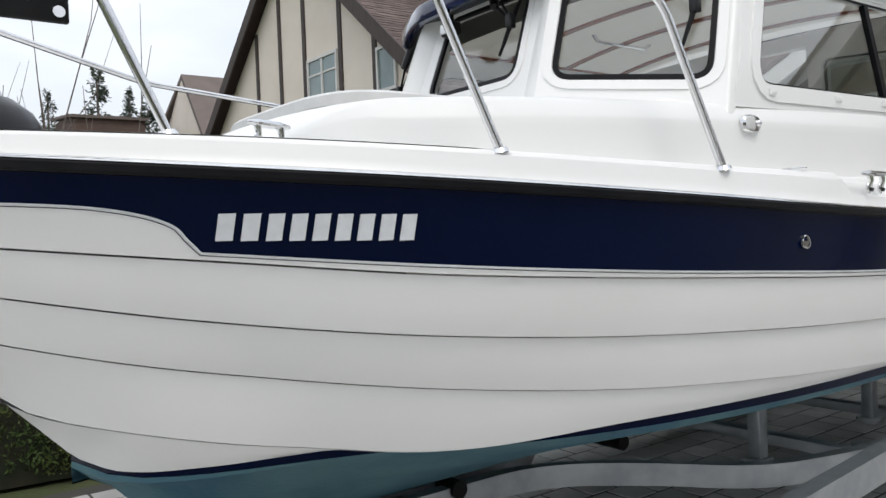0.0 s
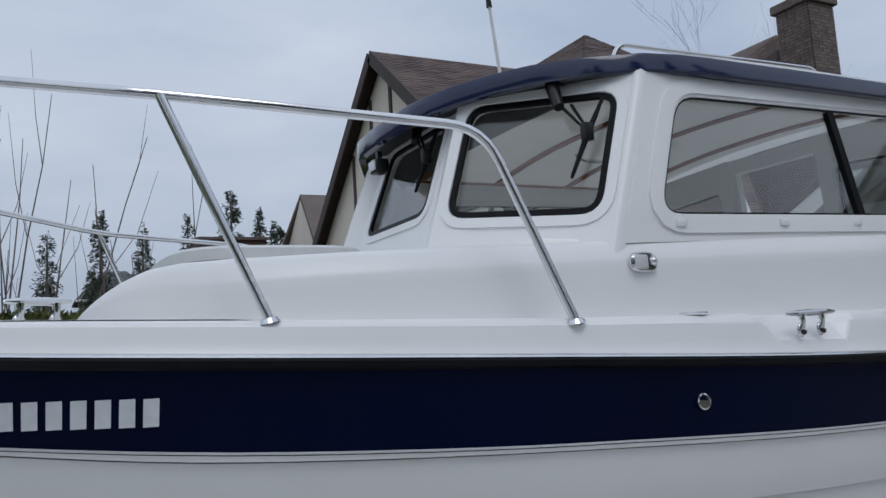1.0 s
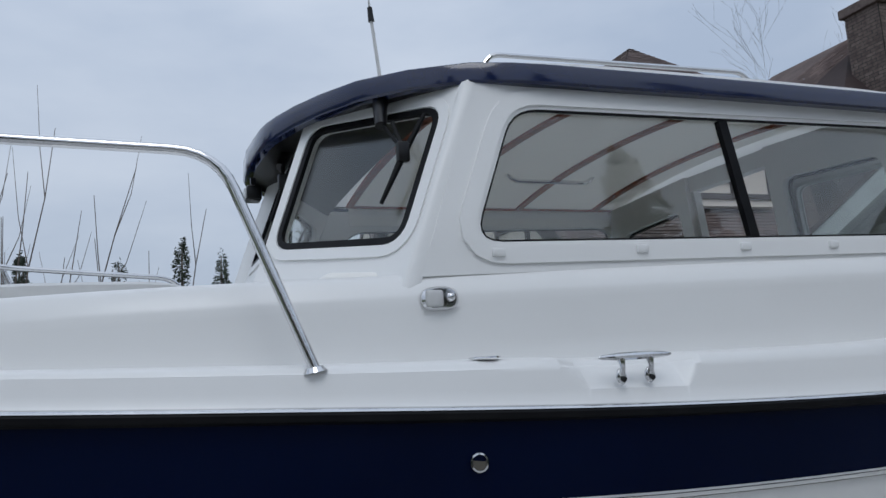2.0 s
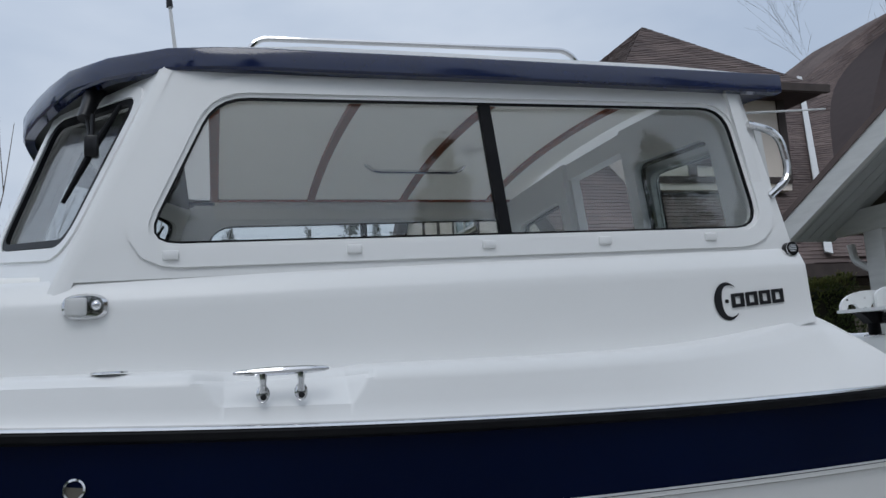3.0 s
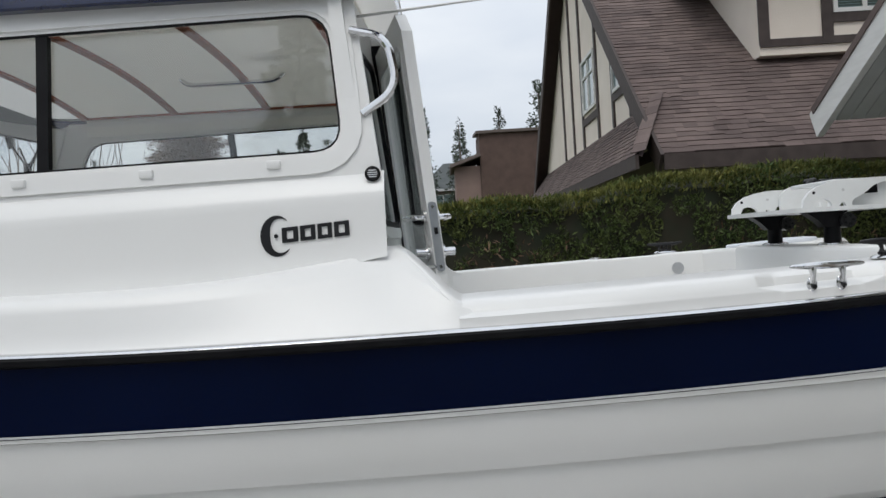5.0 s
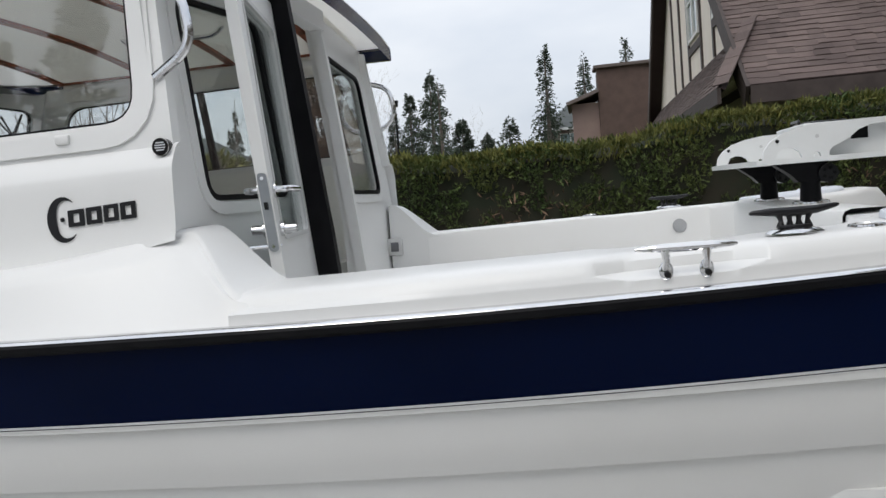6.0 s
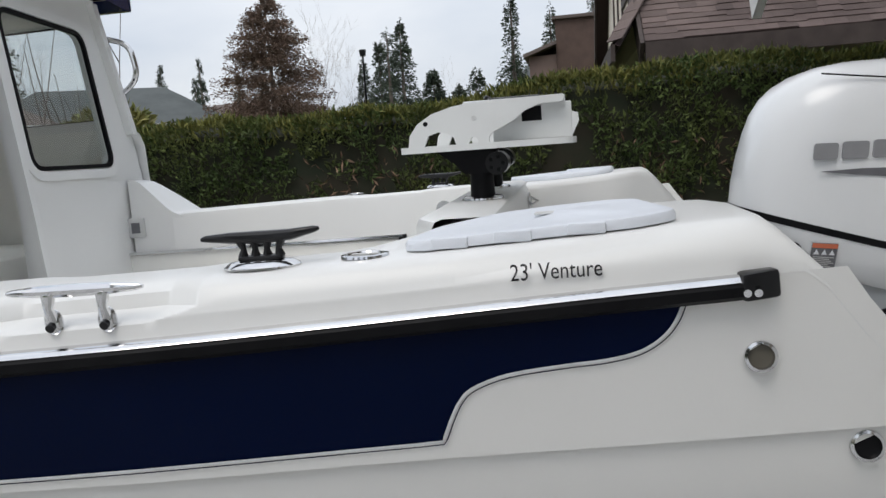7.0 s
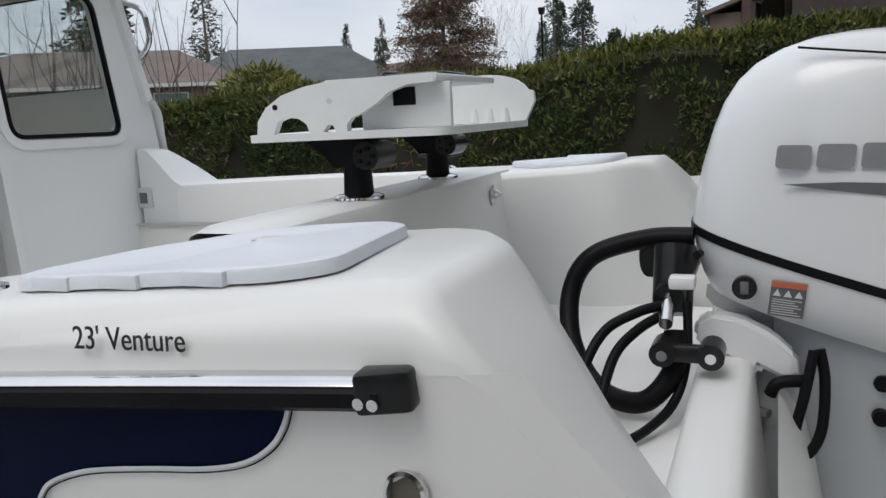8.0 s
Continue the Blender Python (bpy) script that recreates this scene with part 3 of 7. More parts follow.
def pilot_house():
    for side in (-1, 1):
        place = lambda u, v, d: (u, side * (wall_y(u, v) - d), v)
        outer = [(2.36, KNUCKLE(2.36) - 0.005), (4.45, KNUCKLE(4.45) - 0.005), (4.385, 2.44), (2.60, 2.44)]
        bm = bmesh.new()
        outline_wall(bm, outer, WINDOW_SIDE, place, 0.035)
        part("cabin_side", bm, GEL, boat, "white cabin side")
        # raised moulded frame, dark gasket, two sliding panes and a black mullion
        bm = bmesh.new()
        ring(bm, grow(WINDOW_SIDE, 0.062), grow(WINDOW_SIDE, 0.012), lambda u, v, d: place(u, v, -d + 0.002), 0.010)
        fr = part("window_frame", bm, GEL, boat, "raised white moulded window surround")
        bm = bmesh.new()
        ring(bm, grow(WINDOW_SIDE, 0.002), grow(WINDOW_SIDE, -0.006), lambda u, v, d: place(u, v, 0.012 - d), 0.010)
        part("gasket", bm, BLACK, fr, "black rubber gasket")
        for a, b, d in ((2.4, 3.49, 0.016), (3.47, 4.5, 0.024)):
            poly = [(min(max(u, a), b), v) for u, v in WINDOW_SIDE]
            poly = [p for i, p in enumerate(poly) if (Vector(p) - Vector(poly[i - 1])).length > 1e-5]
            bm = bmesh.new()
            pane(bm, poly, place, d, 0.004)
            g = part("pane", bm, DARKGLASS, fr, "tinted sliding glass pane")
            g.visible_shadow = False
        bm = bmesh.new()
        prism(bm, [(3.474, 1.935), (3.508, 1.936), (3.492, 2.342), (3.458, 2.341)], lambda u, v, d: place(u, v, 0.004 + d), 0.022)
        part("mullion", bm, BLACK, fr, "black mullion")
        for x in (2.585, 3.048, 3.429, 3.79, 4.15):
            bm = bmesh.new()
            z = 1.893 + 0.016 * (x - 2.6)
            box(bm, x - 0.02, x + 0.02, -0.008, 0.008, z - 0.012, z + 0.012, 0.005, 2, Matrix.Translation((0, side * (wall_y(x, z) + 0.010), 0)))
            part("weep_cover", bm, GEL, fr)
        # lower cabin side with the soft knuckle
        bm = bmesh.new()
        rows = []
        for x in stations(2.36, 4.475, 30):
            rows.append([(min(a, aft_edge(1.75)), b, c) for a, b, c in side_profile(x, side)])
        grid_faces(bm, rows)
        part("cabin_lower_side", fix(bm), GEL, boat)
        # corner post between side and windscreen, and the angled windscreen panel
        front_panel(side)
    bulkhead()
    roof()


# corners of the panes, port side: lower inner, lower outer, upper outer, upper inner
SIDE_PANE = [(2.072, -0.527, 1.998), (2.331, -1.024, 1.933), (2.503, -0.955, 2.347), (2.218, -0.485, 2.408)]
CENTRE_PANE = [(2.10, 0.29, 2.05), (2.10, -0.29, 2.05), (2.235, -0.27, 2.42), (2.235, 0.27, 2.42)]


def pane_map(corners, side):
    a, b, c, d = (Vector((x, y * -side, z)) for x, y, z in corners)
    nrm = (b - a).cross(d - a).normalized()
    nrm = nrm if nrm.x < 0 else -nrm
    return lambda u, v, w: (a * (1 - u) * (1 - v) + b * u * (1 - v) + c * u * v + d * (1 - u) * v) - nrm * w


def windscreen(side, corners, outer, aspect):
    """One windscreen panel: wall with an opening, raised surround, thick gasket and pane."""
    place = pane_map(corners, side)
    rnd = lambda r: [(u / aspect, v) for u, v in round_poly([(0, 0), (aspect, 0), (aspect, 1), (0, 1)], r, 5)]
    wide = lambda poly, d: [(u / aspect, v) for u, v in grow([(u * aspect, v) for u, v in poly], d)]
    op = rnd(0.16)
    bm = bmesh.new()
    outline_wall(bm, outer, op, place, 0.035)
    part("windscreen_panel", bm, GEL, boat, "white windscreen surround")
    bm = bmesh.new()
    ring(bm, wide(op, 0.10), wide(op, 0.02), lambda u, v, w: place(u, v, -w + 0.002), 0.008)
    fr = part("window_frame", bm, GEL, boat, "raised white windscreen surround")
    bm = bmesh.new()
    ring(bm, wide(op, 0.012), wide(op, -0.035), lambda u, v, w: place(u, v, 0.010 - w), 0.014)
    part("gasket", bm, BLACK, fr, "black rubber gasket")
    bm = bmesh.new()
    pane(bm, op, place, 0.014, 0.004)
    part("pane", bm, DARKGLASS, fr, "tinted windscreen pane").visible_shadow = False


def front_panel(side):
    # rounded post between the windscreen and the cabin side
    place = pane_map(SIDE_PANE, side)
    rows = []
    for t in stations(-0.08, 1, 6):
        a = Vector(place(1.085 - 0.010 * t, -0.26 + 1.46 * t, 0.0))
        b = Vector((2.352 + 0.24 * t, side * (1.0915 - 0.092 * t), 1.832 + 0.608 * t))
        k = (a + b) / 2 + Vector((-0.012, side * 0.012, 0))
        rows.append([a, a.lerp(k, 0.55), k * 0.5 + (a + b) * 0.25, k.lerp(b, 0.45), b + Vector((0.012, 0, 0))])
    bm = bmesh.new()
    grid_faces(bm, rows)
    part("corner_post", fix(bm), GEL, boat, "white corner post", smooth=80)
    windscreen(side, SIDE_PANE, [(-0.10, -0.36), (1.085, -0.26), (1.075, 1.20), (-0.10, 1.12)], 1.28)
    # slim post between the side and the centre pane
    mid = pane_map(CENTRE_PANE, -1)
    rows = []
    for t in stations(0, 1, 6):
        a = Vector(mid(1.15 if side < 0 else -0.15, -0.38 + 1.52 * t, 0.0))
        b = Vector(place(-0.095, -0.36 + 1.48 * t, 0.0))
        rows.append([a, a.lerp(b, 0.3) + Vector((-0.006, 0, 0)), a.lerp(b, 0.7) + Vector((-0.006, 0, 0)), b])
    bm = bmesh.new()
    grid_faces(bm, rows)
    part("windscreen_post", fix(bm), GEL, boat, "white windscreen post", smooth=80)
    if side < 0:
        windscreen(side, CENTRE_PANE, [(-0.15, -0.38), (1.15, -0.38), (1.15, 1.14), (-0.15, 1.14)], 1.45)


def bulk_x(y, z):
    return aft_edge(z) - 0.03 + 0.03 * (1 - abs(y))


def bulkhead():
    """Aft wall of the pilot house, with a doorway and a window on either side."""
    place = lambda u, v, d: (bulk_x(u, v) - d, u, v)
    for side in (-1, 1):
        op = round_poly([(side * 0.36, 1.745), (side * 0.90, 1.742), (side * 0.875, 2.30), (side * 0.36, 2.335)], 0.06, 5)
        bm = bmesh.new()
        outline_wall(bm, [(side * 0.28, 1.1), (side * 1.115, 1.1), (side * 1.115, 1.80), (side * 1.02, 2.46), (side * 0.28, 2.5)], op, place, 0.04)
        part("bulkhead", bm, GEL, boat, "white aft bulkhead")
        bm = bmesh.new()
        ring(bm, grow(op, 0.045), grow(op, 0.010), lambda u, v, d: place(u, v, 0.002 - d), 0.008)
        fr = part("window_frame", bm, GEL, boat, "raised white window surround")
        bm = bmesh.new()
        ring(bm, grow(op, 0.006), grow(op, -0.010), lambda u, v, d: place(u, v, 0.010 - d), 0.016)
        part("gasket", bm, BLACK, fr, "black rubber gasket")
        bm = bmesh.new()
        pane(bm, op, place, 0.018, 0.004)
        part("pane", bm, CLEARGLASS, fr, "clear glass pane").visible_shadow = False
        # the grab hoop beside the window
        bm = bmesh.new()
        x = aft_edge(2.2)
        tube(bm, bend([(x - 0.03, side * 1.035, 2.30), (x + 0.075, side * 1.05, 2.27), (x + 0.10, side * 1.055, 2.12), (x - 0.005, side * 1.065, 2.05)], 0.11, 8), 0.0125, 10)
        part("grab_hoop", bm, STEEL, boat, "polished stainless grab hoop")
    # door frame and trim
    for y0, y1, x0, x1, m, lab in ((0.258, 0.288, -0.02, 0.025, GEL, "white door jamb"), (-0.302, -0.268, -0.02, 0.095, BLACK, "dark door seal")):
        bm = bmesh.new()
        rows = [[(aft_edge(z) + shift + dx, y, z) for dx, y in ((x0, y0), (x1, y0), (x1, y1), (x0, y1))] for z, shift in ((1.05, 0.045), (1.60, 0.0), (2.44, 0.0))]
        grid_faces(bm, rows, closed_v=True, cap=True)
        part("door_jamb", fix(bm), m, boat, lab)
    bm = bmesh.new()
    box(bm, 4.36, 4.42, -0.28, 0.28, 2.42, 2.50)
    part("door_header", bm, GEL, boat)


ROOF_HALF = curve([2.06, 2.075, 2.11, 2.18, 2.31, 2.56, 3.06, 4.51], [0.0, 0.24, 0.37, 0.52, 0.78, 0.995, 1.043, 1.056])
RIM_Z = curve([2.06, 2.18, 2.36, 2.66, 3.26, 4.51], [2.445, 2.462, 2.446, 2.440, 2.438, 2.436])


def roof():
    xs = [2.06, 2.063, 2.068, 2.077, 2.09, 2.115, 2.16, 2.22, 2.3, 2.42] + stations(2.58, 4.40, 14) + [4.46, 4.50, 4.508]
    crown = lambda x: 0.17 * min(1, max(0, (x - 2.12) / 0.85))**1.2 * (1 - 0.55 * max(0, (x - 4.15) / 0.36)**1.3)
    top, rim, under = [], [], []
    for x in xs:
        h, z = max(0.0, ROOF_HALF(x)), RIM_Z(x)
        c = crown(x)
        ys = [-1, -0.985, -0.96, -0.93, -0.89, -0.84, -0.75, -0.6, -0.4, -0.2, 0, 0.2, 0.4, 0.6, 0.75, 0.84, 0.89, 0.93, 0.96, 0.985, 1]
        top.append([(x, h * y, z + 0.03 + c * (0.25 * (1 - abs(y)**14) + 0.75 * (1 - y * y))) for y in ys])
        (under if x < 2.66 else []).append([(x, (h - 0.012) * y, z - 0.03 + 0.03 * (1 - y * y) * min(1, (x - 2.0) / 0.4)) for y in ys])
    bm = bmesh.new()
    grid_faces(bm, top)
    part("roof_top", fix(bm), ROOFSKIN, boat, "crowned white roof")
    bm = bmesh.new()
    grid_faces(bm, under)
    part("roof_underside", fix(bm), BLACKGLOSS, boat, "black underside of the visor")
    # rim band around the outline
    pts = [(x, -max(0.0, ROOF_HALF(x)), RIM_Z(x)) for x in reversed(xs)] + [(x, max(0.0, ROOF_HALF(x)), RIM_Z(x)) for x in xs[1:]]
    rows = []
    for i, p in enumerate(pts):
        a, b = Vector(pts[max(0, i - 1)]), Vector(pts[min(len(pts) - 1, i + 1)])
        d = (b - a)
        n = Vector((-d.y, d.x, 0)).normalized()
        if n.dot(Vector((p[0] - 3.3, p[1], 0))) < 0:
            n = -n
        prof = [(-0.02, 0.035), (0.002, 0.031), (0.006, 0.024), (0.006, -0.024), (0.0, -0.031), (-0.03, -0.031)]
        k = 1 + 0.5 * max(0.0, (2.45 - p[0]) / 0.42)
        rows.append([Vector(p) + n * u + Vector((0, 0, v * (k if v < 0 else 1))) for u, v in prof])
    bm = bmesh.new()
    grid_faces(bm, rows)
    part("roof_rim", fix(bm), BLUEROOF, boat, "glossy dark blue roof edge")
    bm = bmesh.new()
    grid_faces(bm, [[(4.505, y, RIM_Z(4.5) - 0.03 + 0.07 * (1 - (y / 1.055)**2)) for y in stations(-1.05, 1.05, 14)], [(4.505, y, RIM_Z(4.5) + 0.03 + crown(4.5) * (0.25 * (1 - abs(y / 1.055)**14) + 0.75 * (1 - (y / 1.055)**2))) for y in stations(-1.05, 1.05, 14)]])
    part("roof_end", fix(bm), BLUEROOF, boat)
    # headliner with reddish battens
    bm = bmesh.new()
    head = lambda y: 2.462 + 0.085 * (1 - min(1, abs(y) / 1.0)**2.2)
    grid_faces(bm, [[(x, y, head(y) + (0.0 if x > 2.6 else 0.0)) for y in stations(-0.97, 0.97, 16)] for x in (2.68, 3.2, 3.7, 4.36)])
    part("headliner", fix(bm), HEADCLOTH, boat, "cream headliner")
    for x in (2.70, 3.19, 3.69, 4.19):
        bm = bmesh.new()
        rows = [[(x + dx, y, head(y) - 0.004 - 0.012 * (abs(dx) < 0.02)) for dx in (-0.0205, -0.017, 0.017, 0.0205)] for y in stations(-0.95, 0.95, 22)]
        grid_faces(bm, rows)
        part("ceiling_batten", fix(bm), TEAK, boat, "reddish teak ceiling batten")
    for side in (-1, 1):
        bm = bmesh.new()
        box(bm, 2.70, 4.34, side * 0.965 - 0.01, side * 0.965 + 0.01, 2.458, 2.484, 0.004)
        part("ceiling_trim", bm, TEAK, boat, "reddish teak ceiling trim")


pilot_house()


# ---------------------------------------------------------------- cockpit, quarters and splash well
TOP_Z = curve([4.65, 5.5, 6.04, 6.16, 6.44, 6.6, 6.66], [1.515, 1.540, 1.556, 1.560, 1.574, 1.585, 1.586])


def inner_half(x):
    return lerp(x, [4.65, 5.6, 6.02, 6.07, 6.12, 6.2, 6.55, 6.66, 6.97], [0.958, 0.955, 0.93, 0.80, 0.61, 0.57, 0.62, 0.70, 0.86])


def cockpit():
    for side in (-1, 1):
        bm = bmesh.new()
        rows, aft_rows = [], []
        for x in sorted(stations(4.645, 6.19, 40) + stations(6.2, 6.6, 11) + stations(5.44, 5.515, 14) + stations(5.743, 5.815, 14)) + [6.62, 6.64, 6.66, 6.68, 6.71, 6.74, 6.77, 6.80, 6.85, 6.90, 6.93, 6.965, 7.0]:
            g = G(x)
            if x <= 6.66:
                zt, zr = TOP_Z(x), Z_RUB(x) + 0.004
            else:
                zt = lerp(x, [6.66, 6.68, 6.74, 6.80, 6.90, 6.93, 7.0], [1.586, 1.569, 1.508, 1.430, 1.322, 1.272, 1.16])
                zr = min(Z_RUB(x) + 0.004, zt - 0.025)
                g = half(x, zr) + 0.0035
            yi, low = inner_half(x), (0.95 if x < 6.08 else min(1.10, zt - 0.06))
            soft = 0.02
            fall = lerp(x, [6.62, 6.74, 7.0], [0.0, 0.035, 0.05])
            dent_at = lambda t: lerp(x, [5.507 - 0.066 * t, 5.513, 5.745, 5.751 + 0.062 * t], [0, 1, 1, 0])
            dent = dent_at(1.0)
            zt -= 0.004 * dent
            f2 = 0.048 * dent
            H = zt - zr
            tuck = lerp(x, [4.645, 5.1], [0.028, 0.0])
            prof = [(x, side * (g - 0.004), zr), (x, side * (g - 0.006), zr + min(0.012, 0.15 * H)), (x, side * (g - 0.008), zr + min(0.030, 0.35 * H)), *[(x, side * (g - 0.008 - (0.005 + tuck) * t - dent_at(t) * (0.005 + 0.045 * t)), zr + min(0.033, 0.40 * H) + (H - min(0.033, 0.40 * H) - min(0.036, 0.45 * H)) * t) for t in (0, 0.2, 0.4, 0.6, 0.8, 1.0)], (x, side * (g - 0.022 - tuck - f2), zt - min(0.014, 0.2 * H)), (x, side * (g - 0.040 - tuck - f2), zt - min(0.003, 0.05 * H)), (x, side * (g - 0.062 - tuck - f2), zt)]
            w = lerp(x, [6.20, 6.60], [0, 1])
            m = len(prof) - 1
            for k in range(m + 1):
                a = (k / m) * math.pi / 2
                r = min(0.075, 0.8 * H)
                q = ((x, side * (g - 0.003 - r * (1 - math.cos(a))), zt - r + r * math.sin(a)) if k else (x, side * (g - 0.003), zr))
                prof[k] = tuple(u + (v - u) * w for u, v in zip(prof[k], q))
            (rows if x <= 6.2 else aft_rows).append(prof + [(x, side * (yi + soft + 1.5 * fall), zt + 0.003 - 0.4 * fall), (x, side * (yi + 0.006), zt - 0.004 - fall), (x, side * yi, zt - soft - fall), (x, side * (yi - 0.01), (zt + low) / 2), (x, side * (yi - 0.015), low)])
            if x == 6.2:
                aft_rows.append(rows[-1])
        grid_faces(bm, rows)
        part("gunwale", fix(bm), GEL, boat, "white cockpit gunwale", smooth=39)
        bm = bmesh.new()
        grid_faces(bm, aft_rows)
        part("quarter_end", fix(bm), GEL, boat, "rounded white end of the quarter", smooth=70)
        # stern closing plate behind the quarter
        bm = bmesh.new()
        rows = [[(aft_x(z) - 0.004, side * (G(6.7) - 0.01 - 0.12 * max(0, 1.25 - z)), z), (aft_x(z) + 0.02, side * 0.9, z), (aft_x(z) + 0.03, 0, z)] for z in (0.62, 0.85, 1.0, 1.12, 1.2)]
        grid_faces(bm, rows)
        part("transom_half", fix(bm), GELHULL, boat)
    bm = bmesh.new()
    box(bm, 4.40, 6.10, -1.0, 1.0, 0.92, 0.95)
    part("cockpit_floor", bm, GEL, boat)
    # ledge across the boat in front of the splash well
    bm = bmesh.new()
    prof = [(6.045, 0.95), (6.045, 1.558), (6.052, 1.572), (6.068, 1.578), (6.20, 1.578), (6.216, 1.572), (6.225, 1.556), (6.262, 1.20), (6.30, 1.165), (6.86, 1.15)]
    rows = [[(x + (0.05 * (abs(y) > 0.6) if x < 6.1 else 0), y, z) for x, z in prof] for y in stations(-0.68, 0.68, 14)]
    grid_faces(bm, rows)
    part("splash_well", fix(bm), GEL, boat, "white splash well and ledge")
    bm = bmesh.new()
    prof = [(6.835, 1.10), (6.852, 1.235), (6.862, 1.247), (6.88, 1.252), (6.93, 1.252), (6.945, 1.247), (6.955, 1.235), (7.02, 0.70)]
    grid_faces(bm, [[(x, y, z) for x, z in prof] for y in stations(-0.86, 0.86, 8)])
    part("transom", fix(bm), GEL, boat, "white transom board")
    # grey-faced tray with a steel edge along the far cockpit side
    bm = bmesh.new()
    box(bm, 4.42, 5.66, 0.925, 0.968, 1.20, 1.352, 0.004)
    part("side_pad", bm, LINER, boat, "pale grey side pad")
    bm = bmesh.new()
    grid_faces(bm, [[(4.38 + 1.30 * t, 0.95, 1.352 + 0.02 * t), (4.38 + 1.30 * t, 0.915, 1.354 + 0.02 * t), (4.38 + 1.30 * t, 0.912, 1.344 + 0.02 * t)] for t in (0, 0.25, 0.5, 0.75, 1)])
    part("steel_edging", fix(bm), STEEL, boat, "stainless steel edging")
    bm = bmesh.new()
    prism(bm, [(5.66, 1.31), (5.71, 1.31), (5.69, 1.372), (5.66, 1.372)], lambda u, v, d: (u, 0.93 + d, v), 0.03)
    part("tray_end", bm, BLACK, boat)


cockpit()


def hatch_lid():
    lid = thing("hatch_lid", "bluish white plastic hatch lid with moulded hinges on the quarter deck", "hatch")
    poly = round_poly([(6.105, -1.0), (6.135, -1.032), (6.49, -1.005), (6.545, -0.97), (6.505, -0.69), (6.45, -0.64), (6.32, -0.63), (6.23, -0.67), (6.13, -0.83)], 0.03, 4)
    zof = lambda x: TOP_Z(min(x, 6.66)) + 0.003
    bm = bmesh.new()
    rows = []
    cx, cy = 6.34, -0.83
    for s, dz in ((1.0, 0.0), (1.0, 0.010), (0.985, 0.016), (0.95, 0.018), (0.90, 0.015), (0.5, 0.015), (0.05, 0.015)):
        rows.append([(cx + (x - cx) * s, cy + (y - cy) * s, zof(x) + dz) for x, y in poly])
    grid_faces(bm, rows, closed_v=True, cap=True)
    body = part("lid", fix(bm), LID, lid)
    for x in (6.185, 6.285, 6.40):
        bm = bmesh.new()
        y = -1.026 + 0.06 * (x - 6.125)
        box(bm, x - 0.030, x + 0.030, y - 0.008, y + 0.016, zof(x) - 0.001, zof(x) + 0.0175, 0.004)
        part("hinge", bm, LID, lid)
    bm = bmesh.new()
    box(bm, 6.31, 6.40, -0.80, -0.765, zof(6.35) + 0.0155, zof(6.35) + 0.0185, 0.001, 1, None)
    part("finger_recess", bm, LIGHTGREY, lid)


hatch_lid()


def far_lid():
    lid = thing("hatch_lid", "white hatch lid on the far quarter deck", "hatch")
    poly = round_poly([(6.13, 0.99), (6.50, 0.97), (6.55, 0.94), (6.53, 0.74), (6.49, 0.71), (6.30, 0.71), (6.18, 0.86)], 0.035, 4)
    bm = bmesh.new()
    rows = [[(6.36 + (x - 6.36) * s, 0.85 + (y - 0.85) * s, TOP_Z(min(x, 6.66)) + 0.003 + dz) for x, y in poly] for s, dz in ((1.0, 0.0), (1.0, 0.010), (0.97, 0.016), (0.5, 0.016), (0.05, 0.016))]
    grid_faces(bm, rows, closed_v=True, cap=True)
    part("lid", fix(bm), LID, lid)


far_lid()


def steel_cleat(at, yaw, length=0.205, label="polished stainless cleat in a moulded recess"):
    """Two-legged deck cleat bolted on a steep face; local x along the horn, y outward."""
    c = thing("cleat", label, "cleat")
    h = length / 2
    bm = bmesh.new()
    tube(bm, [(x, 0, 0.004 - 0.010 * (abs(x) / h)**2 * 0) for x in (-h, -h * 0.9, -h * 0.5, 0, h * 0.5, h * 0.9, h)], [0.003, 0.006, 0.0095, 0.0105, 0.0095, 0.006, 0.003], 10)
    horn = part("horn", bm, STEEL, c)
    for x in (-0.042, 0.042):
        bm = bmesh.new()
        tube(bm, [(x, 0, -0.002), (x, 0.004, -0.022), (x, -0.004, -0.04)], [0.011, 0.007, 0.010], 10)
        part("leg", bm, STEEL, c)
        bm = bmesh.new()
        bmesh.ops.create_uvsphere(bm, u_segments=14, v_segments=8, radius=0.017, matrix=Matrix.Translation((x, -0.006, -0.045)) @ Matrix.Diagonal((0.9, 0.45, 1.25, 1)))
        part("base", bm, STEEL, c)
        bm = bmesh.new()
        cyl(bm, (x, 0.002, -0.050), (x, 0.008, -0.052), 0.007, 10)
        part("bolt", bm, BLACKGLOSS, c)
    c.matrix_world = Matrix.Translation(at) @ pose(0, 0, 0, 0, 0, yaw)
    return c


steel_cleat((2.83, -1.325, 1.588), 180, 0.212)
steel_cleat((5.638, -1.187, 1.547), 186, 0.212)
steel_cleat((0.82, -0.80, 1.725), 205, 0.16, "polished stainless bow cleat on the white foredeck")


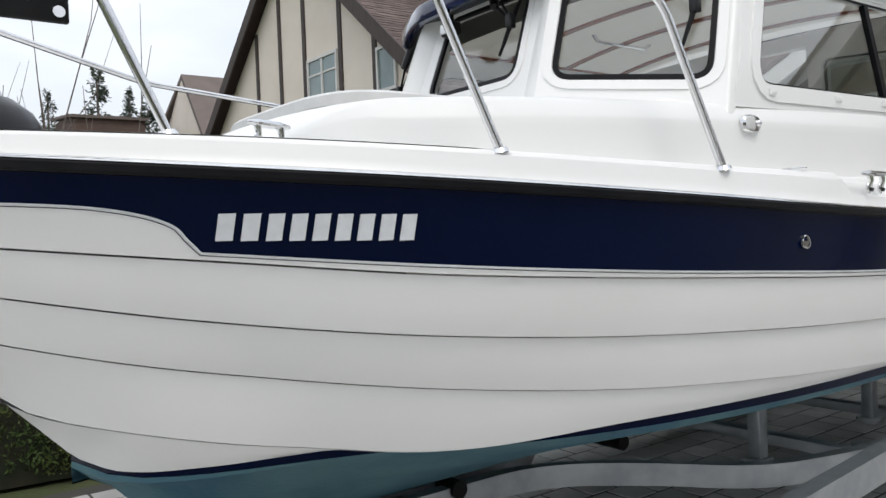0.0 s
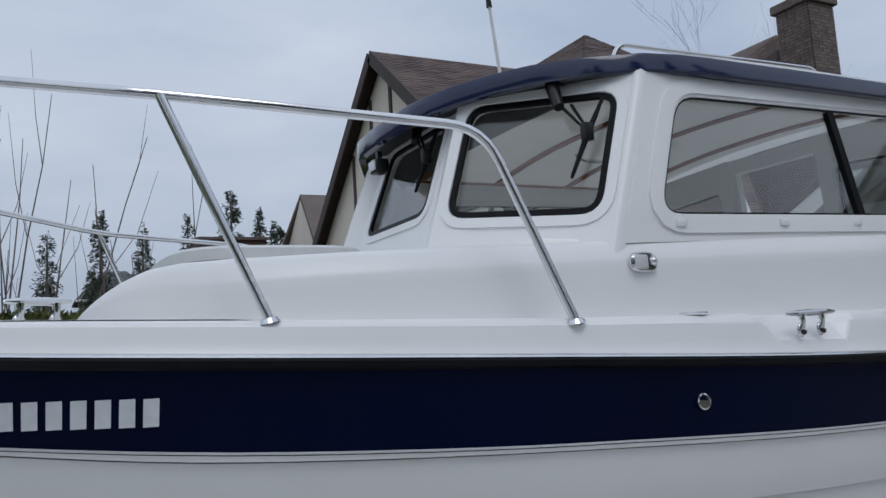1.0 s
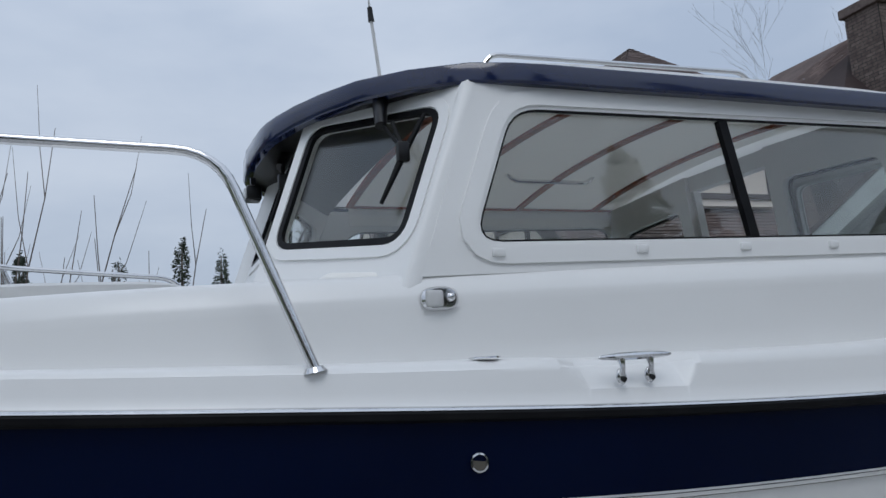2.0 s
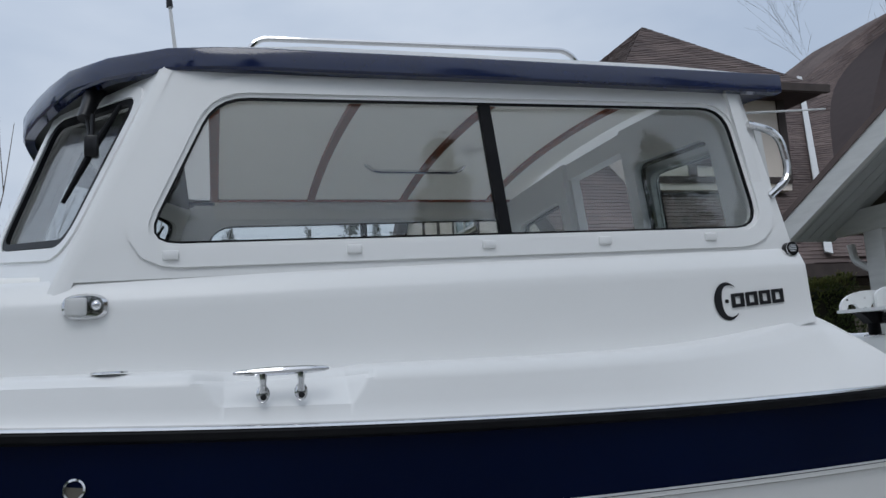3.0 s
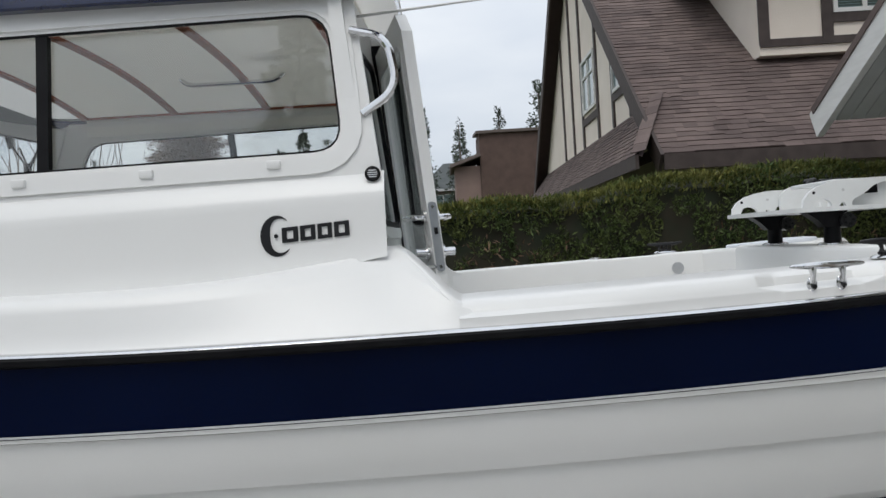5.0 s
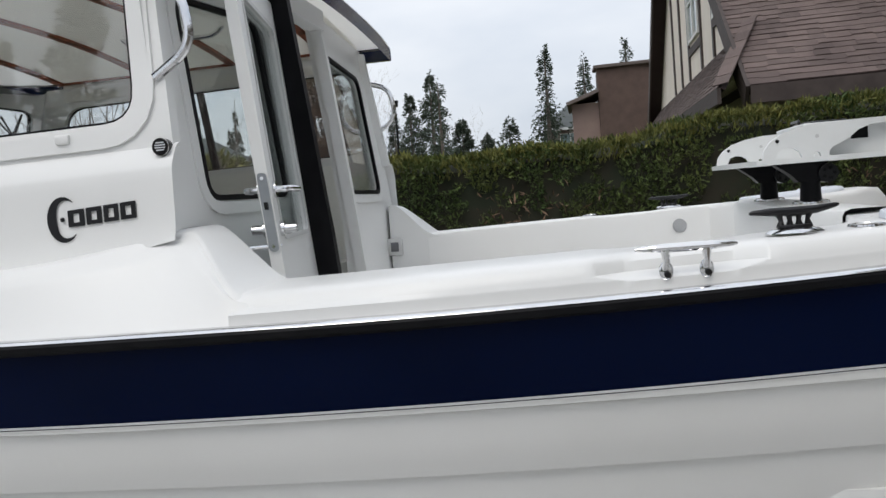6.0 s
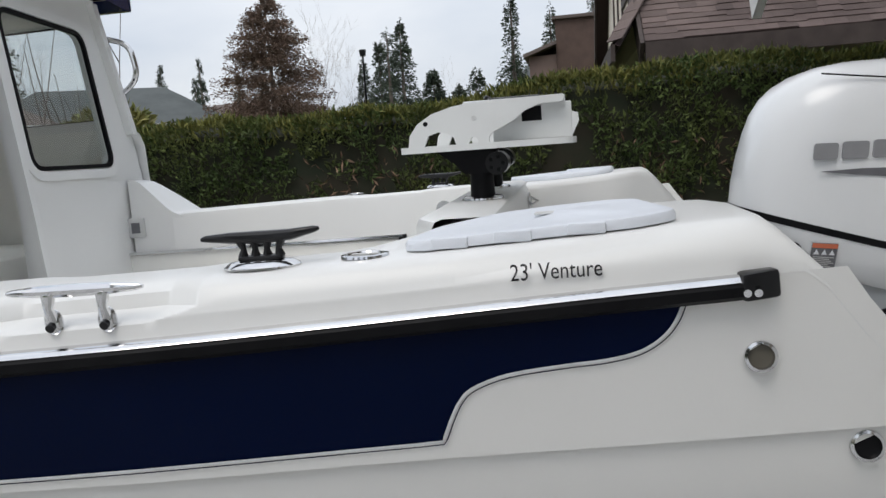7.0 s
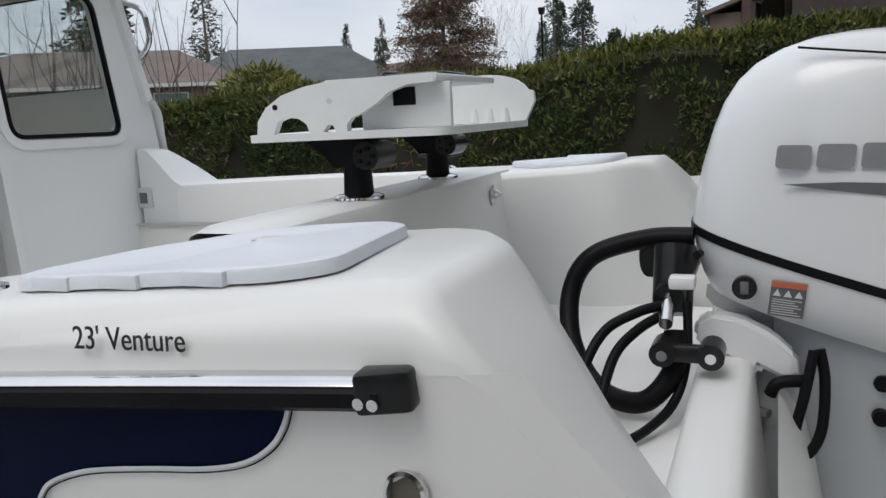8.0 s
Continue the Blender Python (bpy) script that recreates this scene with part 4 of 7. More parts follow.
def pop_up_cleat(x, y, z, yaw, label):
    c = thing("mooring_cleat", label, "cleat")
    bm = bmesh.new()
    rows = []
    for r, zz in ((0.060, 0.0), (0.060, 0.003), (0.050, 0.010), (0.030, 0.013)):
        rows.append([(r * math.cos(a) * 1.05, r * 0.62 * math.sin(a), zz) for a in stations(0, 2 * math.pi, 28)[:-1]])
    grid_faces(bm, rows, closed_v=True, cap=True)
    part("base_plate", fix(bm), STEEL, c, "polished stainless oval base")
    bm = bmesh.new()
    box(bm, -0.036, 0.036, -0.014, 0.014, 0.012, 0.020, 0.004)
    part("foot", bm, BLACKGLOSS, c)
    for dx in (-0.030, -0.010, 0.010, 0.030):
        bm = bmesh.new()
        tube(bm, [(dx, 0, 0.018), (dx * 0.95, 0, 0.030), (dx * 1.1, 0, 0.044)], [0.009, 0.005, 0.008], 8)
        part("column", bm, BLACKGLOSS, c)
    bm = bmesh.new()
    tube(bm, [(-0.096, 0, 0.050), (-0.088, 0, 0.051), (-0.05, 0, 0.050), (0, 0, 0.048), (0.05, 0, 0.050), (0.088, 0, 0.056), (0.096, 0, 0.057)], [0.003, 0.0055, 0.009, 0.011, 0.009, 0.0055, 0.003], 10)
    part("horn", bm, BLACKGLOSS, c)
    c.matrix_world = Matrix.Translation((x, y, z)) @ pose(0, 0, 0, 0, 0, yaw)


pop_up_cleat(5.885, -1.058, TOP_Z(5.885) + 0.002, 7, "black cleat on a polished stainless oval base")
pop_up_cleat(5.83, 1.06, TOP_Z(5.83) + 0.002, -7, "black cleat on the far gunwale")


def deck_disc(x, y, z, r=0.040, tilt=0, label="stainless deck filler cap set in the gunwale", category="deck filler"):
    d = thing("deck_filler", label, category)
    bm = bmesh.new()
    rows = [[(q * math.cos(a), q * math.sin(a), zz) for a in stations(0, 2 * math.pi, 30)[:-1]] for q, zz in ((r, 0), (r * 0.97, 0.004), (r * 0.8, 0.005), (r * 0.76, 0.002), (r * 0.6, 0.003), (0.004, 0.003))]
    grid_faces(bm, rows, closed_v=True, cap=True)
    part("cap", fix(bm), STEEL, d)
    bm = bmesh.new()
    box(bm, -r * 0.55, r * 0.55, -0.004, 0.004, 0.003, 0.0055, 0.001)
    part("key_slot", bm, LIGHTGREY, d)
    d.matrix_world = Matrix.Translation((x, y, z)) @ pose(0, 0, 0, tilt, 0, 0)


deck_disc(6.045, -1.02, TOP_Z(6.045) + 0.001)
deck_disc(2.46, -1.235, CREST_Z(2.46) + 0.006)
deck_disc(5.45, 1.09, TOP_Z(5.45) + 0.003)


def through_hull(x, z, r, dark, side_off=0.0):
    """Round drain fitting in the hull side."""
    d = thing("hull_drain", "round stainless drain fitting set in the hull side", "drain", group="drains in the hull")
    y = -(half(x, z) + 0.005 + side_off)
    bm = bmesh.new()
    rows = [[(q * math.cos(a), -dep, q * math.sin(a)) for a in stations(0, 2 * math.pi, 28)[:-1]] for q, dep in ((r, 0), (r * 0.97, 0.006), (r * 0.78, 0.007), (r * 0.72, 0.0), (r * 0.70, -0.006))]
    grid_faces(bm, rows, closed_v=True)
    part("flange", fix(bm), STEEL, d)
    bm = bmesh.new()
    cyl(bm, (0, 0.004, 0), (0, 0.001, 0), r * 0.72, 24)
    part("cap", bm, dark, d, "dull brown cap")
    d.matrix_world = Matrix.Translation((x, y, z)) @ pose(0, 0, 0, -6, 0, -2)


CAPBROWN = mat("dull brown cap", (0.10, 0.09, 0.07), 0.6, scale=20)
through_hull(2.40, 1.372, 0.023, CAPBROWN)
through_hull(6.647, 1.379, 0.0245, CAPBROWN, 0.0)
through_hull(6.815, 1.215, 0.026, BLACK, -0.02)


def nav_light():
    n = thing("navigation_light", "stainless navigation light with a clear lens on the cabin side", "light")
    x, z = 2.394, 1.768
    y = -TRUNK(x) + 0.006
    bm = bmesh.new()
    rows = [[(x + 0.052 * q * math.copysign(abs(math.cos(a))**0.75, math.cos(a)), y - d, z + 0.032 * q * math.copysign(abs(math.sin(a))**0.75, math.sin(a))) for a in stations(0, 2 * math.pi, 28)[:-1]] for q, d in ((1, 0), (0.97, 0.010), (0.82, 0.017), (0.4, 0.019))]
    grid_faces(bm, rows, closed_v=True, cap=True)
    part("housing", fix(bm), STEEL, n)
    bm = bmesh.new()
    box(bm, x - 0.042, x + 0.006, y - 0.024, y - 0.012, z - 0.022, z + 0.022, 0.008, 3)
    part("lens", bm, LIGHTGREY, n, "clear plastic lens")
    bm = bmesh.new()
    bmesh.ops.create_uvsphere(bm, u_segments=14, v_segments=8, radius=0.012, matrix=Matrix.Translation((x + 0.026, y - 0.019, z + 0.002)))
    part("knob", bm, STEEL, n)


nav_light()

# ---------------------------------------------------------------- bow rail
def bow_rail():
    r = thing("bow_rail", "polished stainless tubular bow rail round the foredeck", "railing")
    lift = {-1: 0.0, 1: 0.01}
    path = {}
    for s in (-1, 1):
        dz = lift[s]
        path[s] = bend([(2.04, s * 1.25, 1.606), (1.845, s * 1.185, 2.118 + dz), (1.066, s * 1.075, 2.170 + dz), (0.33, s * 0.735, 2.283 + dz), (-0.12, s * 0.36, 2.315 + dz * 0.5), (-0.26, 0, 2.32)], 0.10, 6)
        bm = bmesh.new()
        tube(bm, path[s], 0.0128, 12)
        part("top_rail", bm, STEEL, r)
        for foot, top in (((1.285, s * 1.125, 1.647), (1.066, s * 1.075, 2.170 + dz)), ((0.575, s * 0.79, 1.70), (0.33, s * 0.735, 2.283 + dz)), ((0.02, s * 0.42, 1.73), (-0.12, s * 0.36, 2.315 + dz * 0.5))):
            bm = bmesh.new()
            tube(bm, [foot, top], 0.0118, 12)
            st = part("stanchion", bm, STEEL, r)
            bm = bmesh.new()
            cyl(bm, (foot[0], foot[1], foot[2] - 0.006), (foot[0] - 0.002, foot[1], foot[2] + 0.005), 0.026, 16, 0.020)
            part("foot_plate", bm, STEEL, st)
        bm = bmesh.new()
        cyl(bm, (2.04, s * 1.25, 1.600), (2.038, s * 1.25, 1.612), 0.028, 16, 0.020)
        part("foot_plate", bm, STEEL, r)


bow_rail()


def bow_panel():
    """Dark panel with a pale plate hung on the bow rail."""
    p = thing("rail_panel", "dark panel with a pale plate hung on the bow rail", "panel")
    bm = bmesh.new()
    box(bm, -0.02, 0.395, -0.71, -0.70, 1.942, 2.235, 0.006)
    part("backing", bm, BLACKGLOSS, p)
    bm = bmesh.new()
    box(bm, 0.02, 0.39, -0.7145, -0.7105, 2.075, 2.23, 0.003)
    part("pale_plate", bm, LIGHTGREY, p, "pale grey plate")
    bm = bmesh.new()
    for i in range(6):
        box(bm, 0.255 + 0.011 * i, 0.262 + 0.011 * i, -0.714, -0.711, 1.985, 2.005)
    part("small_label", bm, LIGHTGREY, p, "small pale label with plain bars")
    bm = bmesh.new()
    cyl(bm, (0.372, -0.711, 1.965), (0.372, -0.722, 1.965), 0.013, 14)
    part("bolt", bm, STEEL, p)


bow_panel()


# ---------------------------------------------------------------- lettering on the boat
def side_bar(bm, x0, x1, z0, z1, lean=0.0, off=0.007):
    """A plain upright bar on the port topside."""
    p = [(x0, z0), (x1, z0), (x1 + lean, z1), (x0 + lean, z1)]
    vs = [bm.verts.new((x, -(half(x, z) + off), z)) for x, z in p]
    bm.faces.new(vs)
    ws = [bm.verts.new((x, -(half(x, z) + off - 0.003), z)) for x, z in p]
    for i in range(4):
        bm.faces.new((vs[i], ws[i], ws[(i + 1) % 4], vs[(i + 1) % 4]))


def registration():
    r = thing("registration_number", "row of plain pale bars on the navy band", "lettering")
    x = 0.642
    for i in range(9):
        w = 0.043 if i > 1 else 0.046
        bm = bmesh.new()
        z = Z_NAVY(x) + 0.048
        zc = 1.428 + (1.4445 - 1.428) * (1.06 - x) / 0.42 + 0.0265
        side_bar(bm, x, x + w * 0.72, zc - 0.024, zc + 0.037)
        part("bar", fix(bm), LETTER, r)
        x += w + 0.0035


registration()


def flat_text(name, body, size, m, material, label, category, width=None):
    cu = bpy.data.curves.new(name, "FONT")
    cu.body, cu.size, cu.extrude = body, size, 0.0006
    ob = new(name, cu)
    deps = bpy.context.evaluated_depsgraph_get()
    me = bpy.data.meshes.new_from_object(ob.evaluated_get(deps))
    bpy.data.objects.remove(ob)
    me.materials.clear()
    me.materials.append(material)
    xs = [v.co.x for v in me.vertices]
    k = (width / (max(xs) - min(xs))) if width else 1.0
    for v in me.vertices:
        v.co.x = (v.co.x - min(xs)) * k
    t = new(name, me)
    t.matrix_world = m
    return tagged(t, label, category)


flat_text("model_lettering", "23' Venture", 0.036, Matrix.Translation((6.284, -1.0905, 1.5185)) @ pose(0, 0, 0, 88, 0, 7.5), INK, "thin black lettering on the white quarter", "lettering", 0.136)


def logo():
    """Maker's mark as plain shapes: a crescent, a dot and four small blocks."""
    g = thing("maker_mark", "black crescent, dot and plain blocks on the white cabin side", "emblem")
    place = lambda u, v, d: (4.154 + u, -(1.1325 - 0.03 * v + d), 1.716 + v)
    bm = bmesh.new()
    rows = []
    for a in stations(radians(48), radians(318), 36):
        t = (a - radians(48)) / radians(270)
        w = 0.003 + 0.031 * math.sin(math.pi * t)**1.2
        ro = 0.057
        rows.append([place(0.002 + 0.80 * (ro - k) * math.cos(a), 1.0 * (ro - k * 0.7) * math.sin(a), 0.003) for k in (0, w)])
    grid_faces(bm, rows)
    part("crescent", fix(bm), INK, g)
    bm = bmesh.new()
    prism(bm, [(0.006 * math.cos(a), 0.006 * math.sin(a)) for a in stations(0, 2 * math.pi, 12)[:-1]], lambda u, v, d: place(u, v, 0.002 + d), 0.002)
    part("dot", bm, INK, g)
    x = 0.016
    for w in (0.045, 0.042, 0.040, 0.042):
        bm = bmesh.new()
        ring(bm, [(x, -0.020), (x + w, -0.020), (x + w, 0.022), (x, 0.022)], [(x + w * 0.3, -0.010), (x + w * 0.7, -0.010), (x + w * 0.7, 0.012), (x + w * 0.3, 0.012)], lambda u, v, d: place(u, v + 0.06 * (u - 0.02), 0.002 + d), 0.002)
        part("block", bm, INK, g)
        x += w + 0.006


logo()


def round_sticker():
    bm = bmesh.new()
    cyl(bm, (4.428, -1.1165, 1.874), (4.428, -1.092, 1.874), 0.021, 24)
    s = tagged(new("round_vent", finish("round_vent", bm, BLACKGLOSS)), "small round dark vent with pale slats in the cabin side", "vent")
    for i in range(4):
        bm = bmesh.new()
        w = 0.015 - 0.003 * abs(i - 1.5)
        box(bm, 4.428 - w, 4.428 + w, -1.1185, -1.1166, 1.865 + 0.006 * i, 1.8675 + 0.006 * i)
        part("slat", bm, LETTER, s)
    bm = bmesh.new()
    grid_faces(bm, [[(4.428 + q * math.cos(a), -1.1145 - d, 1.874 + q * math.sin(a)) for a in stations(0, 2 * math.pi, 24)[:-1]] for q, d in ((0.0225, 0), (0.022, 0.002), (0.019, 0.002), (0.0185, 0))], closed_v=True)
    part("rim", fix(bm), STEEL, s)


round_sticker()


def courtesy_light():
    c = thing("courtesy_light", "square white courtesy light on the inner coaming", "light")
    bm = bmesh.new()
    box(bm, 4.432, 4.512, 0.945, 0.962, 1.418, 1.505, 0.006)
    part("bezel", bm, LIGHTGREY, c)
    bm = bmesh.new()
    box(bm, 4.452, 4.492, 0.941, 0.950, 1.438, 1.485, 0.002)
    part("lens", bm, GREYLET, c, "grey lens")


courtesy_light()


# ---------------------------------------------------------------- cabin door, swung open against the bulkhead
def cabin_door():
    d = thing("cabin_door", "white cabin door with a large pane, swung open aft", "door")
    a, b = Vector((4.475, -0.29, 0)), Vector((4.60, -0.885, 0))
    u = (b - a).normalized()
    n = Vector((u.y, -u.x, 0))
    L = (b - a).length
    place = lambda s, z, w: a + u * s + n * (w - 0.017) + Vector((-0.10 * max(0, z - 1.1) * 1.0 * 0.0 - 0.085 * (z - 1.6), 0, z))
    op = round_poly([(0.07, 1.62), (L - 0.07, 1.62), (L - 0.07, 2.30), (0.07, 2.30)], 0.05, 5)
    bm = bmesh.new()
    outline_wall(bm, [(0, 1.05), (L, 1.05), (L, 2.33), (L - 0.07, 2.40), (0, 2.40)], op, place, 0.034)
    part("leaf", bm, GEL, d)
    bm = bmesh.new()
    pane(bm, op, place, 0.014, 0.005)
    part("pane", bm, CLEARGLASS, d, "clear glass pane").visible_shadow = False
    for w in (-0.004, 0.030):
        bm = bmesh.new()
        ring(bm, grow(op, 0.008), grow(op, -0.006), lambda s, z, q: place(s, z, w + q), 0.008)
        part("gasket", bm, LIGHTGREY, d)
    bm = bmesh.new()
    prism(bm, round_poly([(0.004, 1.585), (0.030, 1.585), (0.030, 1.80), (0.004, 1.80)], 0.012, 4), lambda p, z, q: place(L + 0.001 + q, z, p), 0.004)
    plate = part("latch_plate", bm, GALV, d, "grey latch face plate")
    for z in (1.60, 1.785):
        bm = bmesh.new()
        cyl(bm, place(L + 0.004, z, 0.017), place(L + 0.007, z, 0.017), 0.005, 8)
        part("screw", bm, STEEL, plate)
    bm = bmesh.new()
    prism(bm, [(0.012, 1.70), (0.022, 1.70), (0.022, 1.72), (0.012, 1.72)], lambda p, z, q: place(L + 0.004 + q, z, p), 0.010)
    part("bolt", bm, BLACKGLOSS, plate)
    for w, k in ((0.034, 1), (0.0, -1)):
        bm = bmesh.new()
        tube(bm, bend([place(L - 0.05, 1.755, w), place(L - 0.05, 1.755, w + 0.045 * k), place(L - 0.16, 1.755, w + 0.05 * k)], 0.02, 5), 0.009, 10)
        h = part("lever_handle", bm, STEEL, d, "polished lever handle")
        bm = bmesh.new()
        cyl(bm, place(L - 0.05, 1.755, w), place(L - 0.05, 1.755, w + 0.008 * k), 0.024, 18)
        part("rosette", bm, STEEL, h)
        bm = bmesh.new()
        cyl(bm, place(L - 0.05, 1.645, w), place(L - 0.05, 1.645, w + 0.012 * k), 0.022, 18)
        cyl(bm, place(L - 0.05, 1.645, w + 0.012 * k), place(L - 0.05, 1.645, w + 0.045 * k), 0.013, 14)
        part("lock_knob", bm, STEEL, d, "polished lock knob")
    bm = bmesh.new()
    p, q = place(L - 0.02, 1.60, 0.0), Vector((bulk_x(-0.98, 1.60), -0.99, 1.60))
    tube(bm, [p, q], 0.006, 8)
    st = part("door_stay", bm, STEEL, d, "stainless door stay")
    bm = bmesh.new()
    cyl(bm, q - Vector((0.005, 0, 0)), q + Vector((0.008, 0, 0)), 0.026, 18)
    part("stay_plate", bm, STEEL, st)
    for z in (1.35, 1.75, 2.2):
        bm = bmesh.new()
        cyl(bm, place(-0.008, z - 0.035, 0.03), place(-0.008, z + 0.035, 0.03), 0.008, 10)
        part("hinge", bm, STEEL, d)


cabin_door()


# ---------------------------------------------------------------- bait table on two posts
def bait_table():
    b = thing("bait_table", "white plastic bait table on two black ratchet posts", "bait table")
    bm = bmesh.new()
    prism(bm, round_poly([(5.965, -0.315), (6.385, -0.262), (6.40, -0.22), (6.39, 0.33), (6.36, 0.36), (5.93, 0.36), (5.925, 0.0)], 0.02, 3), lambda u, v, d: (u, v, 1.710 + d), 0.016)
    part("plate", bm, POLY, b)
    prof = [(0.0, 0), (0.004, 0.028), (0.024, 0.055), (0.06, 0.078), (0.11, 0.093), (0.17, 0.102), (0.385, 0.106), (0.385, 0.088), (0.33, 0.086), (0.29, 0.072), (0.265, 0.052), (0.235, 0.036), (0.21, 0.026), (0.20, 0.014), (0.20, 0.0), (0.175, 0.0), (0.17, 0.013), (0.158, 0.015), (0.148, 0.0), (0.118, 0.0), (0.112, 0.018), (0.095, 0.030), (0.072, 0.033), (0.05, 0.026), (0.038, 0.0)]
    for x0, y0, y1 in ((5.985, -0.308, -0.255), (5.95, 0.335, 0.335)):
        bm = bmesh.new()
        F = lambda u, v, d: (x0 + u, y0 + (y1 - y0) * u / 0.4 + d, 1.726 + v)
        prism(bm, prof, F, 0.018)
        f = part("side_fin", bm, POLY, b, "curved white side fin", smooth=30)
        for hu, hv, m in ((0.045, 0.055, BLACK), (0.165, 0.062, LIGHTGREY)):
            bm = bmesh.new()
            p = Vector(F(hu, hv, 0))
            cyl(bm, p - Vector((0, 0.001, 0)), p + Vector((0, 0.002, 0)), 0.006, 12)
            part("bolt_hole", bm, m, f)
    # raised centre box, its shaded opening a black block, top tray, rear hump and pegs
    bm = bmesh.new()
    box(bm, 6.19, 6.39, -0.225, -0.210, 1.726, 1.815, 0.003)
    part("front_board", bm, POLY, b)
    # Not cut out: the opening's shade is a black block on the board.
    bm = bmesh.new()
    box(bm, 6.265, 6.315, -0.2268, -0.222, 1.772, 1.808)
    part("opening", bm, BLACK, b, "black block for the shade in the opening")
    bm = bmesh.new()
    box(bm, 6.12, 6.375, -0.255, 0.10, 1.816, 1.831, 0.004)
    part("top_board", bm, POLY, b)
    bm = bmesh.new()
    prism(bm, [(6.16, 1.726)] + [(6.28 + 0.12 * math.cos(a), 1.79 + 0.058 * math.sin(a)) for a in stations(math.pi, 0.25, 12)] + [(6.412, 1.80), (6.415, 1.775), (6.39, 1.726)], lambda u, v, d: (u, 0.30 + d, v), 0.016)
    part("rear_hump", bm, POLY, b, "rounded rear board")
    for i in range(3):
        bm = bmesh.new()
        cyl(bm, (6.27 + 0.042 * i, 0.24, 1.726), (6.27 + 0.042 * i, 0.24, 1.760), 0.013, 12, 0.007)
        part("rod_peg", bm, POLY, b)
    bm = bmesh.new()
    box(bm, 6.17, 6.31, -0.06, 0.09, 1.831, 1.846, 0.006)
    t = part("cutting_pad", bm, BLACKGLOSS, b, "black pad lying on the top board")
    bm = bmesh.new()
    tube(bm, bend([(6.16, -0.05, 1.833), (6.16, -0.05, 1.850), (6.16, 0.05, 1.850), (6.16, 0.05, 1.833)], 0.01, 3), 0.005, 8)
    part("pad_handle", bm, BLACKGLOSS, t)
    for x, y in ((6.15, -0.205), (6.13, 0.33)):
        yy = y + (0.02 if y < 0 else -0.02)
        bm = bmesh.new()
        cyl(bm, (x, yy, 1.585), (x, yy, 1.652), 0.033, 22, 0.030)
        post = part("post", bm, BLACK, b, "black ratchet post")
        bm = bmesh.new()
        prism(bm, [(x - 0.040, 1.648), (x + 0.036, 1.648), (x + 0.040, 1.70), (x + 0.055, 1.712), (x - 0.115, 1.712), (x - 0.065, 1.675)], lambda u, v, d: (u, yy - 0.03 + d, v), 0.06)
        part("yoke", bm, BLACK, post)
        bm = bmesh.new()
        cyl(bm, (x + 0.045, yy - 0.045, 1.672), (x + 0.045, yy + 0.045, 1.672), 0.030, 18)
        part("ratchet", bm, BLACKGLOSS, post)
        for k in range(5):
            bm = bmesh.new()
            a = k * 1.2566
            cyl(bm, (x + 0.045 + 0.017 * math.cos(a), yy - 0.046, 1.672 + 0.017 * math.sin(a)), (x + 0.045 + 0.017 * math.cos(a), yy - 0.050, 1.672 + 0.017 * math.sin(a)), 0.0055, 8)
            part("lug", bm, BLACK, post)
        bm = bmesh.new()
        grid_faces(bm, [[(x + q * math.cos(a), yy + q * math.sin(a), z) for a in stations(0, 2 * math.pi, 26)[:-1]] for q, z in ((0.056, 1.579), (0.055, 1.584), (0.046, 1.588), (0.034, 1.589))], closed_v=True)
        part("flange", fix(bm), STEEL, post, "polished stainless flange")


bait_table()


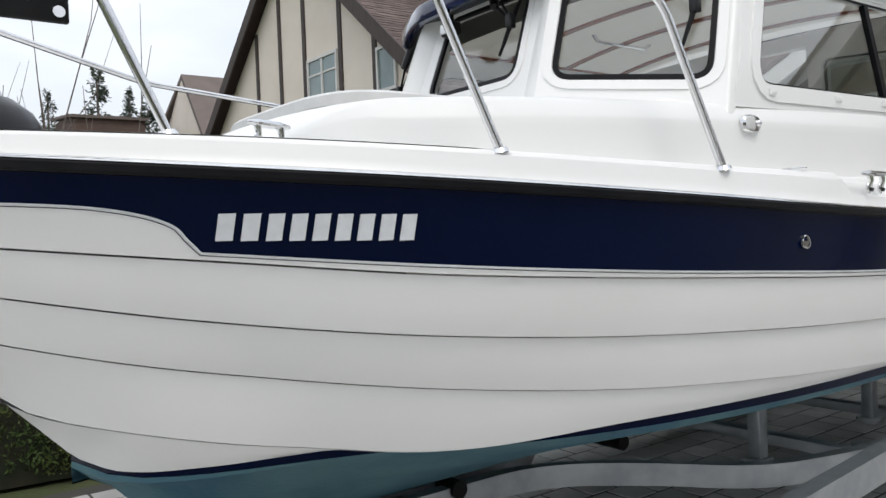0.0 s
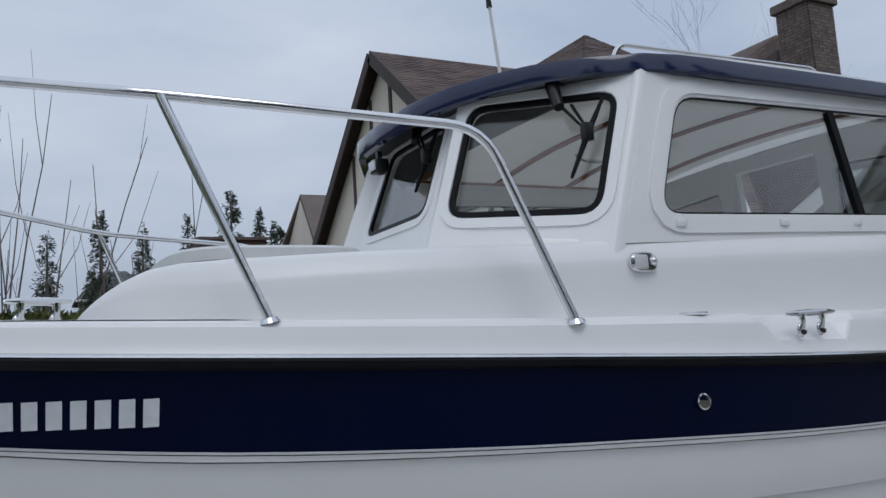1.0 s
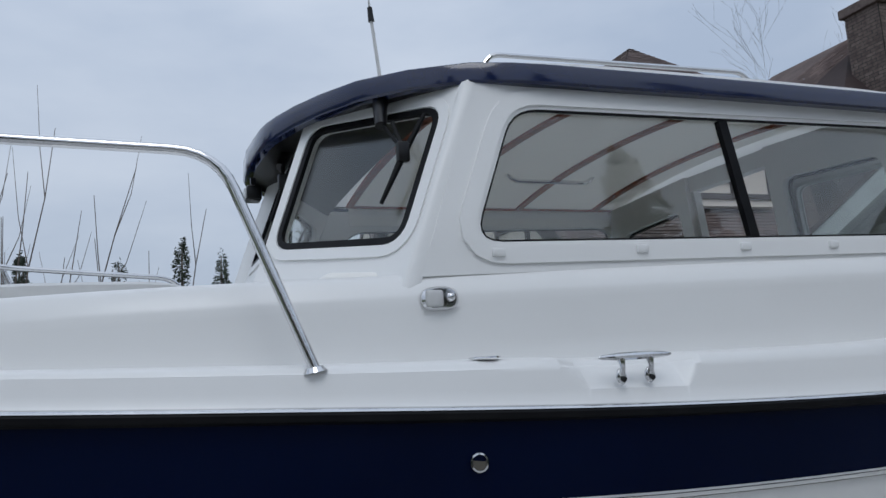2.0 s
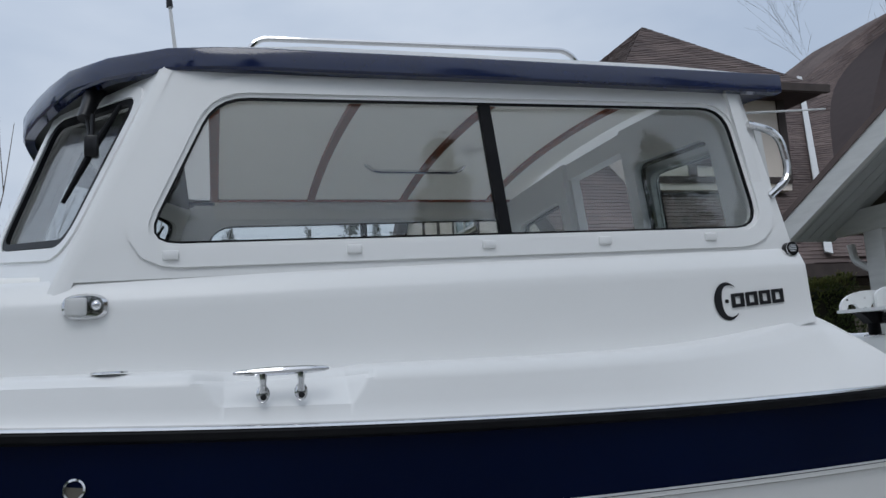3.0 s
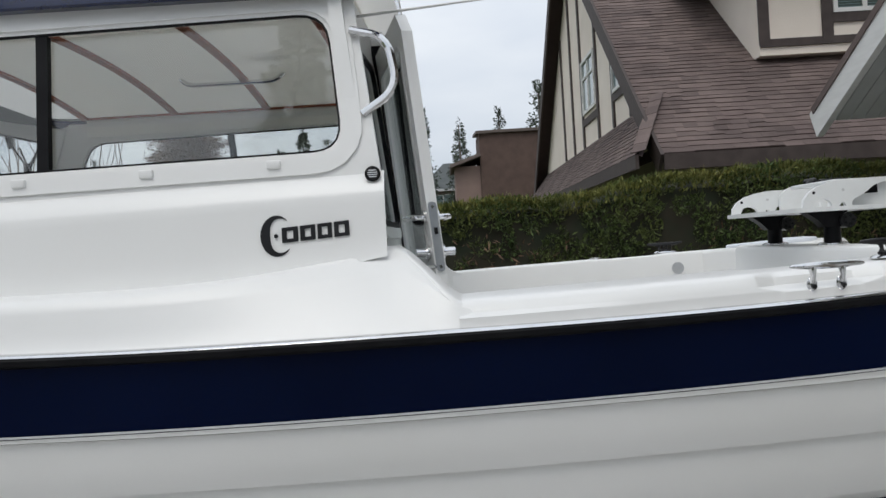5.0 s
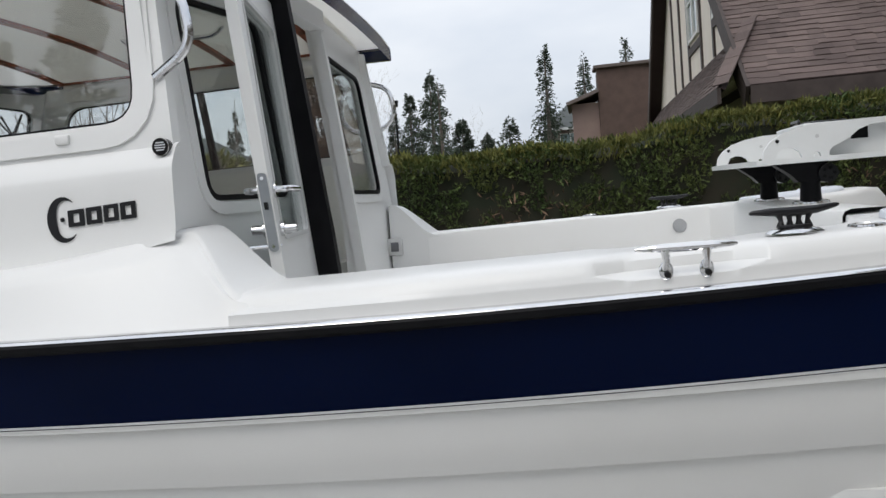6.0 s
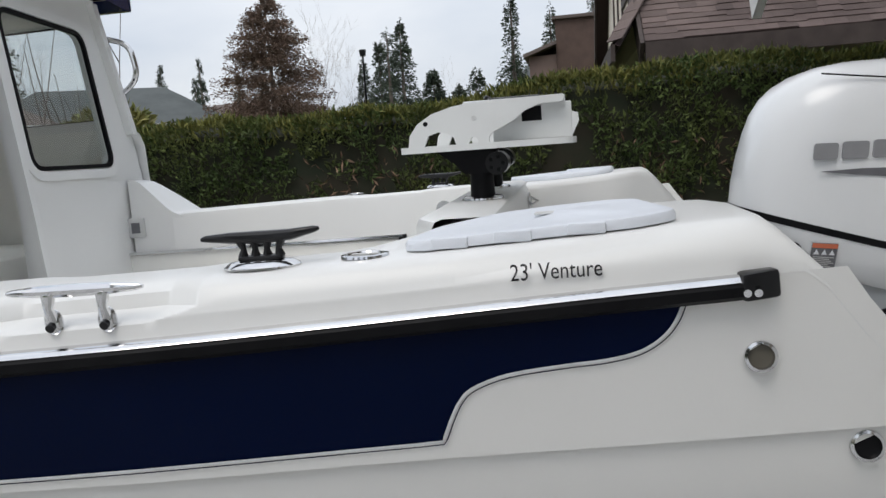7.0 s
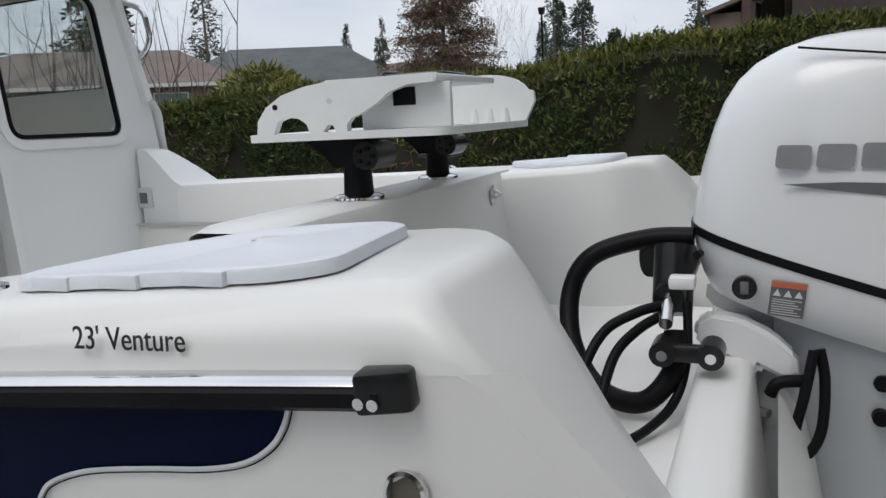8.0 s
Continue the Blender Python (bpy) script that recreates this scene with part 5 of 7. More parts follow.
# ---------------------------------------------------------------- outboard motor
def outboard():
    m = thing("outboard_motor", "white outboard motor with a grey lower casing on the transom", "outboard motor")
    CY = 0.085
    levels = [(1.375, 6.865, 7.40, 0.165), (1.40, 6.850, 7.46, 0.185), (1.44, 6.836, 7.52, 0.20), (1.487, 6.826, 7.55, 0.208), (1.502, 6.827, 7.555, 0.209), (1.56, 6.834, 7.56, 0.212), (1.63, 6.848, 7.56, 0.212), (1.70, 6.868, 7.55, 0.208), (1.75, 6.888, 7.53, 0.200), (1.79, 6.915, 7.50, 0.186), (1.82, 6.948, 7.46, 0.168), (1.845, 6.995, 7.40, 0.14), (1.862, 7.05, 7.34, 0.10), (1.87, 7.11, 7.28, 0.05)]

    def section(z, a, b, w, n=44, e=0.62):
        cx, rx = (a + b) / 2, (b - a) / 2
        row = []
        for k in range(n):
            t = 2 * math.pi * k / n
            x = cx + rx * math.copysign(abs(math.cos(t))**e, math.cos(t))
            y = CY + w * math.copysign(abs(math.sin(t))**e, math.sin(t))
            f = min(1, max(0, (1.80 - z) / 0.28))
            row.append((x, y, z - 0.30 * max(0, x - 6.83) * f + 0.02 * (1 - f) * 0))
        return row
    bm = bmesh.new()
    grid_faces(bm, [section(*l) for l in levels[4:]], closed_v=True)
    bm.faces.new([v for v in bm.verts][-44:])
    cowl = part("cowl", fix(bm), COWL, m, "glossy white cowl", smooth=50)
    bm = bmesh.new()
    grid_faces(bm, [section(*l) for l in levels[:4]], closed_v=True)
    part("lower_cowl", fix(bm), COWL, m, "glossy white lower cowl", smooth=50)
    bm = bmesh.new()
    grid_faces(bm, [section(1.484, 6.829, 7.548, 0.205), section(1.485, 6.8235, 7.553, 0.2105), section(1.503, 6.8235, 7.557, 0.2115), section(1.504, 6.829, 7.55, 0.206)], closed_v=True)
    part("seal_band", fix(bm), BLACK, m, "black rubber seal")
    # raised side moulding and the maker's name as plain blocks
    near = lambda x, z, d=0.0: (x, CY - 0.213 - d, z)
    x = 6.985
    for w in (0.058, 0.062, 0.058, 0.062):
        bm = bmesh.new()
        prism(bm, round_poly([(x, 1.622 - 0.02 * (x - 6.98)), (x + w, 1.620 - 0.02 * (x - 6.98)), (x + w + 0.004, 1.662), (x + 0.004, 1.664)], 0.008, 3), lambda u, v, d: near(u, v, d - 0.004), 0.006)
        part("name_block", bm, NAMEGREY, cowl, "plain grey block")
        x += w + 0.010
    bm = bmesh.new()
    prism(bm, [(7.0, 1.592), (7.08, 1.580), (7.25, 1.560), (7.25, 1.590), (7.1, 1.5945)], lambda u, v, d: near(u, v, d - 0.004), 0.005)
    part("side_slot", bm, GREYLET, cowl, "dark sweeping slot")
    bm = bmesh.new()
    tube(bm, [(7.02, CY - 0.168, 1.838), (7.1, CY - 0.176, 1.826), (7.2, CY - 0.182, 1.812), (7.35, CY - 0.186, 1.80)], 0.0022, 6)
    part("cowl_seam", bm, BLACK, cowl)
    # switch, warning sticker and plug on the lower cowl
    y = CY - 0.196
    bm = bmesh.new()
    cyl(bm, (6.936, y + 0.010, 1.392), (6.936, y - 0.006, 1.392), 0.023, 20)
    sw = part("switch", bm, BLACKGLOSS, m)
    bm = bmesh.new()
    box(bm, 6.928, 6.944, y - 0.010, y - 0.005, 1.38, 1.405, 0.002)
    part("rocker", bm, GREYLET, sw)
    bm = bmesh.new()
    sk = Matrix.Translation((7.012, y - 0.001, 1.372)) @ pose(0, 0, 0, 12, 6, 0)
    box(bm, -0.031, 0.031, -0.002, 0.002, -0.036, 0.036, 0.0, 2, sk)
    st = part("warning_sticker", bm, GREYLET, m, "grey warning sticker")
    ORANGE = mat("orange print", (0.62, 0.16, 0.08), 0.5, scale=30)
    bm = bmesh.new()
    box(bm, -0.031, 0.031, -0.0032, -0.002, 0.024, 0.036, 0.0, 2, sk)
    part("sticker_head", bm, ORANGE, st, "orange strip")
    for i in range(3):
        bm = bmesh.new()
        prism(bm, [(-0.026 + 0.019 * i, 0.006), (-0.012 + 0.019 * i, 0.006), (-0.019 + 0.019 * i, 0.020)], lambda u, v, d: sk @ Vector((u, -0.002 - d, v)), 0.0014)
        part("sign", bm, LETTER, st)
    for i in range(7):
        bm = bmesh.new()
        box(bm, -0.026, 0.026 - 0.006 * (i % 3), -0.0032, -0.002, -0.032 + 0.005 * i, -0.0305 + 0.005 * i, 0.0, 2, sk)
        part("print_line", bm, LIGHTGREY, st)
    bm = bmesh.new()
    cyl(bm, (6.852, y + 0.03, 1.452), (6.848, y + 0.008, 1.452), 0.008, 12)
    part("plug", bm, BLACK, m)
    # leg: grey casing under the cowl down to the anti-ventilation plate
    bm = bmesh.new()
    rows = []
    for z, a, b, w in ((1.32, 6.99, 7.42, 0.15), (1.20, 6.995, 7.40, 0.135), (1.05, 7.03, 7.36, 0.11), (0.9, 7.06, 7.33, 0.085), (0.62, 7.09, 7.32, 0.06), (0.44, 7.08, 7.34, 0.055), (0.40, 7.05, 7.42, 0.05)):
        cx, rx = (a + b) / 2, (b - a) / 2
        rows.append([(cx + rx * math.copysign(abs(math.cos(t))**0.8, math.cos(t)), CY + w * math.copysign(abs(math.sin(t))**0.8, math.sin(t)), z) for t in stations(0, 2 * math.pi, 28)[:-1]])
    grid_faces(bm, rows, closed_v=True, cap=True)
    leg = part("leg", fix(bm), COWLGREY, m, "pale grey leg casing")
    for dx, z in ((0.0, 1.20), (0.0, 1.13)):
        bm = bmesh.new()
        cyl(bm, (7.185, CY - 0.145, z), (7.185, CY - 0.125, z), 0.016, 16)
        part("drain_hole", bm, BLACK, leg)
    bm = bmesh.new()
    rows = [[(x, CY + y, z) for x, z in ((6.98, 0.47), (7.5, 0.475), (7.5, 0.465), (6.98, 0.46))] for y in (-0.12, 0.12)]
    grid_faces(bm, rows, closed_v=True, cap=True)
    part("ventilation_plate", fix(bm), COWLGREY, m)
    bm = bmesh.new()
    bmesh.ops.create_uvsphere(bm, u_segments=18, v_segments=10, radius=1, matrix=Matrix.Translation((7.2, CY, 0.30)) @ Matrix.Diagonal((0.25, 0.055, 0.055, 1)))
    part("gear_case", bm, COWLGREY, m)
    bm = bmesh.new()
    prism(bm, [(7.02, 0.30), (7.22, 0.27), (7.20, 0.08), (7.14, 0.09)], lambda u, v, d: (u, CY - 0.008 + d, v), 0.016)
    part("skeg", bm, COWLGREY, m)
    # clamp bracket, swivel arm and mounting plate
    bm = bmesh.new()
    arm = [(6.845, 1.318), (6.875, 1.337), (6.93, 1.330), (6.99, 1.300), (7.03, 1.262), (7.035, 1.22), (7.005, 1.215), (6.965, 1.235), (6.955, 1.205), (6.94, 1.19), (6.93, 1.225), (6.905, 1.25), (6.86, 1.268), (6.842, 1.29)]
    prism(bm, arm, lambda u, v, d: (u, CY - 0.20 + d, v), 0.05)
    bmesh.ops.bevel(bm, geom=list(bm.edges), offset=0.008, segments=2, affect="EDGES")
    br = part("clamp_bracket", bm, COWL, m, "white cast clamp bracket")
    bm = bmesh.new()
    prism(bm, [(a, b) for a, b in arm], lambda u, v, d: (u, CY + 0.15 + d, v), 0.05)
    part("clamp_bracket", bm, COWL, m, "white cast clamp bracket")
    bm = bmesh.new()
    box(bm, 6.955, 7.04, CY - 0.14, CY + 0.14, 0.72, 1.24, 0.012)
    part("mounting_plate", bm, COWLGREY, m)
    for z in (1.13, 0.86):
        bm = bmesh.new()
        cyl(bm, (6.955, CY - 0.15, z), (6.985, CY - 0.17, z), 0.010, 10)
        part("bolt", bm, STEEL, m)
    # steering ram with its link and the tilt tube
    bm = bmesh.new()
    cyl(bm, (6.80, -0.16, 1.375), (6.80, 0.30, 1.375), 0.030, 18)
    ram = part("steering_ram", bm, BLACKGLOSS, m, "black hydraulic steering ram")
    bm = bmesh.new()
    cyl(bm, (6.80, -0.155, 1.375), (6.803, -0.235, 1.345), 0.013, 12)
    part("ram_rod", bm, STEEL, ram)
    bm = bmesh.new()
    box(bm, 6.785, 6.90, -0.262, -0.232, 1.278, 1.312, 0.010)
    lk = part("steering_link", bm, BLACKGLOSS, m)
    for x in (6.80, 6.885):
        bm = bmesh.new()
        cyl(bm, (x, -0.268, 1.295), (x, -0.20, 1.295), 0.024, 16)
        part("pivot", bm, BLACKGLOSS, lk)
        bm = bmesh.new()
        cyl(bm, (x, -0.276, 1.295), (x, -0.267, 1.295), 0.010, 10)
        part("nut", bm, STEEL, lk)
    bm = bmesh.new()
    cyl(bm, (6.80, -0.10, 1.33), (6.80, -0.05, 1.46), 0.040, 18)
    part("grommet", bm, BLACKGLOSS, m)
    bm = bmesh.new()
    cyl(bm, (6.742, 0.02, 1.432), (6.80, 0.06, 1.42), 0.052, 22)
    part("rigging_boss", bm, BLACK, m)
    bm = bmesh.new()
    box(bm, 6.80, 6.85, -0.17, -0.13, 1.395, 1.42, 0.006)
    part("white_connector", bm, POLY, m)


outboard()


def hose(name, pts, r, label, mt=None):
    bm = bmesh.new()
    cps = [Vector(p) for p in pts]
    path = []
    for i in range(len(cps) - 1):
        p0, p1, p2, p3 = cps[max(0, i - 1)], cps[i], cps[i + 1], cps[min(len(cps) - 1, i + 2)]
        for k in range(8):
            t = k / 8
            path.append(0.5 * ((2 * p1) + (p2 - p0) * t + (2 * p0 - 5 * p1 + 4 * p2 - p3) * t * t + (3 * p1 - p0 - 3 * p2 + p3) * t**3))
    path.append(cps[-1])
    tube(bm, path, r, 12)
    return solo(name, bm, mt or BLACK, label, "hose")


hose("rigging_hose", [(6.835, -0.02, 1.475), (6.74, -0.02, 1.47), (6.63, -0.04, 1.435), (6.585, -0.06, 1.36), (6.60, -0.12, 1.26), (6.67, -0.20, 1.195), (6.76, -0.24, 1.19), (6.815, -0.22, 1.25), (6.815, -0.19, 1.32)], 0.021, "thick black corrugated rigging hose looped to the motor")
hose("steering_hose", [(6.79, -0.17, 1.365), (6.745, -0.20, 1.355), (6.69, -0.24, 1.325), (6.66, -0.30, 1.26), (6.655, -0.36, 1.165)], 0.010, "thin black steering hose")
hose("steering_hose", [(6.79, -0.17, 1.345), (6.75, -0.21, 1.325), (6.715, -0.27, 1.29), (6.70, -0.34, 1.22), (6.70, -0.38, 1.163)], 0.010, "thin black steering hose")
hose("wire_loom", [(6.835, -0.16, 1.37), (6.838, -0.20, 1.27), (6.82, -0.25, 1.20), (6.78, -0.33, 1.172), (6.72, -0.42, 1.160)], 0.009, "black cable loom running into the splash well")
hose("wire_loom", [(7.06, -0.13, 1.28), (7.045, -0.15, 1.20), (7.03, -0.16, 1.12), (7.05, -0.16, 1.085), (7.075, -0.15, 1.13), (7.08, -0.13, 1.22), (7.07, -0.12, 1.28)], 0.010, "black cable loop hanging from the motor")
hose("wire_loom", [(7.05, -0.13, 1.22), (7.0, -0.14, 1.215), (6.985, -0.14, 1.19)], 0.012, "short black cable end")


def stern_extras():
    d = thing("tow_eye", "polished oval eye on the splash well wall", "eye plate")
    bm = bmesh.new()
    bmesh.ops.create_uvsphere(bm, u_segments=16, v_segments=10, radius=1, matrix=Matrix.Translation((6.236, 0.46, 1.515)) @ Matrix.Diagonal((0.008, 0.015, 0.032, 1)))
    part("plate", bm, STEEL, d)
    bm = bmesh.new()
    tube(bm, [(6.238, 0.46, 1.53), (6.264, 0.46, 1.515), (6.238, 0.46, 1.50)], 0.005, 8)
    part("eye", bm, STEEL, d)
    r = thing("stern_hoop", "stainless stern hoop on the far quarter", "railing")
    bm = bmesh.new()
    tube(bm, bend([(6.58, 1.015, 1.52), (6.61, 1.02, 1.555), (6.72, 1.01, 1.50), (6.80, 0.99, 1.36), (6.79, 0.98, 1.32)], 0.04, 5), 0.0125, 10)
    part("hoop", bm, STEEL, r)
    # The round chrome cup on the far coaming
    c = thing("coaming_cup", "round chrome cup on the far cockpit coaming", "cup holder")
    bm = bmesh.new()
    cyl(bm, (5.86, 0.945, 1.47), (5.86, 0.93, 1.47), 0.032, 22)
    part("cup", bm, STEEL, c)


stern_extras()


# ---------------------------------------------------------------- roof fittings, wipers, visor lamp
def antenna():
    a = thing("antenna", "thin pale whip antenna with a black joint on the cabin roof", "antenna")
    bm = bmesh.new()
    cyl(bm, (2.59, -0.14, 2.54), (2.545, -0.14, 3.0), 0.0085, 10, 0.0065)
    part("mast", bm, LIGHTGREY, a)
    bm = bmesh.new()
    cyl(bm, (2.545, -0.14, 2.99), (2.541, -0.14, 3.05), 0.013, 12, 0.010)
    part("joint", bm, BLACKGLOSS, a)
    bm = bmesh.new()
    cyl(bm, (2.541, -0.14, 3.05), (2.47, -0.14, 3.9), 0.004, 8, 0.002)
    part("whip", bm, LIGHTGREY, a)


antenna()


def aft_rod():
    bm = bmesh.new()
    cyl(bm, (4.36, -0.9, 2.375), (4.83, -0.9, 2.412), 0.005, 8, 0.003)
    solo("flag_rod", bm, LIGHTGREY, "thin pale rod reaching aft from under the cabin roof", "rod")


aft_rod()


def roof_rails():
    for s in (-1, 1):
        r = thing("roof_handrail", "stainless handrail on the white cabin roof", "handrail", group="roof handrails")
        z = 2.686
        bm = bmesh.new()
        tube(bm, bend([(2.79, s * 0.6, z - 0.10), (2.83, s * 0.6, z + 0.0), (3.98, s * 0.6, z + 0.022), (4.04, s * 0.6, z - 0.08)], 0.05, 5), 0.010, 8)
        part("bar", bm, STEEL, r)


roof_rails()


def visor_lamp():
    v = thing("deck_lamp", "black deck lamp under the visor", "lamp")
    bm = bmesh.new()
    box(bm, 2.06, 2.12, 0.05, 0.13, 2.29, 2.35, 0.01)
    part("housing", bm, BLACKGLOSS, v)
    bm = bmesh.new()
    box(bm, 2.052, 2.062, 0.06, 0.12, 2.30, 2.34, 0.003)
    part("lens", bm, LETTER, v)
    bm = bmesh.new()
    box(bm, 2.08, 2.10, 0.08, 0.10, 2.345, 2.385)
    part("stem", bm, BLACKGLOSS, v)


visor_lamp()


def wiper(side, pane_corners, hub):
    w = thing("wiper", "black windscreen wiper with its motor housing under the visor", "wiper", group="windscreen wipers")
    P0 = pane_map(pane_corners, side)
    P = lambda u, v, o=0.03: P0(u, v, -o)
    bm = bmesh.new()
    tube(bm, [P(hub - 0.16, 1.20, 0.02), P(hub - 0.10, 1.02, 0.045), P(hub - 0.03, 0.84, 0.05)], [0.026, 0.024, 0.018], 12)
    part("motor_housing", bm, BLACKGLOSS, w)
    for du in (0.0, 0.07):
        bm = bmesh.new()
        tube(bm, [P(hub - 0.03 + du, 0.86, 0.045), P(hub + 0.10 + du * 0.4, 0.70, 0.035), P(hub + 0.16, 0.64, 0.03)], [0.006, 0.005, 0.004], 8)
        part("arm", bm, BLACK, w)
    bm = bmesh.new()
    tube(bm, [P(hub + 0.10, 0.26, 0.022), P(hub + 0.155, 0.62, 0.024), P(hub + 0.21, 0.93, 0.022)], [0.006, 0.011, 0.006], 8)
    part("blade", bm, BLACK, w)
    bm = bmesh.new()
    box(bm, -0.018, 0.018, -0.015, 0.015, -0.03, 0.03, 0.006, 2, Matrix.Translation(P(hub + 0.155, 0.63, 0.03)))
    part("blade_clip", bm, BLACKGLOSS, w)


wiper(-1, SIDE_PANE, 0.72)
wiper(1, SIDE_PANE, 0.72)
wiper(-1, CENTRE_PANE, 0.74)


# ---------------------------------------------------------------- cabin interior seen through the glass
def interior():
    for s in (-1, 1):
        bm = bmesh.new()
        box(bm, 2.45, 4.36, s * 1.055 - 0.006, s * 1.055 + 0.006, 0.96, 1.905)
        part("lining", bm, LINER, boat, "pale cabin lining")
        bm = bmesh.new()
        box(bm, 2.70, 4.30, s * 0.975 - 0.008, s * 0.975 + 0.008, 2.365, 2.465)
        part("lining", bm, LINER, boat, "pale cabin lining")
    bm = bmesh.new()
    box(bm, 2.3, 4.40, -0.95, 0.95, 0.92, 0.95)
    part("cabin_floor", bm, LINER, boat)
    dsh = thing("dashboard", "pale moulded dashboard under the windscreen", "dashboard")
    bm = bmesh.new()
    box(bm, 2.12, 2.52, -1.0, 1.0, 1.55, 1.86, 0.03, 3)
    part("console", bm, LINER, dsh)
    bm = bmesh.new()
    box(bm, 2.30, 2.44, 0.35, 0.75, 1.862, 1.98, 0.02)
    part("instrument_pod", bm, BLACKGLOSS, dsh)
    for y, c in ((-0.60, "seat with a navy cushion inside the cabin"), (0.62, "pale locker seat with a teak trim board in the cabin")):
        st = thing("cabin_seat", c, "seat", group="cabin seats")
        bm = bmesh.new()
        box(bm, 3.15, 4.25, y - 0.34, y + 0.34, 0.95, 1.42, 0.03, 2)
        part("base", bm, LINER, st)
        if y > 0:
            bm = bmesh.new()
            box(bm, 3.16, 4.24, y - 0.365, y - 0.342, 1.30, 1.41, 0.005)
            part("trim_board", bm, TEAK, st, "reddish teak trim board")
            continue
        bm = bmesh.new()
        box(bm, 3.17, 4.22, y - 0.33, y + 0.33, 1.42, 1.50, 0.03, 3)
        part("cushion", bm, CUSHION, st, "navy cushion")
        bm = bmesh.new()
        box(bm, 4.18, 4.26, y - 0.33, y + 0.33, 1.50, 1.72, 0.03, 3)
        part("backrest", bm, CUSHION, st, "navy backrest")
    bm = bmesh.new()
    box(bm, 3.1, 3.14, 0.30, 0.96, 1.42, 1.52, 0.006)
    solo("locker_trim", bm, TEAK, "reddish teak trim board on the cabin locker", "trim board")
    h = thing("ceiling_handle", "stainless grab handle with a lamp under the cabin headliner", "handle")
    bm = bmesh.new()
    tube(bm, bend([(3.37, 0.45, 2.575), (3.42, 0.45, 2.50), (3.86, 0.45, 2.50), (3.92, 0.45, 2.575)], 0.06, 6), 0.011, 10)
    part("bar", bm, STEEL, h)
    bm = bmesh.new()
    cyl(bm, (3.86, 0.20, 2.60), (3.86, 0.20, 2.56), 0.06, 20, 0.045)
    part("lamp", bm, LIGHTGREY, h, "round ceiling lamp")


interior()


# ---------------------------------------------------------------- boat trailer
def trailer():
    t = thing("boat_trailer", "galvanised steel boat trailer standing on the pavers", "trailer")
    for s in (-1, 1):
        bm = bmesh.new()
        pts = bend([(0.5, s * 0.03, 0.36), (2.35, s * 0.06, 0.36), (2.74, s * 0.36, 0.35), (3.04, s * 0.72, 0.345), (3.7, s * 0.90, 0.34), (6.8, s * 0.90, 0.34)], 0.3, 8)
        rows = []
        for i, p in enumerate(pts):
            rows.append([p + Vector(o) for o in ((0, -0.03, -0.05), (0, 0.03, -0.05), (0, 0.03, 0.05), (0, -0.03, 0.05))])
        grid_faces(bm, rows, closed_v=True, cap=True)
        part("frame_rail", fix(bm), GALV, t)
        bm = bmesh.new()
        rows = [[(x, s * 1.13 + a, z + b) for a, b in ((-0.035, -0.06), (0.035, -0.06), (0.035, 0.06), (-0.035, 0.06))] for x, z in ((2.3, 0.39), (2.57, 0.41), (3.29, 0.46), (4.0, 0.48), (6.6, 0.48))]
        grid_faces(bm, rows, closed_v=True, cap=True)
        fix(bm)
        part("side_bunk", bm, GALV, t, "galvanised side beam")
        for x in (3.7, 4.3, 5.8):
            bm = bmesh.new()
            box(bm, x - 0.03, x + 0.03, s * 0.80, s * 1.15, 0.33, 0.39, 0.006)
            box(bm, x - 0.03, x + 0.03, s * 1.10, s * 1.15, 0.33, 0.50, 0.006)
            part("bracket", bm, GALV, t)
        for x in (3.23, 4.3):
            bm = bmesh.new()
            box(bm, x - 0.035, x + 0.035, s * 0.60 - 0.03, s * 0.60 + 0.03, 0.34, 0.66, 0.006)
            up = part("bunk_upright", bm, GALV, t)
            bm = bmesh.new()
            box(bm, x - 0.05, x + 0.05, s * 0.60 - 0.045, s * 0.60 + 0.045, 0.34, 0.37, 0.004)
            part("clamp_plate", bm, GALV, up)
            bm = bmesh.new()
            cyl(bm, (x - 0.02, s * 0.56, 0.35), (x - 0.02, s * 0.54, 0.35), 0.012, 8)
            part("nut", bm, STEEL, up)
        bm = bmesh.new()
        box(bm, 3.0, 6.5, s * 0.60 - 0.05, s * 0.60 + 0.05, 0.655, 0.70, 0.01)
        part("bunk_board", bm, BLACK, t, "dark carpeted bunk board")
        bm = bmesh.new()
        grid_faces(bm, [[(4.9 + q * math.cos(a), s * 1.02 + d, 0.33 + q * math.sin(a)) for a in stations(0, 2 * math.pi, 28)[:-1]] for q, d in ((0.16, -0.09), (0.30, -0.09), (0.33, -0.06), (0.33, 0.06), (0.30, 0.09), (0.16, 0.09))], closed_v=True)
        wh = part("wheel", fix(bm), BLACK, t, "black tyre")
        bm = bmesh.new()
        cyl(bm, (4.9, s * 1.02 - 0.07, 0.33), (4.9, s * 1.02 + 0.07, 0.33), 0.165, 24)
        part("rim", bm, GALV, wh)
    for x in (3.6, 4.5, 5.6, 6.7):
        bm = bmesh.new()
        box(bm, x - 0.035, x + 0.035, -0.82, 0.82, 0.33, 0.385, 0.006)
        part("cross_member", bm, GALV, t)
    for x in (1.9, 2.9, 4.2, 5.6):
        bm = bmesh.new()
        cyl(bm, (x, -0.10, 0.40), (x, 0.10, 0.40), 0.038, 14)
        part("keel_roller", bm, BLACK, t, "black keel roller")
    bm = bmesh.new()
    box(bm, 0.45, 0.55, -0.05, 0.05, 0.0, 0.42, 0.01)
    part("jack_leg", bm, GALV, t)
    return t


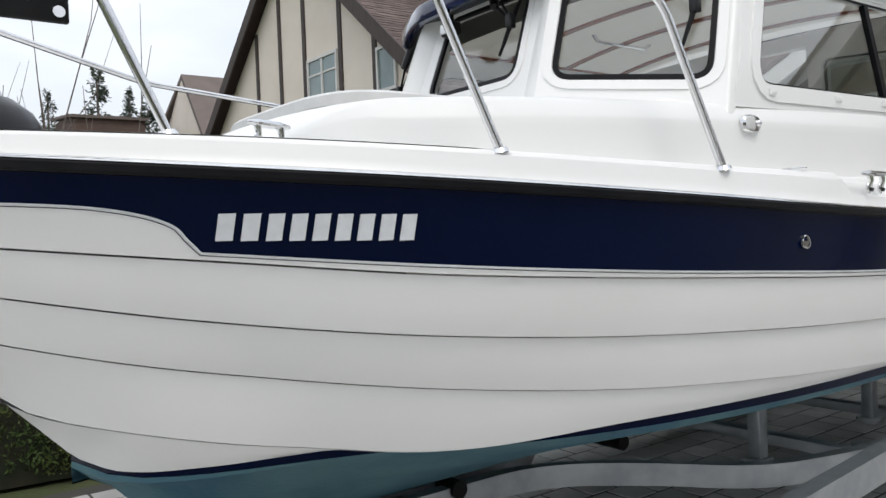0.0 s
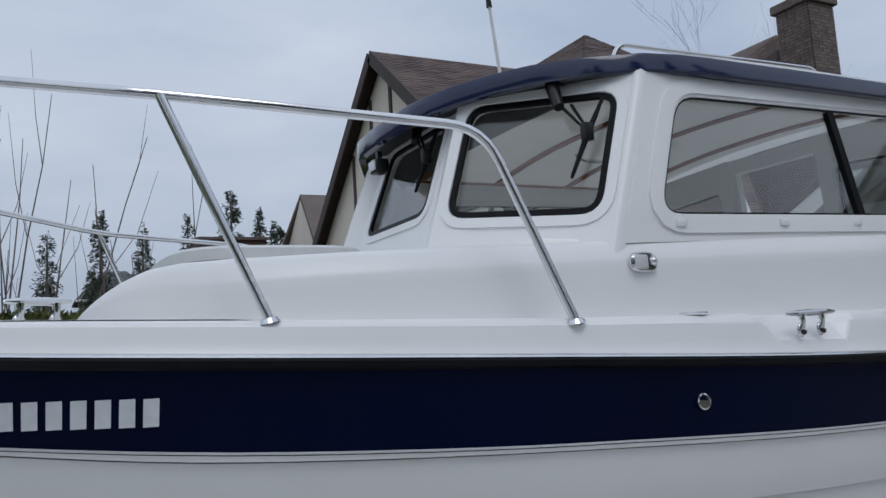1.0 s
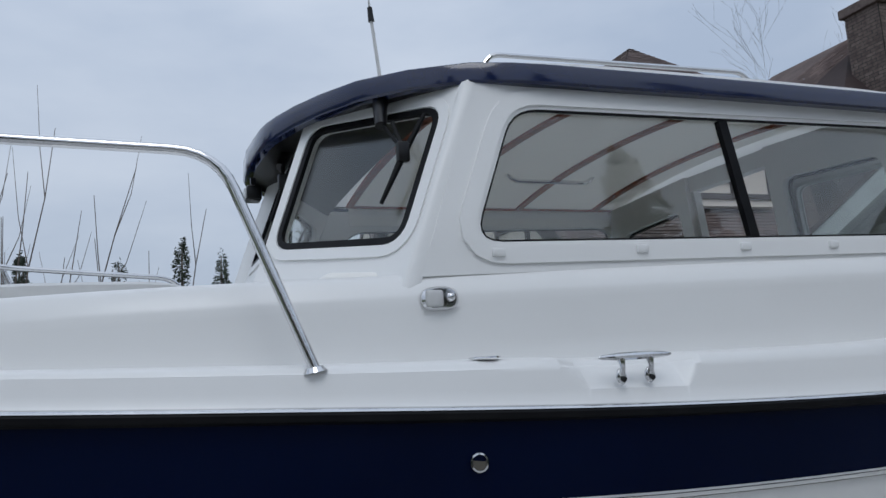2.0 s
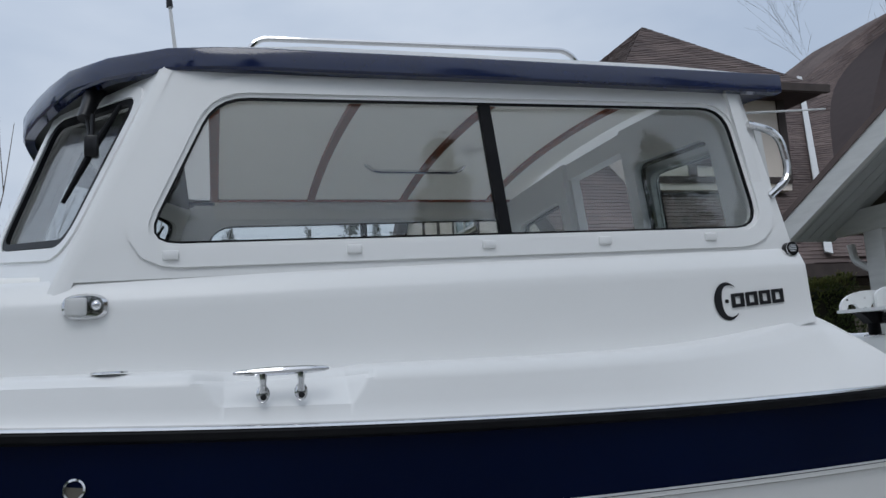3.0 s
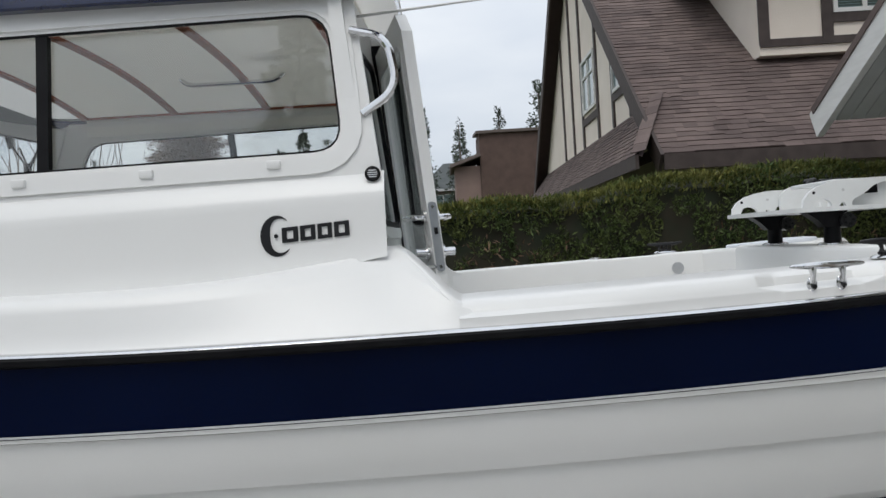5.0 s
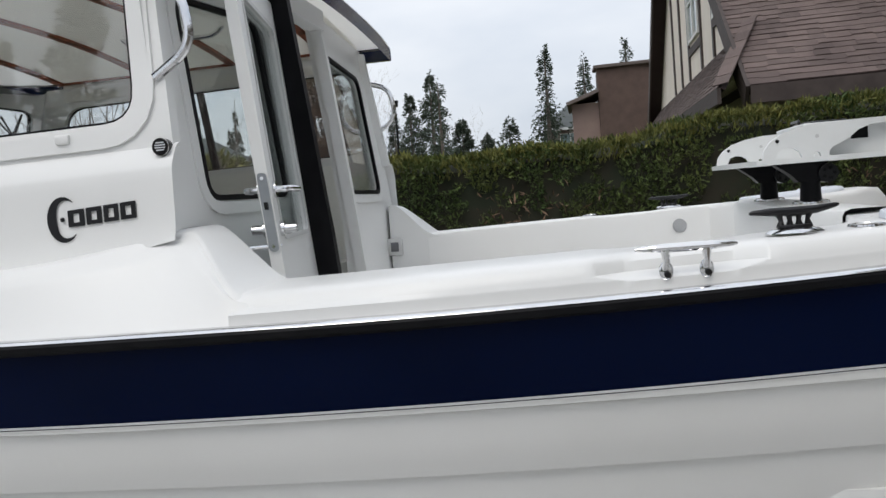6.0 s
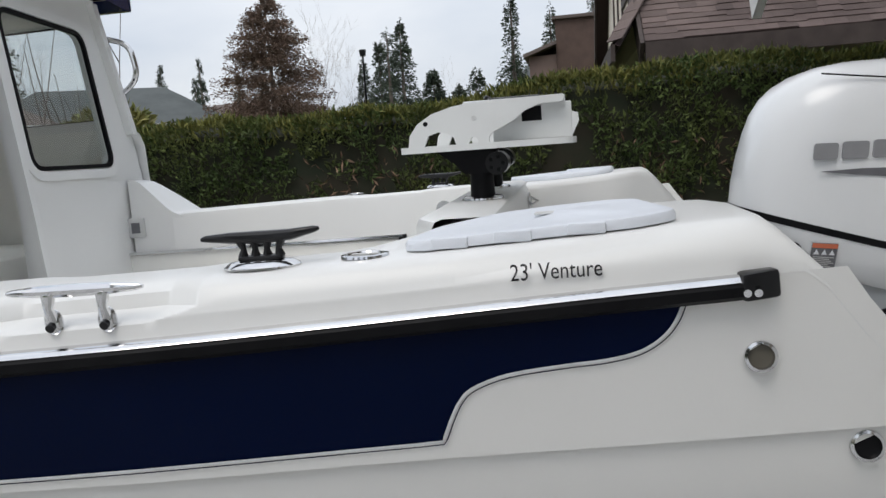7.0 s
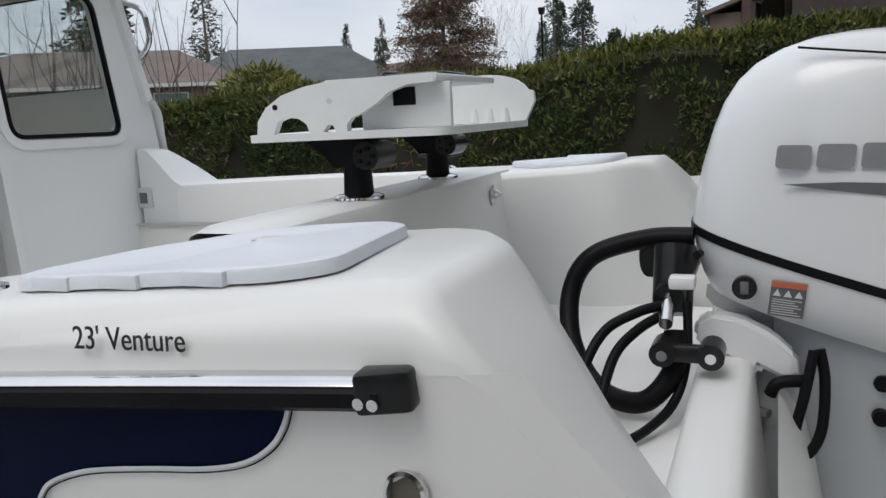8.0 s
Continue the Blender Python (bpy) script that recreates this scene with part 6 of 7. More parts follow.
trailer()
hose("brake_line", [(1.9, -0.42, 0.30), (2.15, -0.52, 0.272), (2.5, -0.66, 0.262), (2.9, -0.80, 0.262), (3.4, -0.86, 0.27)], 0.008, "black brake line under the trailer frame")


def windlass():
    w = thing("deck_cover", "black rounded cover with a pale band on the foredeck", "cover")
    bm = bmesh.new()
    rows = [[(0.12 + 0.31 * q * math.cos(a), -0.18 + 0.20 * q * math.sin(a), 1.735 + z) for a in stations(0, 2 * math.pi, 30)[:-1]] for q, z in ((1.0, 0.0), (0.98, 0.04), (0.90, 0.08), (0.75, 0.115), (0.5, 0.135), (0.2, 0.14))]
    grid_faces(bm, rows, closed_v=True, cap=True)
    part("shell", fix(bm), BLACKGLOSS, w)
    bm = bmesh.new()
    grid_faces(bm, [[(0.20 + dx, -0.18 + 0.205 * math.cos(a) * 0.97, 1.737 + 0.138 * math.sin(a)) for dx in (-0.012, 0.012)] for a in stations(0, math.pi, 16)])
    part("band", fix(bm), LIGHTGREY, w, "pale band")


windlass()


# ---------------------------------------------------------------- foliage helpers
def leaf_mesh(name, material, centres, dirs, length, width, curl=0.25):
    """Many small four-sided leaves in one mesh."""
    n = len(centres)
    d = dirs / np.linalg.norm(dirs, axis=1, keepdims=True)
    r = np.random.normal(size=(n, 3))
    s = np.cross(d, r)
    s /= np.linalg.norm(s, axis=1, keepdims=True) + 1e-9
    u = np.cross(s, d)
    L, W = length[:, None], width[:, None]
    p0, p2 = centres, centres + d * L + u * L * curl
    mid = centres + d * L * 0.5 + u * L * curl * 0.1
    pts = np.stack([p0, mid + s * W, p2, mid - s * W], axis=1).reshape(-1, 3)
    me = bpy.data.meshes.new(name)
    me.from_pydata(pts.tolist(), [], np.arange(4 * n).reshape(n, 4).tolist())
    me.materials.append(material)
    return me


def hedge():
    h = thing("hedge", "long clipped green cedar hedge with yellowish tips along the drive", "hedge")
    top = lambda x: 1.90 + 0.046 * (x - 2.4) * (1 if x > 2.4 else 0.2) + 0.035 * math.sin(x * 2.1) + 0.02 * math.sin(x * 5.3)
    # Solid core; its dark colour stands for the shade behind the leaves.
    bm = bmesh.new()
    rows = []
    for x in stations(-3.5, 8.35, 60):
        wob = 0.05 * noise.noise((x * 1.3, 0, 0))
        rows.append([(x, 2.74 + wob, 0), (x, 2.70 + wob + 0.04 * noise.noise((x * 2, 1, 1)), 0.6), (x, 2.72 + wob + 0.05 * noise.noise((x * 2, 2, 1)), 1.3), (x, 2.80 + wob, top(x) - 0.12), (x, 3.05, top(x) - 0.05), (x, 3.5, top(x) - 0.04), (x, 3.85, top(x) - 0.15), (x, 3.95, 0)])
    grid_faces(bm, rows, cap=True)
    part("core", fix(bm), HEDGESHADE, h, "twiggy inside, its shade put into the dark colour")
    rng = np.random.default_rng(5)
    n = 135000
    x = rng.uniform(-3.5, 8.38, n)
    z = rng.uniform(0.05, 2.2, n)
    t = np.array([top(a) for a in x])
    z = np.where(z > t, t - rng.uniform(0, 0.1, n), z)
    lump = np.array([noise.noise((a * 2.2, b * 2.6, 0.3)) for a, b in zip(x, z)])
    lump2 = np.array([noise.noise((a * 7, b * 7, 3.3)) for a, b in zip(x, z)])
    y = 2.70 - 0.10 * lump - 0.05 * lump2 + 0.10 * np.clip((z - t + 0.25) / 0.25, 0, 1)**2 + rng.uniform(-0.03, 0.08, n)
    # Gaps left in the leaves show the shade-coloured core.
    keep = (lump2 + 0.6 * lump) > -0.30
    x, y, z = x[keep], y[keep], z[keep]
    n = len(x)
    dirs = np.stack([rng.normal(0, 0.5, n), -np.abs(rng.normal(0.5, 0.35, n)), rng.normal(0.45, 0.5, n)], 1)
    ob = new("foliage", leaf_mesh("foliage", HEDGELEAF, np.stack([x, y, z], 1), dirs, rng.uniform(0.022, 0.055, n), rng.uniform(0.004, 0.010, n)))
    ob.parent = h
    tagged(ob, kind="stuff")
    n = 30000
    x = rng.uniform(-3.5, 8.38, n)
    y = 2.72 + rng.uniform(0, 1, n)**1.6 * 1.15
    z = np.array([top(a) for a in x]) - 0.05 + 0.06 * np.array([noise.noise((a * 4, b * 4, 0)) for a, b in zip(x, y)]) + rng.uniform(-0.12, 0.02, n) * (rng.uniform(0, 1, n) < 0.5)
    dirs = np.stack([rng.normal(0, 0.4, n), rng.normal(-0.25, 0.4, n), np.abs(rng.normal(0.9, 0.3, n))], 1)
    ob = new("tip_foliage", leaf_mesh("tip_foliage", HEDGETIP, np.stack([x, y, z], 1), dirs, rng.uniform(0.03, 0.085, n), rng.uniform(0.004, 0.010, n)))
    ob.parent = h
    tagged(ob, "yellow green new tips", kind="stuff")
    n = 4500
    x = rng.uniform(-3.5, 8.38, n)
    z = rng.uniform(0.1, 1.7, n)
    k = np.array([noise.noise((a * 1.1, b * 0.8, 9)) for a, b in zip(x, z)]) > 0.12
    x, z = x[k], z[k]
    n = len(x)
    dirs = np.stack([rng.normal(0, 0.5, n), rng.normal(-0.4, 0.3, n), rng.normal(0.2, 0.6, n)], 1)
    ob = new("withered_growth", leaf_mesh("withered_growth", BARKBROWN, np.stack([x, 2.66 + rng.uniform(-0.06, 0.06, n), z], 1), dirs, rng.uniform(0.04, 0.10, n), rng.uniform(0.004, 0.008, n)))
    ob.parent = h
    tagged(ob, "withered brown twigs", kind="stuff")


BARKBROWN = mat("withered brown", (0.13, 0.075, 0.045), 0.9, color2=(0.19, 0.12, 0.075), scale=6, per_piece=0.3)
hedge()


def conifer(x, y, base, height, radius, seed, material, label, sparse=0.8, n=9000, droop=0.35, full=0.8, branches=240):
    t = thing("conifer", label, "tree", group="far conifers")
    rng = np.random.default_rng(seed)
    bm = bmesh.new()
    tube(bm, [(0, 0, 0), (0, 0, height * 0.5), (0, 0, height * 0.98)], [height * 0.022, height * 0.013, height * 0.003], 7)
    tr = part("trunk", bm, BARK, t)
    m = branches
    bh = 0.10 + 0.90 * rng.uniform(0, 1, m)**1.15
    ba = rng.uniform(0, 2 * math.pi, m)
    bl = radius * ((1 - bh)**full * rng.uniform(0.55, 1.1, m) + 0.05)
    share = bl**0.9 + 0.3 * radius
    k = rng.choice(m, n, p=share / share.sum())
    f = rng.uniform(0.05, 1, n)**0.75
    ang = ba[k] + rng.normal(0, 0.20, n) * (1.2 - f * 0.6)
    rad = bl[k] * f
    z = height * bh[k] + rng.normal(0, 0.012, n) * height - droop * rad * (0.4 + 0.6 * f)
    c = np.stack([rad * np.cos(ang), rad * np.sin(ang), z], 1)
    d = np.stack([np.cos(ang) + rng.normal(0, 0.6, n), np.sin(ang) + rng.normal(0, 0.6, n), rng.normal(-0.2, 0.45, n)], 1)
    ob = new("crown", leaf_mesh("crown", material, c, d, rng.uniform(0.05, 0.13, n) * (radius + 0.6) * sparse, rng.uniform(0.012, 0.026, n) * (radius + 0.6) * sparse, -0.15))
    ob.parent = t
    t.matrix_world = Matrix.Translation((x, y, base))
    return t


conifer(-7.6, 66, -1, 13.5, 3.2, 1, CONIFER, "tall dark spruce in a far grove")
conifer(-9.6, 66, -1, 12.0, 3.0, 2, CONIFER, "dark spruce in a far grove")
conifer(-11.6, 68, -1, 10.8, 2.3, 3, CONIFER, "slim dark spruce in a far grove")
conifer(-5.6, 70, -1, 9.6, 3.6, 4, CONIFER, "broad dark conifer in a far grove")
conifer(-3.6, 72, -1, 8.2, 3.6, 5, CONIFER, "low dark conifer in a far grove")
conifer(0.2, 75, -1, 7.4, 3.0, 6, CONIFER, "low dark conifer by the far road")
conifer(2.0, 74, -1, 7.8, 2.4, 16, CONIFER, "low pointed conifer by the far road")
conifer(3.6, 42, -0.5, 10.1, 1.9, 7, CONIFER, "single slim dark spruce behind the hedge", n=5000)
conifer(-7.4, 34, -0.5, 9.6, 4.3, 8, COPPER, "broad reddish brown conifer behind the hedge", n=80000, droop=0.0, full=0.6, sparse=0.28, branches=420)
conifer(-41, 46, -1, 17, 6.5, 9, CONIFER, "big dark conifer behind the far houses", n=9000)
conifer(-46, 38, -1, 18, 6.0, 10, CONIFER, "big dark conifer behind the far houses", n=9000)
conifer(-34, 50, -1, 14, 4.0, 17, CONIFER, "dark conifer behind the far houses", n=3500)
for i, (cx, cy, ch, cr) in enumerate(((-27, 60, 11, 1.7), (-25, 62, 9.8, 1.6), (-23.5, 60, 11.2, 1.5), (-21.5, 63, 10, 1.8), (-18, 60, 9, 2.4))):
    conifer(cx, cy, -1, ch, cr, 20 + i, CONIFER, "dark spruce in a far row")
for i, (cx, cy, ch, cr) in enumerate(((10.3, 41.1, 10.9, 2.5), (11.8, 40.8, 10.0, 1.7), (8.0, 41.6, 9.7, 1.7), (5.7, 42, 9.1, 1.8), (13.4, 43, 9.6, 2.6), (3.4, 47, 7.4, 1.6), (0.9, 47, 6.6, 2.6))):
    conifer(cx, cy, -0.3, ch, cr, 30 + i, CONIFER, "dark conifer beyond the bow", n=5000)
conifer(0.95, 22.2, 0, 5.4, 0.55, 38, CONIFER, "slim dark cypress behind the hedge", n=5000, full=0.35)
for i, (cx, cy, ch, cr) in enumerate(((-6, -14, 12, 3.2), (1.0, -17, 14, 3.4), (8.5, -16, 13, 3.0), (16.0, -17, 14, 3.4), (20.5, -19, 13, 3.2), (-14, -20, 15, 4))):
    conifer(cx, cy, 0, ch, cr, 40 + i, CONIFER, "dark conifer across the street", n=9000)


def bare_tree(x, y, base, height, seed, label, spread=0.5, stems=1, depth=5, thin=1.0, material=None, name="bare_tree"):
    t = thing(name, label, "tree", group="bare trees")
    rng = random.Random(seed)
    bm = bmesh.new()
    twigs = bmesh.new()

    def grow_branch(p, d, length, r, k):
        q, pts, rs = p, [p], [r]
        for i in range(3):
            d = (d + Vector((rng.uniform(-1, 1), rng.uniform(-1, 1), rng.uniform(-0.2, 0.6))) * 0.14).normalized()
            q = q + d * length / 3
            pts.append(q)
            rs.append(max(0.0022 * thin, r * (1 - 0.22 * (i + 1))))
        tube(bm if k >= depth - 1 else twigs, pts, rs, 5 if k >= depth - 1 else 3, cap=False)
        if k == 0:
            return
        for c in range(rng.choice((2, 3, 3))):
            s = rng.randint(1, 3)
            nd = (d + Vector((rng.uniform(-1, 1), rng.uniform(-1, 1), rng.uniform(-0.3, 0.7))) * spread).normalized()
            grow_branch(pts[s], nd, length * rng.uniform(0.6, 0.85), rs[s] * 0.68, k - 1)
    for s in range(stems):
        a = rng.uniform(0, 6.28)
        o = 0.12 * (stems > 1)
        grow_branch(Vector((o * math.cos(a), o * math.sin(a), 0)), Vector((math.cos(a) * 0.22 * (stems > 1), math.sin(a) * 0.22 * (stems > 1), 1)).normalized(), height * 0.34, height * 0.011 * thin, depth)
    part("trunk", bm, BARK, t)
    part("twig_crown", twigs, BARK, t)
    t.matrix_world = Matrix.Translation((x, y, base))
    return t


bare_tree(-6.0, 37, -0.5, 9.5, 3, "bare grey tree behind the reddish conifer", 0.6)
bare_tree(-4.2, 40, -0.5, 8.5, 4, "bare grey tree behind the hedge", 0.65)
bare_tree(-3.0, 62, -0.5, 9, 5, "bare grey tree far behind the hedge", 0.6)
bare_tree(-12.5, 20, -0.3, 9.5, 6, "bare pale birch in front of the far houses", 0.5)
bare_tree(-9.5, 22, -0.3, 9.5, 7, "bare pale birch in front of the far houses", 0.5)
bare_tree(-15, 19, -0.3, 9.0, 8, "bare pale birch in front of the far houses", 0.55)
bare_tree(20.5, 13, 0, 12.5, 9, "bare tree behind the chimney", 0.7, depth=6)
bare_tree(16.5, 18, 0, 13.0, 19, "bare tree behind the house", 0.7, depth=6)


def whip_shrub(x, y, seed, n, tall, label):
    t = thing("bare_shrub", label, "shrub", group="bare shrubs")
    rng = random.Random(seed)
    for i in range(n):
        a = rng.uniform(0, 6.28)
        lean = rng.uniform(0.02, 0.5) * (1 if i > 3 else 0.15)
        h = tall * rng.uniform(0.6, 1.0) * (1 - 0.35 * lean)
        pts = [Vector((0.05 * math.cos(a), 0.05 * math.sin(a), 0.0))]
        d = Vector((math.cos(a) * lean, math.sin(a) * lean, 1)).normalized()
        for k in range(6):
            d = (d + Vector((rng.uniform(-0.07, 0.07), rng.uniform(-0.07, 0.07), 0.07))).normalized()
            pts.append(pts[-1] + d * h / 6)
        bm = bmesh.new()
        tube(bm, pts, [0.016, 0.014, 0.011, 0.009, 0.007, 0.005, 0.003], 5)
        st = part("stem", bm, BARK, t)
        for k in (3, 4, 5):
            if rng.random() < 0.7:
                b2 = bmesh.new()
                e = (d + Vector((rng.uniform(-0.8, 0.8), rng.uniform(-0.8, 0.8), 0.1))).normalized()
                tube(b2, [pts[k], pts[k] + e * h * 0.12, pts[k] + (e + Vector((0, 0, 0.4))) * h * 0.2], [0.006, 0.004, 0.002], 4)
                part("twig", b2, BARK, st)
    t.matrix_world = Matrix.Translation((x, y, 0))


whip_shrub(0.55, 4.6, 3, 14, 4.3, "leafless shrub of thin upright stems")
whip_shrub(1.55, 4.9, 4, 9, 3.6, "leafless shrub of thin leaning stems")
whip_shrub(-0.4, 4.9, 5, 10, 4.4, "leafless shrub of thin upright stems")


def laurel():
    t = thing("laurel_bush", "yellow green laurel bush behind the hedge", "bush")
    rng = np.random.default_rng(8)
    n = 2600
    v = rng.normal(size=(n, 3))
    v /= np.linalg.norm(v, axis=1, keepdims=True)
    c = v * rng.uniform(0.75, 1.0, (n, 1)) * np.array([0.85, 0.7, 0.75]) + np.array([0, 0, 2.1])
    ob = new("leaves", leaf_mesh("leaves", LAUREL, c, v + np.array([0, 0, -0.3]) + rng.normal(0, 0.4, (n, 3)), rng.uniform(0.12, 0.22, n), rng.uniform(0.025, 0.04, n)))
    ob.parent = t
    bm = bmesh.new()
    tube(bm, [(0, 0, 0), (0.1, 0, 1.2), (0, 0, 2.0)], [0.08, 0.06, 0.03], 7)
    part("stem", bm, BARK, t)
    t.matrix_world = Matrix.Translation((-0.74, 9.35, -0.15))


laurel()


# ---------------------------------------------------------------- houses
def roof_slab(parent, eave_a, eave_b, ridge_a, ridge_b, material, th=0.12, name="roof"):
    """A roof plane with thickness, between an eave line and a ridge line."""
    ea, eb, ra, rb = (Vector(p) for p in (eave_a, eave_b, ridge_a, ridge_b))
    n = (eb - ea).cross(ra - ea).normalized()
    if n.z < 0:
        n = -n
    bm = bmesh.new()
    vs = [bm.verts.new(p) for p in (ea, eb, rb, ra)]
    ws = [bm.verts.new(p - n * th) for p in (ea, eb, rb, ra)]
    bm.faces.new(vs)
    bm.faces.new(ws[::-1])
    for i in range(4):
        if (vs[i].co - vs[(i + 1) % 4].co).length > 1e-5:
            bm.faces.new((vs[i], ws[i], ws[(i + 1) % 4], vs[(i + 1) % 4]))
    fix(bm)
    return part(name, bm, material, parent, smooth=0)


def shingles(parent, eave_a, eave_b, ridge_a, ridge_b, material, row=0.145, wid=0.32, seed=1):
    """Courses of overlapping shingles on a roof plane, joined into one part."""
    ea, eb, ra, rb = (Vector(p) for p in (eave_a, eave_b, ridge_a, ridge_b))
    n = (eb - ea).cross(ra - ea).normalized()
    if n.z < 0:
        n = -n
    rng = random.Random(seed)
    up = ((ra + rb) / 2 - (ea + eb) / 2)
    count = max(2, int(((ra - ea).length + (rb - eb).length) / 2 / row))
    vs, fs = [], []
    for k in range(count):
        t0, t1 = k / count, min(1.0, (k + 1.15) / count)
        a0, b0, a1, b1 = ea.lerp(ra, t0), eb.lerp(rb, t0), ea.lerp(ra, t1), eb.lerp(rb, t1)
        L = (b0 - a0).length
        m = max(1, int(L / wid))
        s, off = 0.0, rng.uniform(0, 1)
        cuts = [0.0] + sorted(min(1, max(0, (i + off + rng.uniform(-0.2, 0.2)) / m)) for i in range(m)) + [1.0]
        for u, v in zip(cuts, cuts[1:]):
            if v - u < 1e-3:
                continue
            h = 0.013 + rng.uniform(0, 0.008)
            dn = -up.normalized() * rng.choice((0, 0, 0.02))
            p = [a0.lerp(b0, u) + n * h + dn, a0.lerp(b0, v) + n * h + dn, a1.lerp(b1, v) + n * 0.006, a1.lerp(b1, u) + n * 0.006]
            q = [p[0] - n * (h - 0.002), p[1] - n * (h - 0.002)]
            i = len(vs)
            vs += p + q
            fs += [(i, i + 1, i + 2, i + 3), (i + 4, i + 5, i + 1, i)]
    me = bpy.data.meshes.new("shingles")
    me.from_pydata([tuple(v) for v in vs], [], fs)
    me.materials.append(material)
    ob = new("shingles", me)
    ob.parent = parent
    tagged(ob, kind="stuff")
    return ob


def board(parent, name, a, b, w, th, out, material):
    """A straight board from a to b, w wide in the plane and th thick along out."""
    a, b, out = Vector(a), Vector(b), Vector(out).normalized()
    d = (b - a).normalized()
    s = d.cross(out).normalized() * w / 2
    bm = bmesh.new()
    lo, hi = [bm.verts.new(p) for p in (a - s, a + s, b + s, b - s)], [bm.verts.new(p + out * th) for p in (a - s, a + s, b + s, b - s)]
    bm.faces.new(lo)
    bm.faces.new(hi[::-1])
    for i in range(4):
        bm.faces.new((lo[i], hi[i], hi[(i + 1) % 4], lo[(i + 1) % 4]))
    return part(name, fix(bm), material, parent, smooth=0)


def house_window(parent, origin, uvec, out, w, h, panes=2, rows=1, frame=0.055, blind=False):
    """A window on a wall: frame, sashes, panes; origin is its lower corner."""
    o, u, n, z = Vector(origin), Vector(uvec).normalized(), Vector(out).normalized(), Vector((0, 0, 1))
    P = lambda a, b, d: o + u * a + z * b + n * d
    bm = bmesh.new()
    ring(bm, [(0, 0), (w, 0), (w, h), (0, h)], [(frame, frame), (w - frame, frame), (w - frame, h - frame), (frame, h - frame)], P, 0.045)
    win = part("window", bm, WHITEPAINT, parent, "white framed window", smooth=0)
    bm = bmesh.new()
    prism(bm, [(frame, frame), (w - frame, frame), (w - frame, h - frame), (frame, h - frame)], lambda a, b, d: P(a, b, 0.008 + d), 0.006)
    part("pane", bm, WINGLASS, win, "greenish glass", smooth=0)
    for i in range(1, panes):
        bm = bmesh.new()
        x = w * i / panes
        prism(bm, [(x - 0.03, frame), (x + 0.03, frame), (x + 0.03, h - frame), (x - 0.03, h - frame)], lambda a, b, d: P(a, b, 0.010 + d), 0.03)
        part("sash_bar", bm, WHITEPAINT, win, smooth=0)
    for i in range(1, rows):
        bm = bmesh.new()
        y = h * (0.66 if rows == 2 else i / rows)
        prism(bm, [(frame, y - 0.018), (w - frame, y - 0.018), (w - frame, y + 0.018), (frame, y + 0.018)], lambda a, b, d: P(a, b, 0.010 + d), 0.025)
        part("sash_bar", bm, WHITEPAINT, win, smooth=0)
    if blind:
        for i in range(9):
            bm = bmesh.new()
            y = frame + 0.02 + i * (h * 0.42 / 9)
            prism(bm, [(frame, y), (w - frame, y), (w - frame, y + 0.026), (frame, y + 0.026)], lambda a, b, d: P(a, b, 0.0145 + d), 0.003)
            part("blind_slat", bm, BLINDGREEN, win, smooth=0)
    return win


BLINDGREEN = mat("dark green blind", (0.035, 0.06, 0.05), 0.5, scale=12)


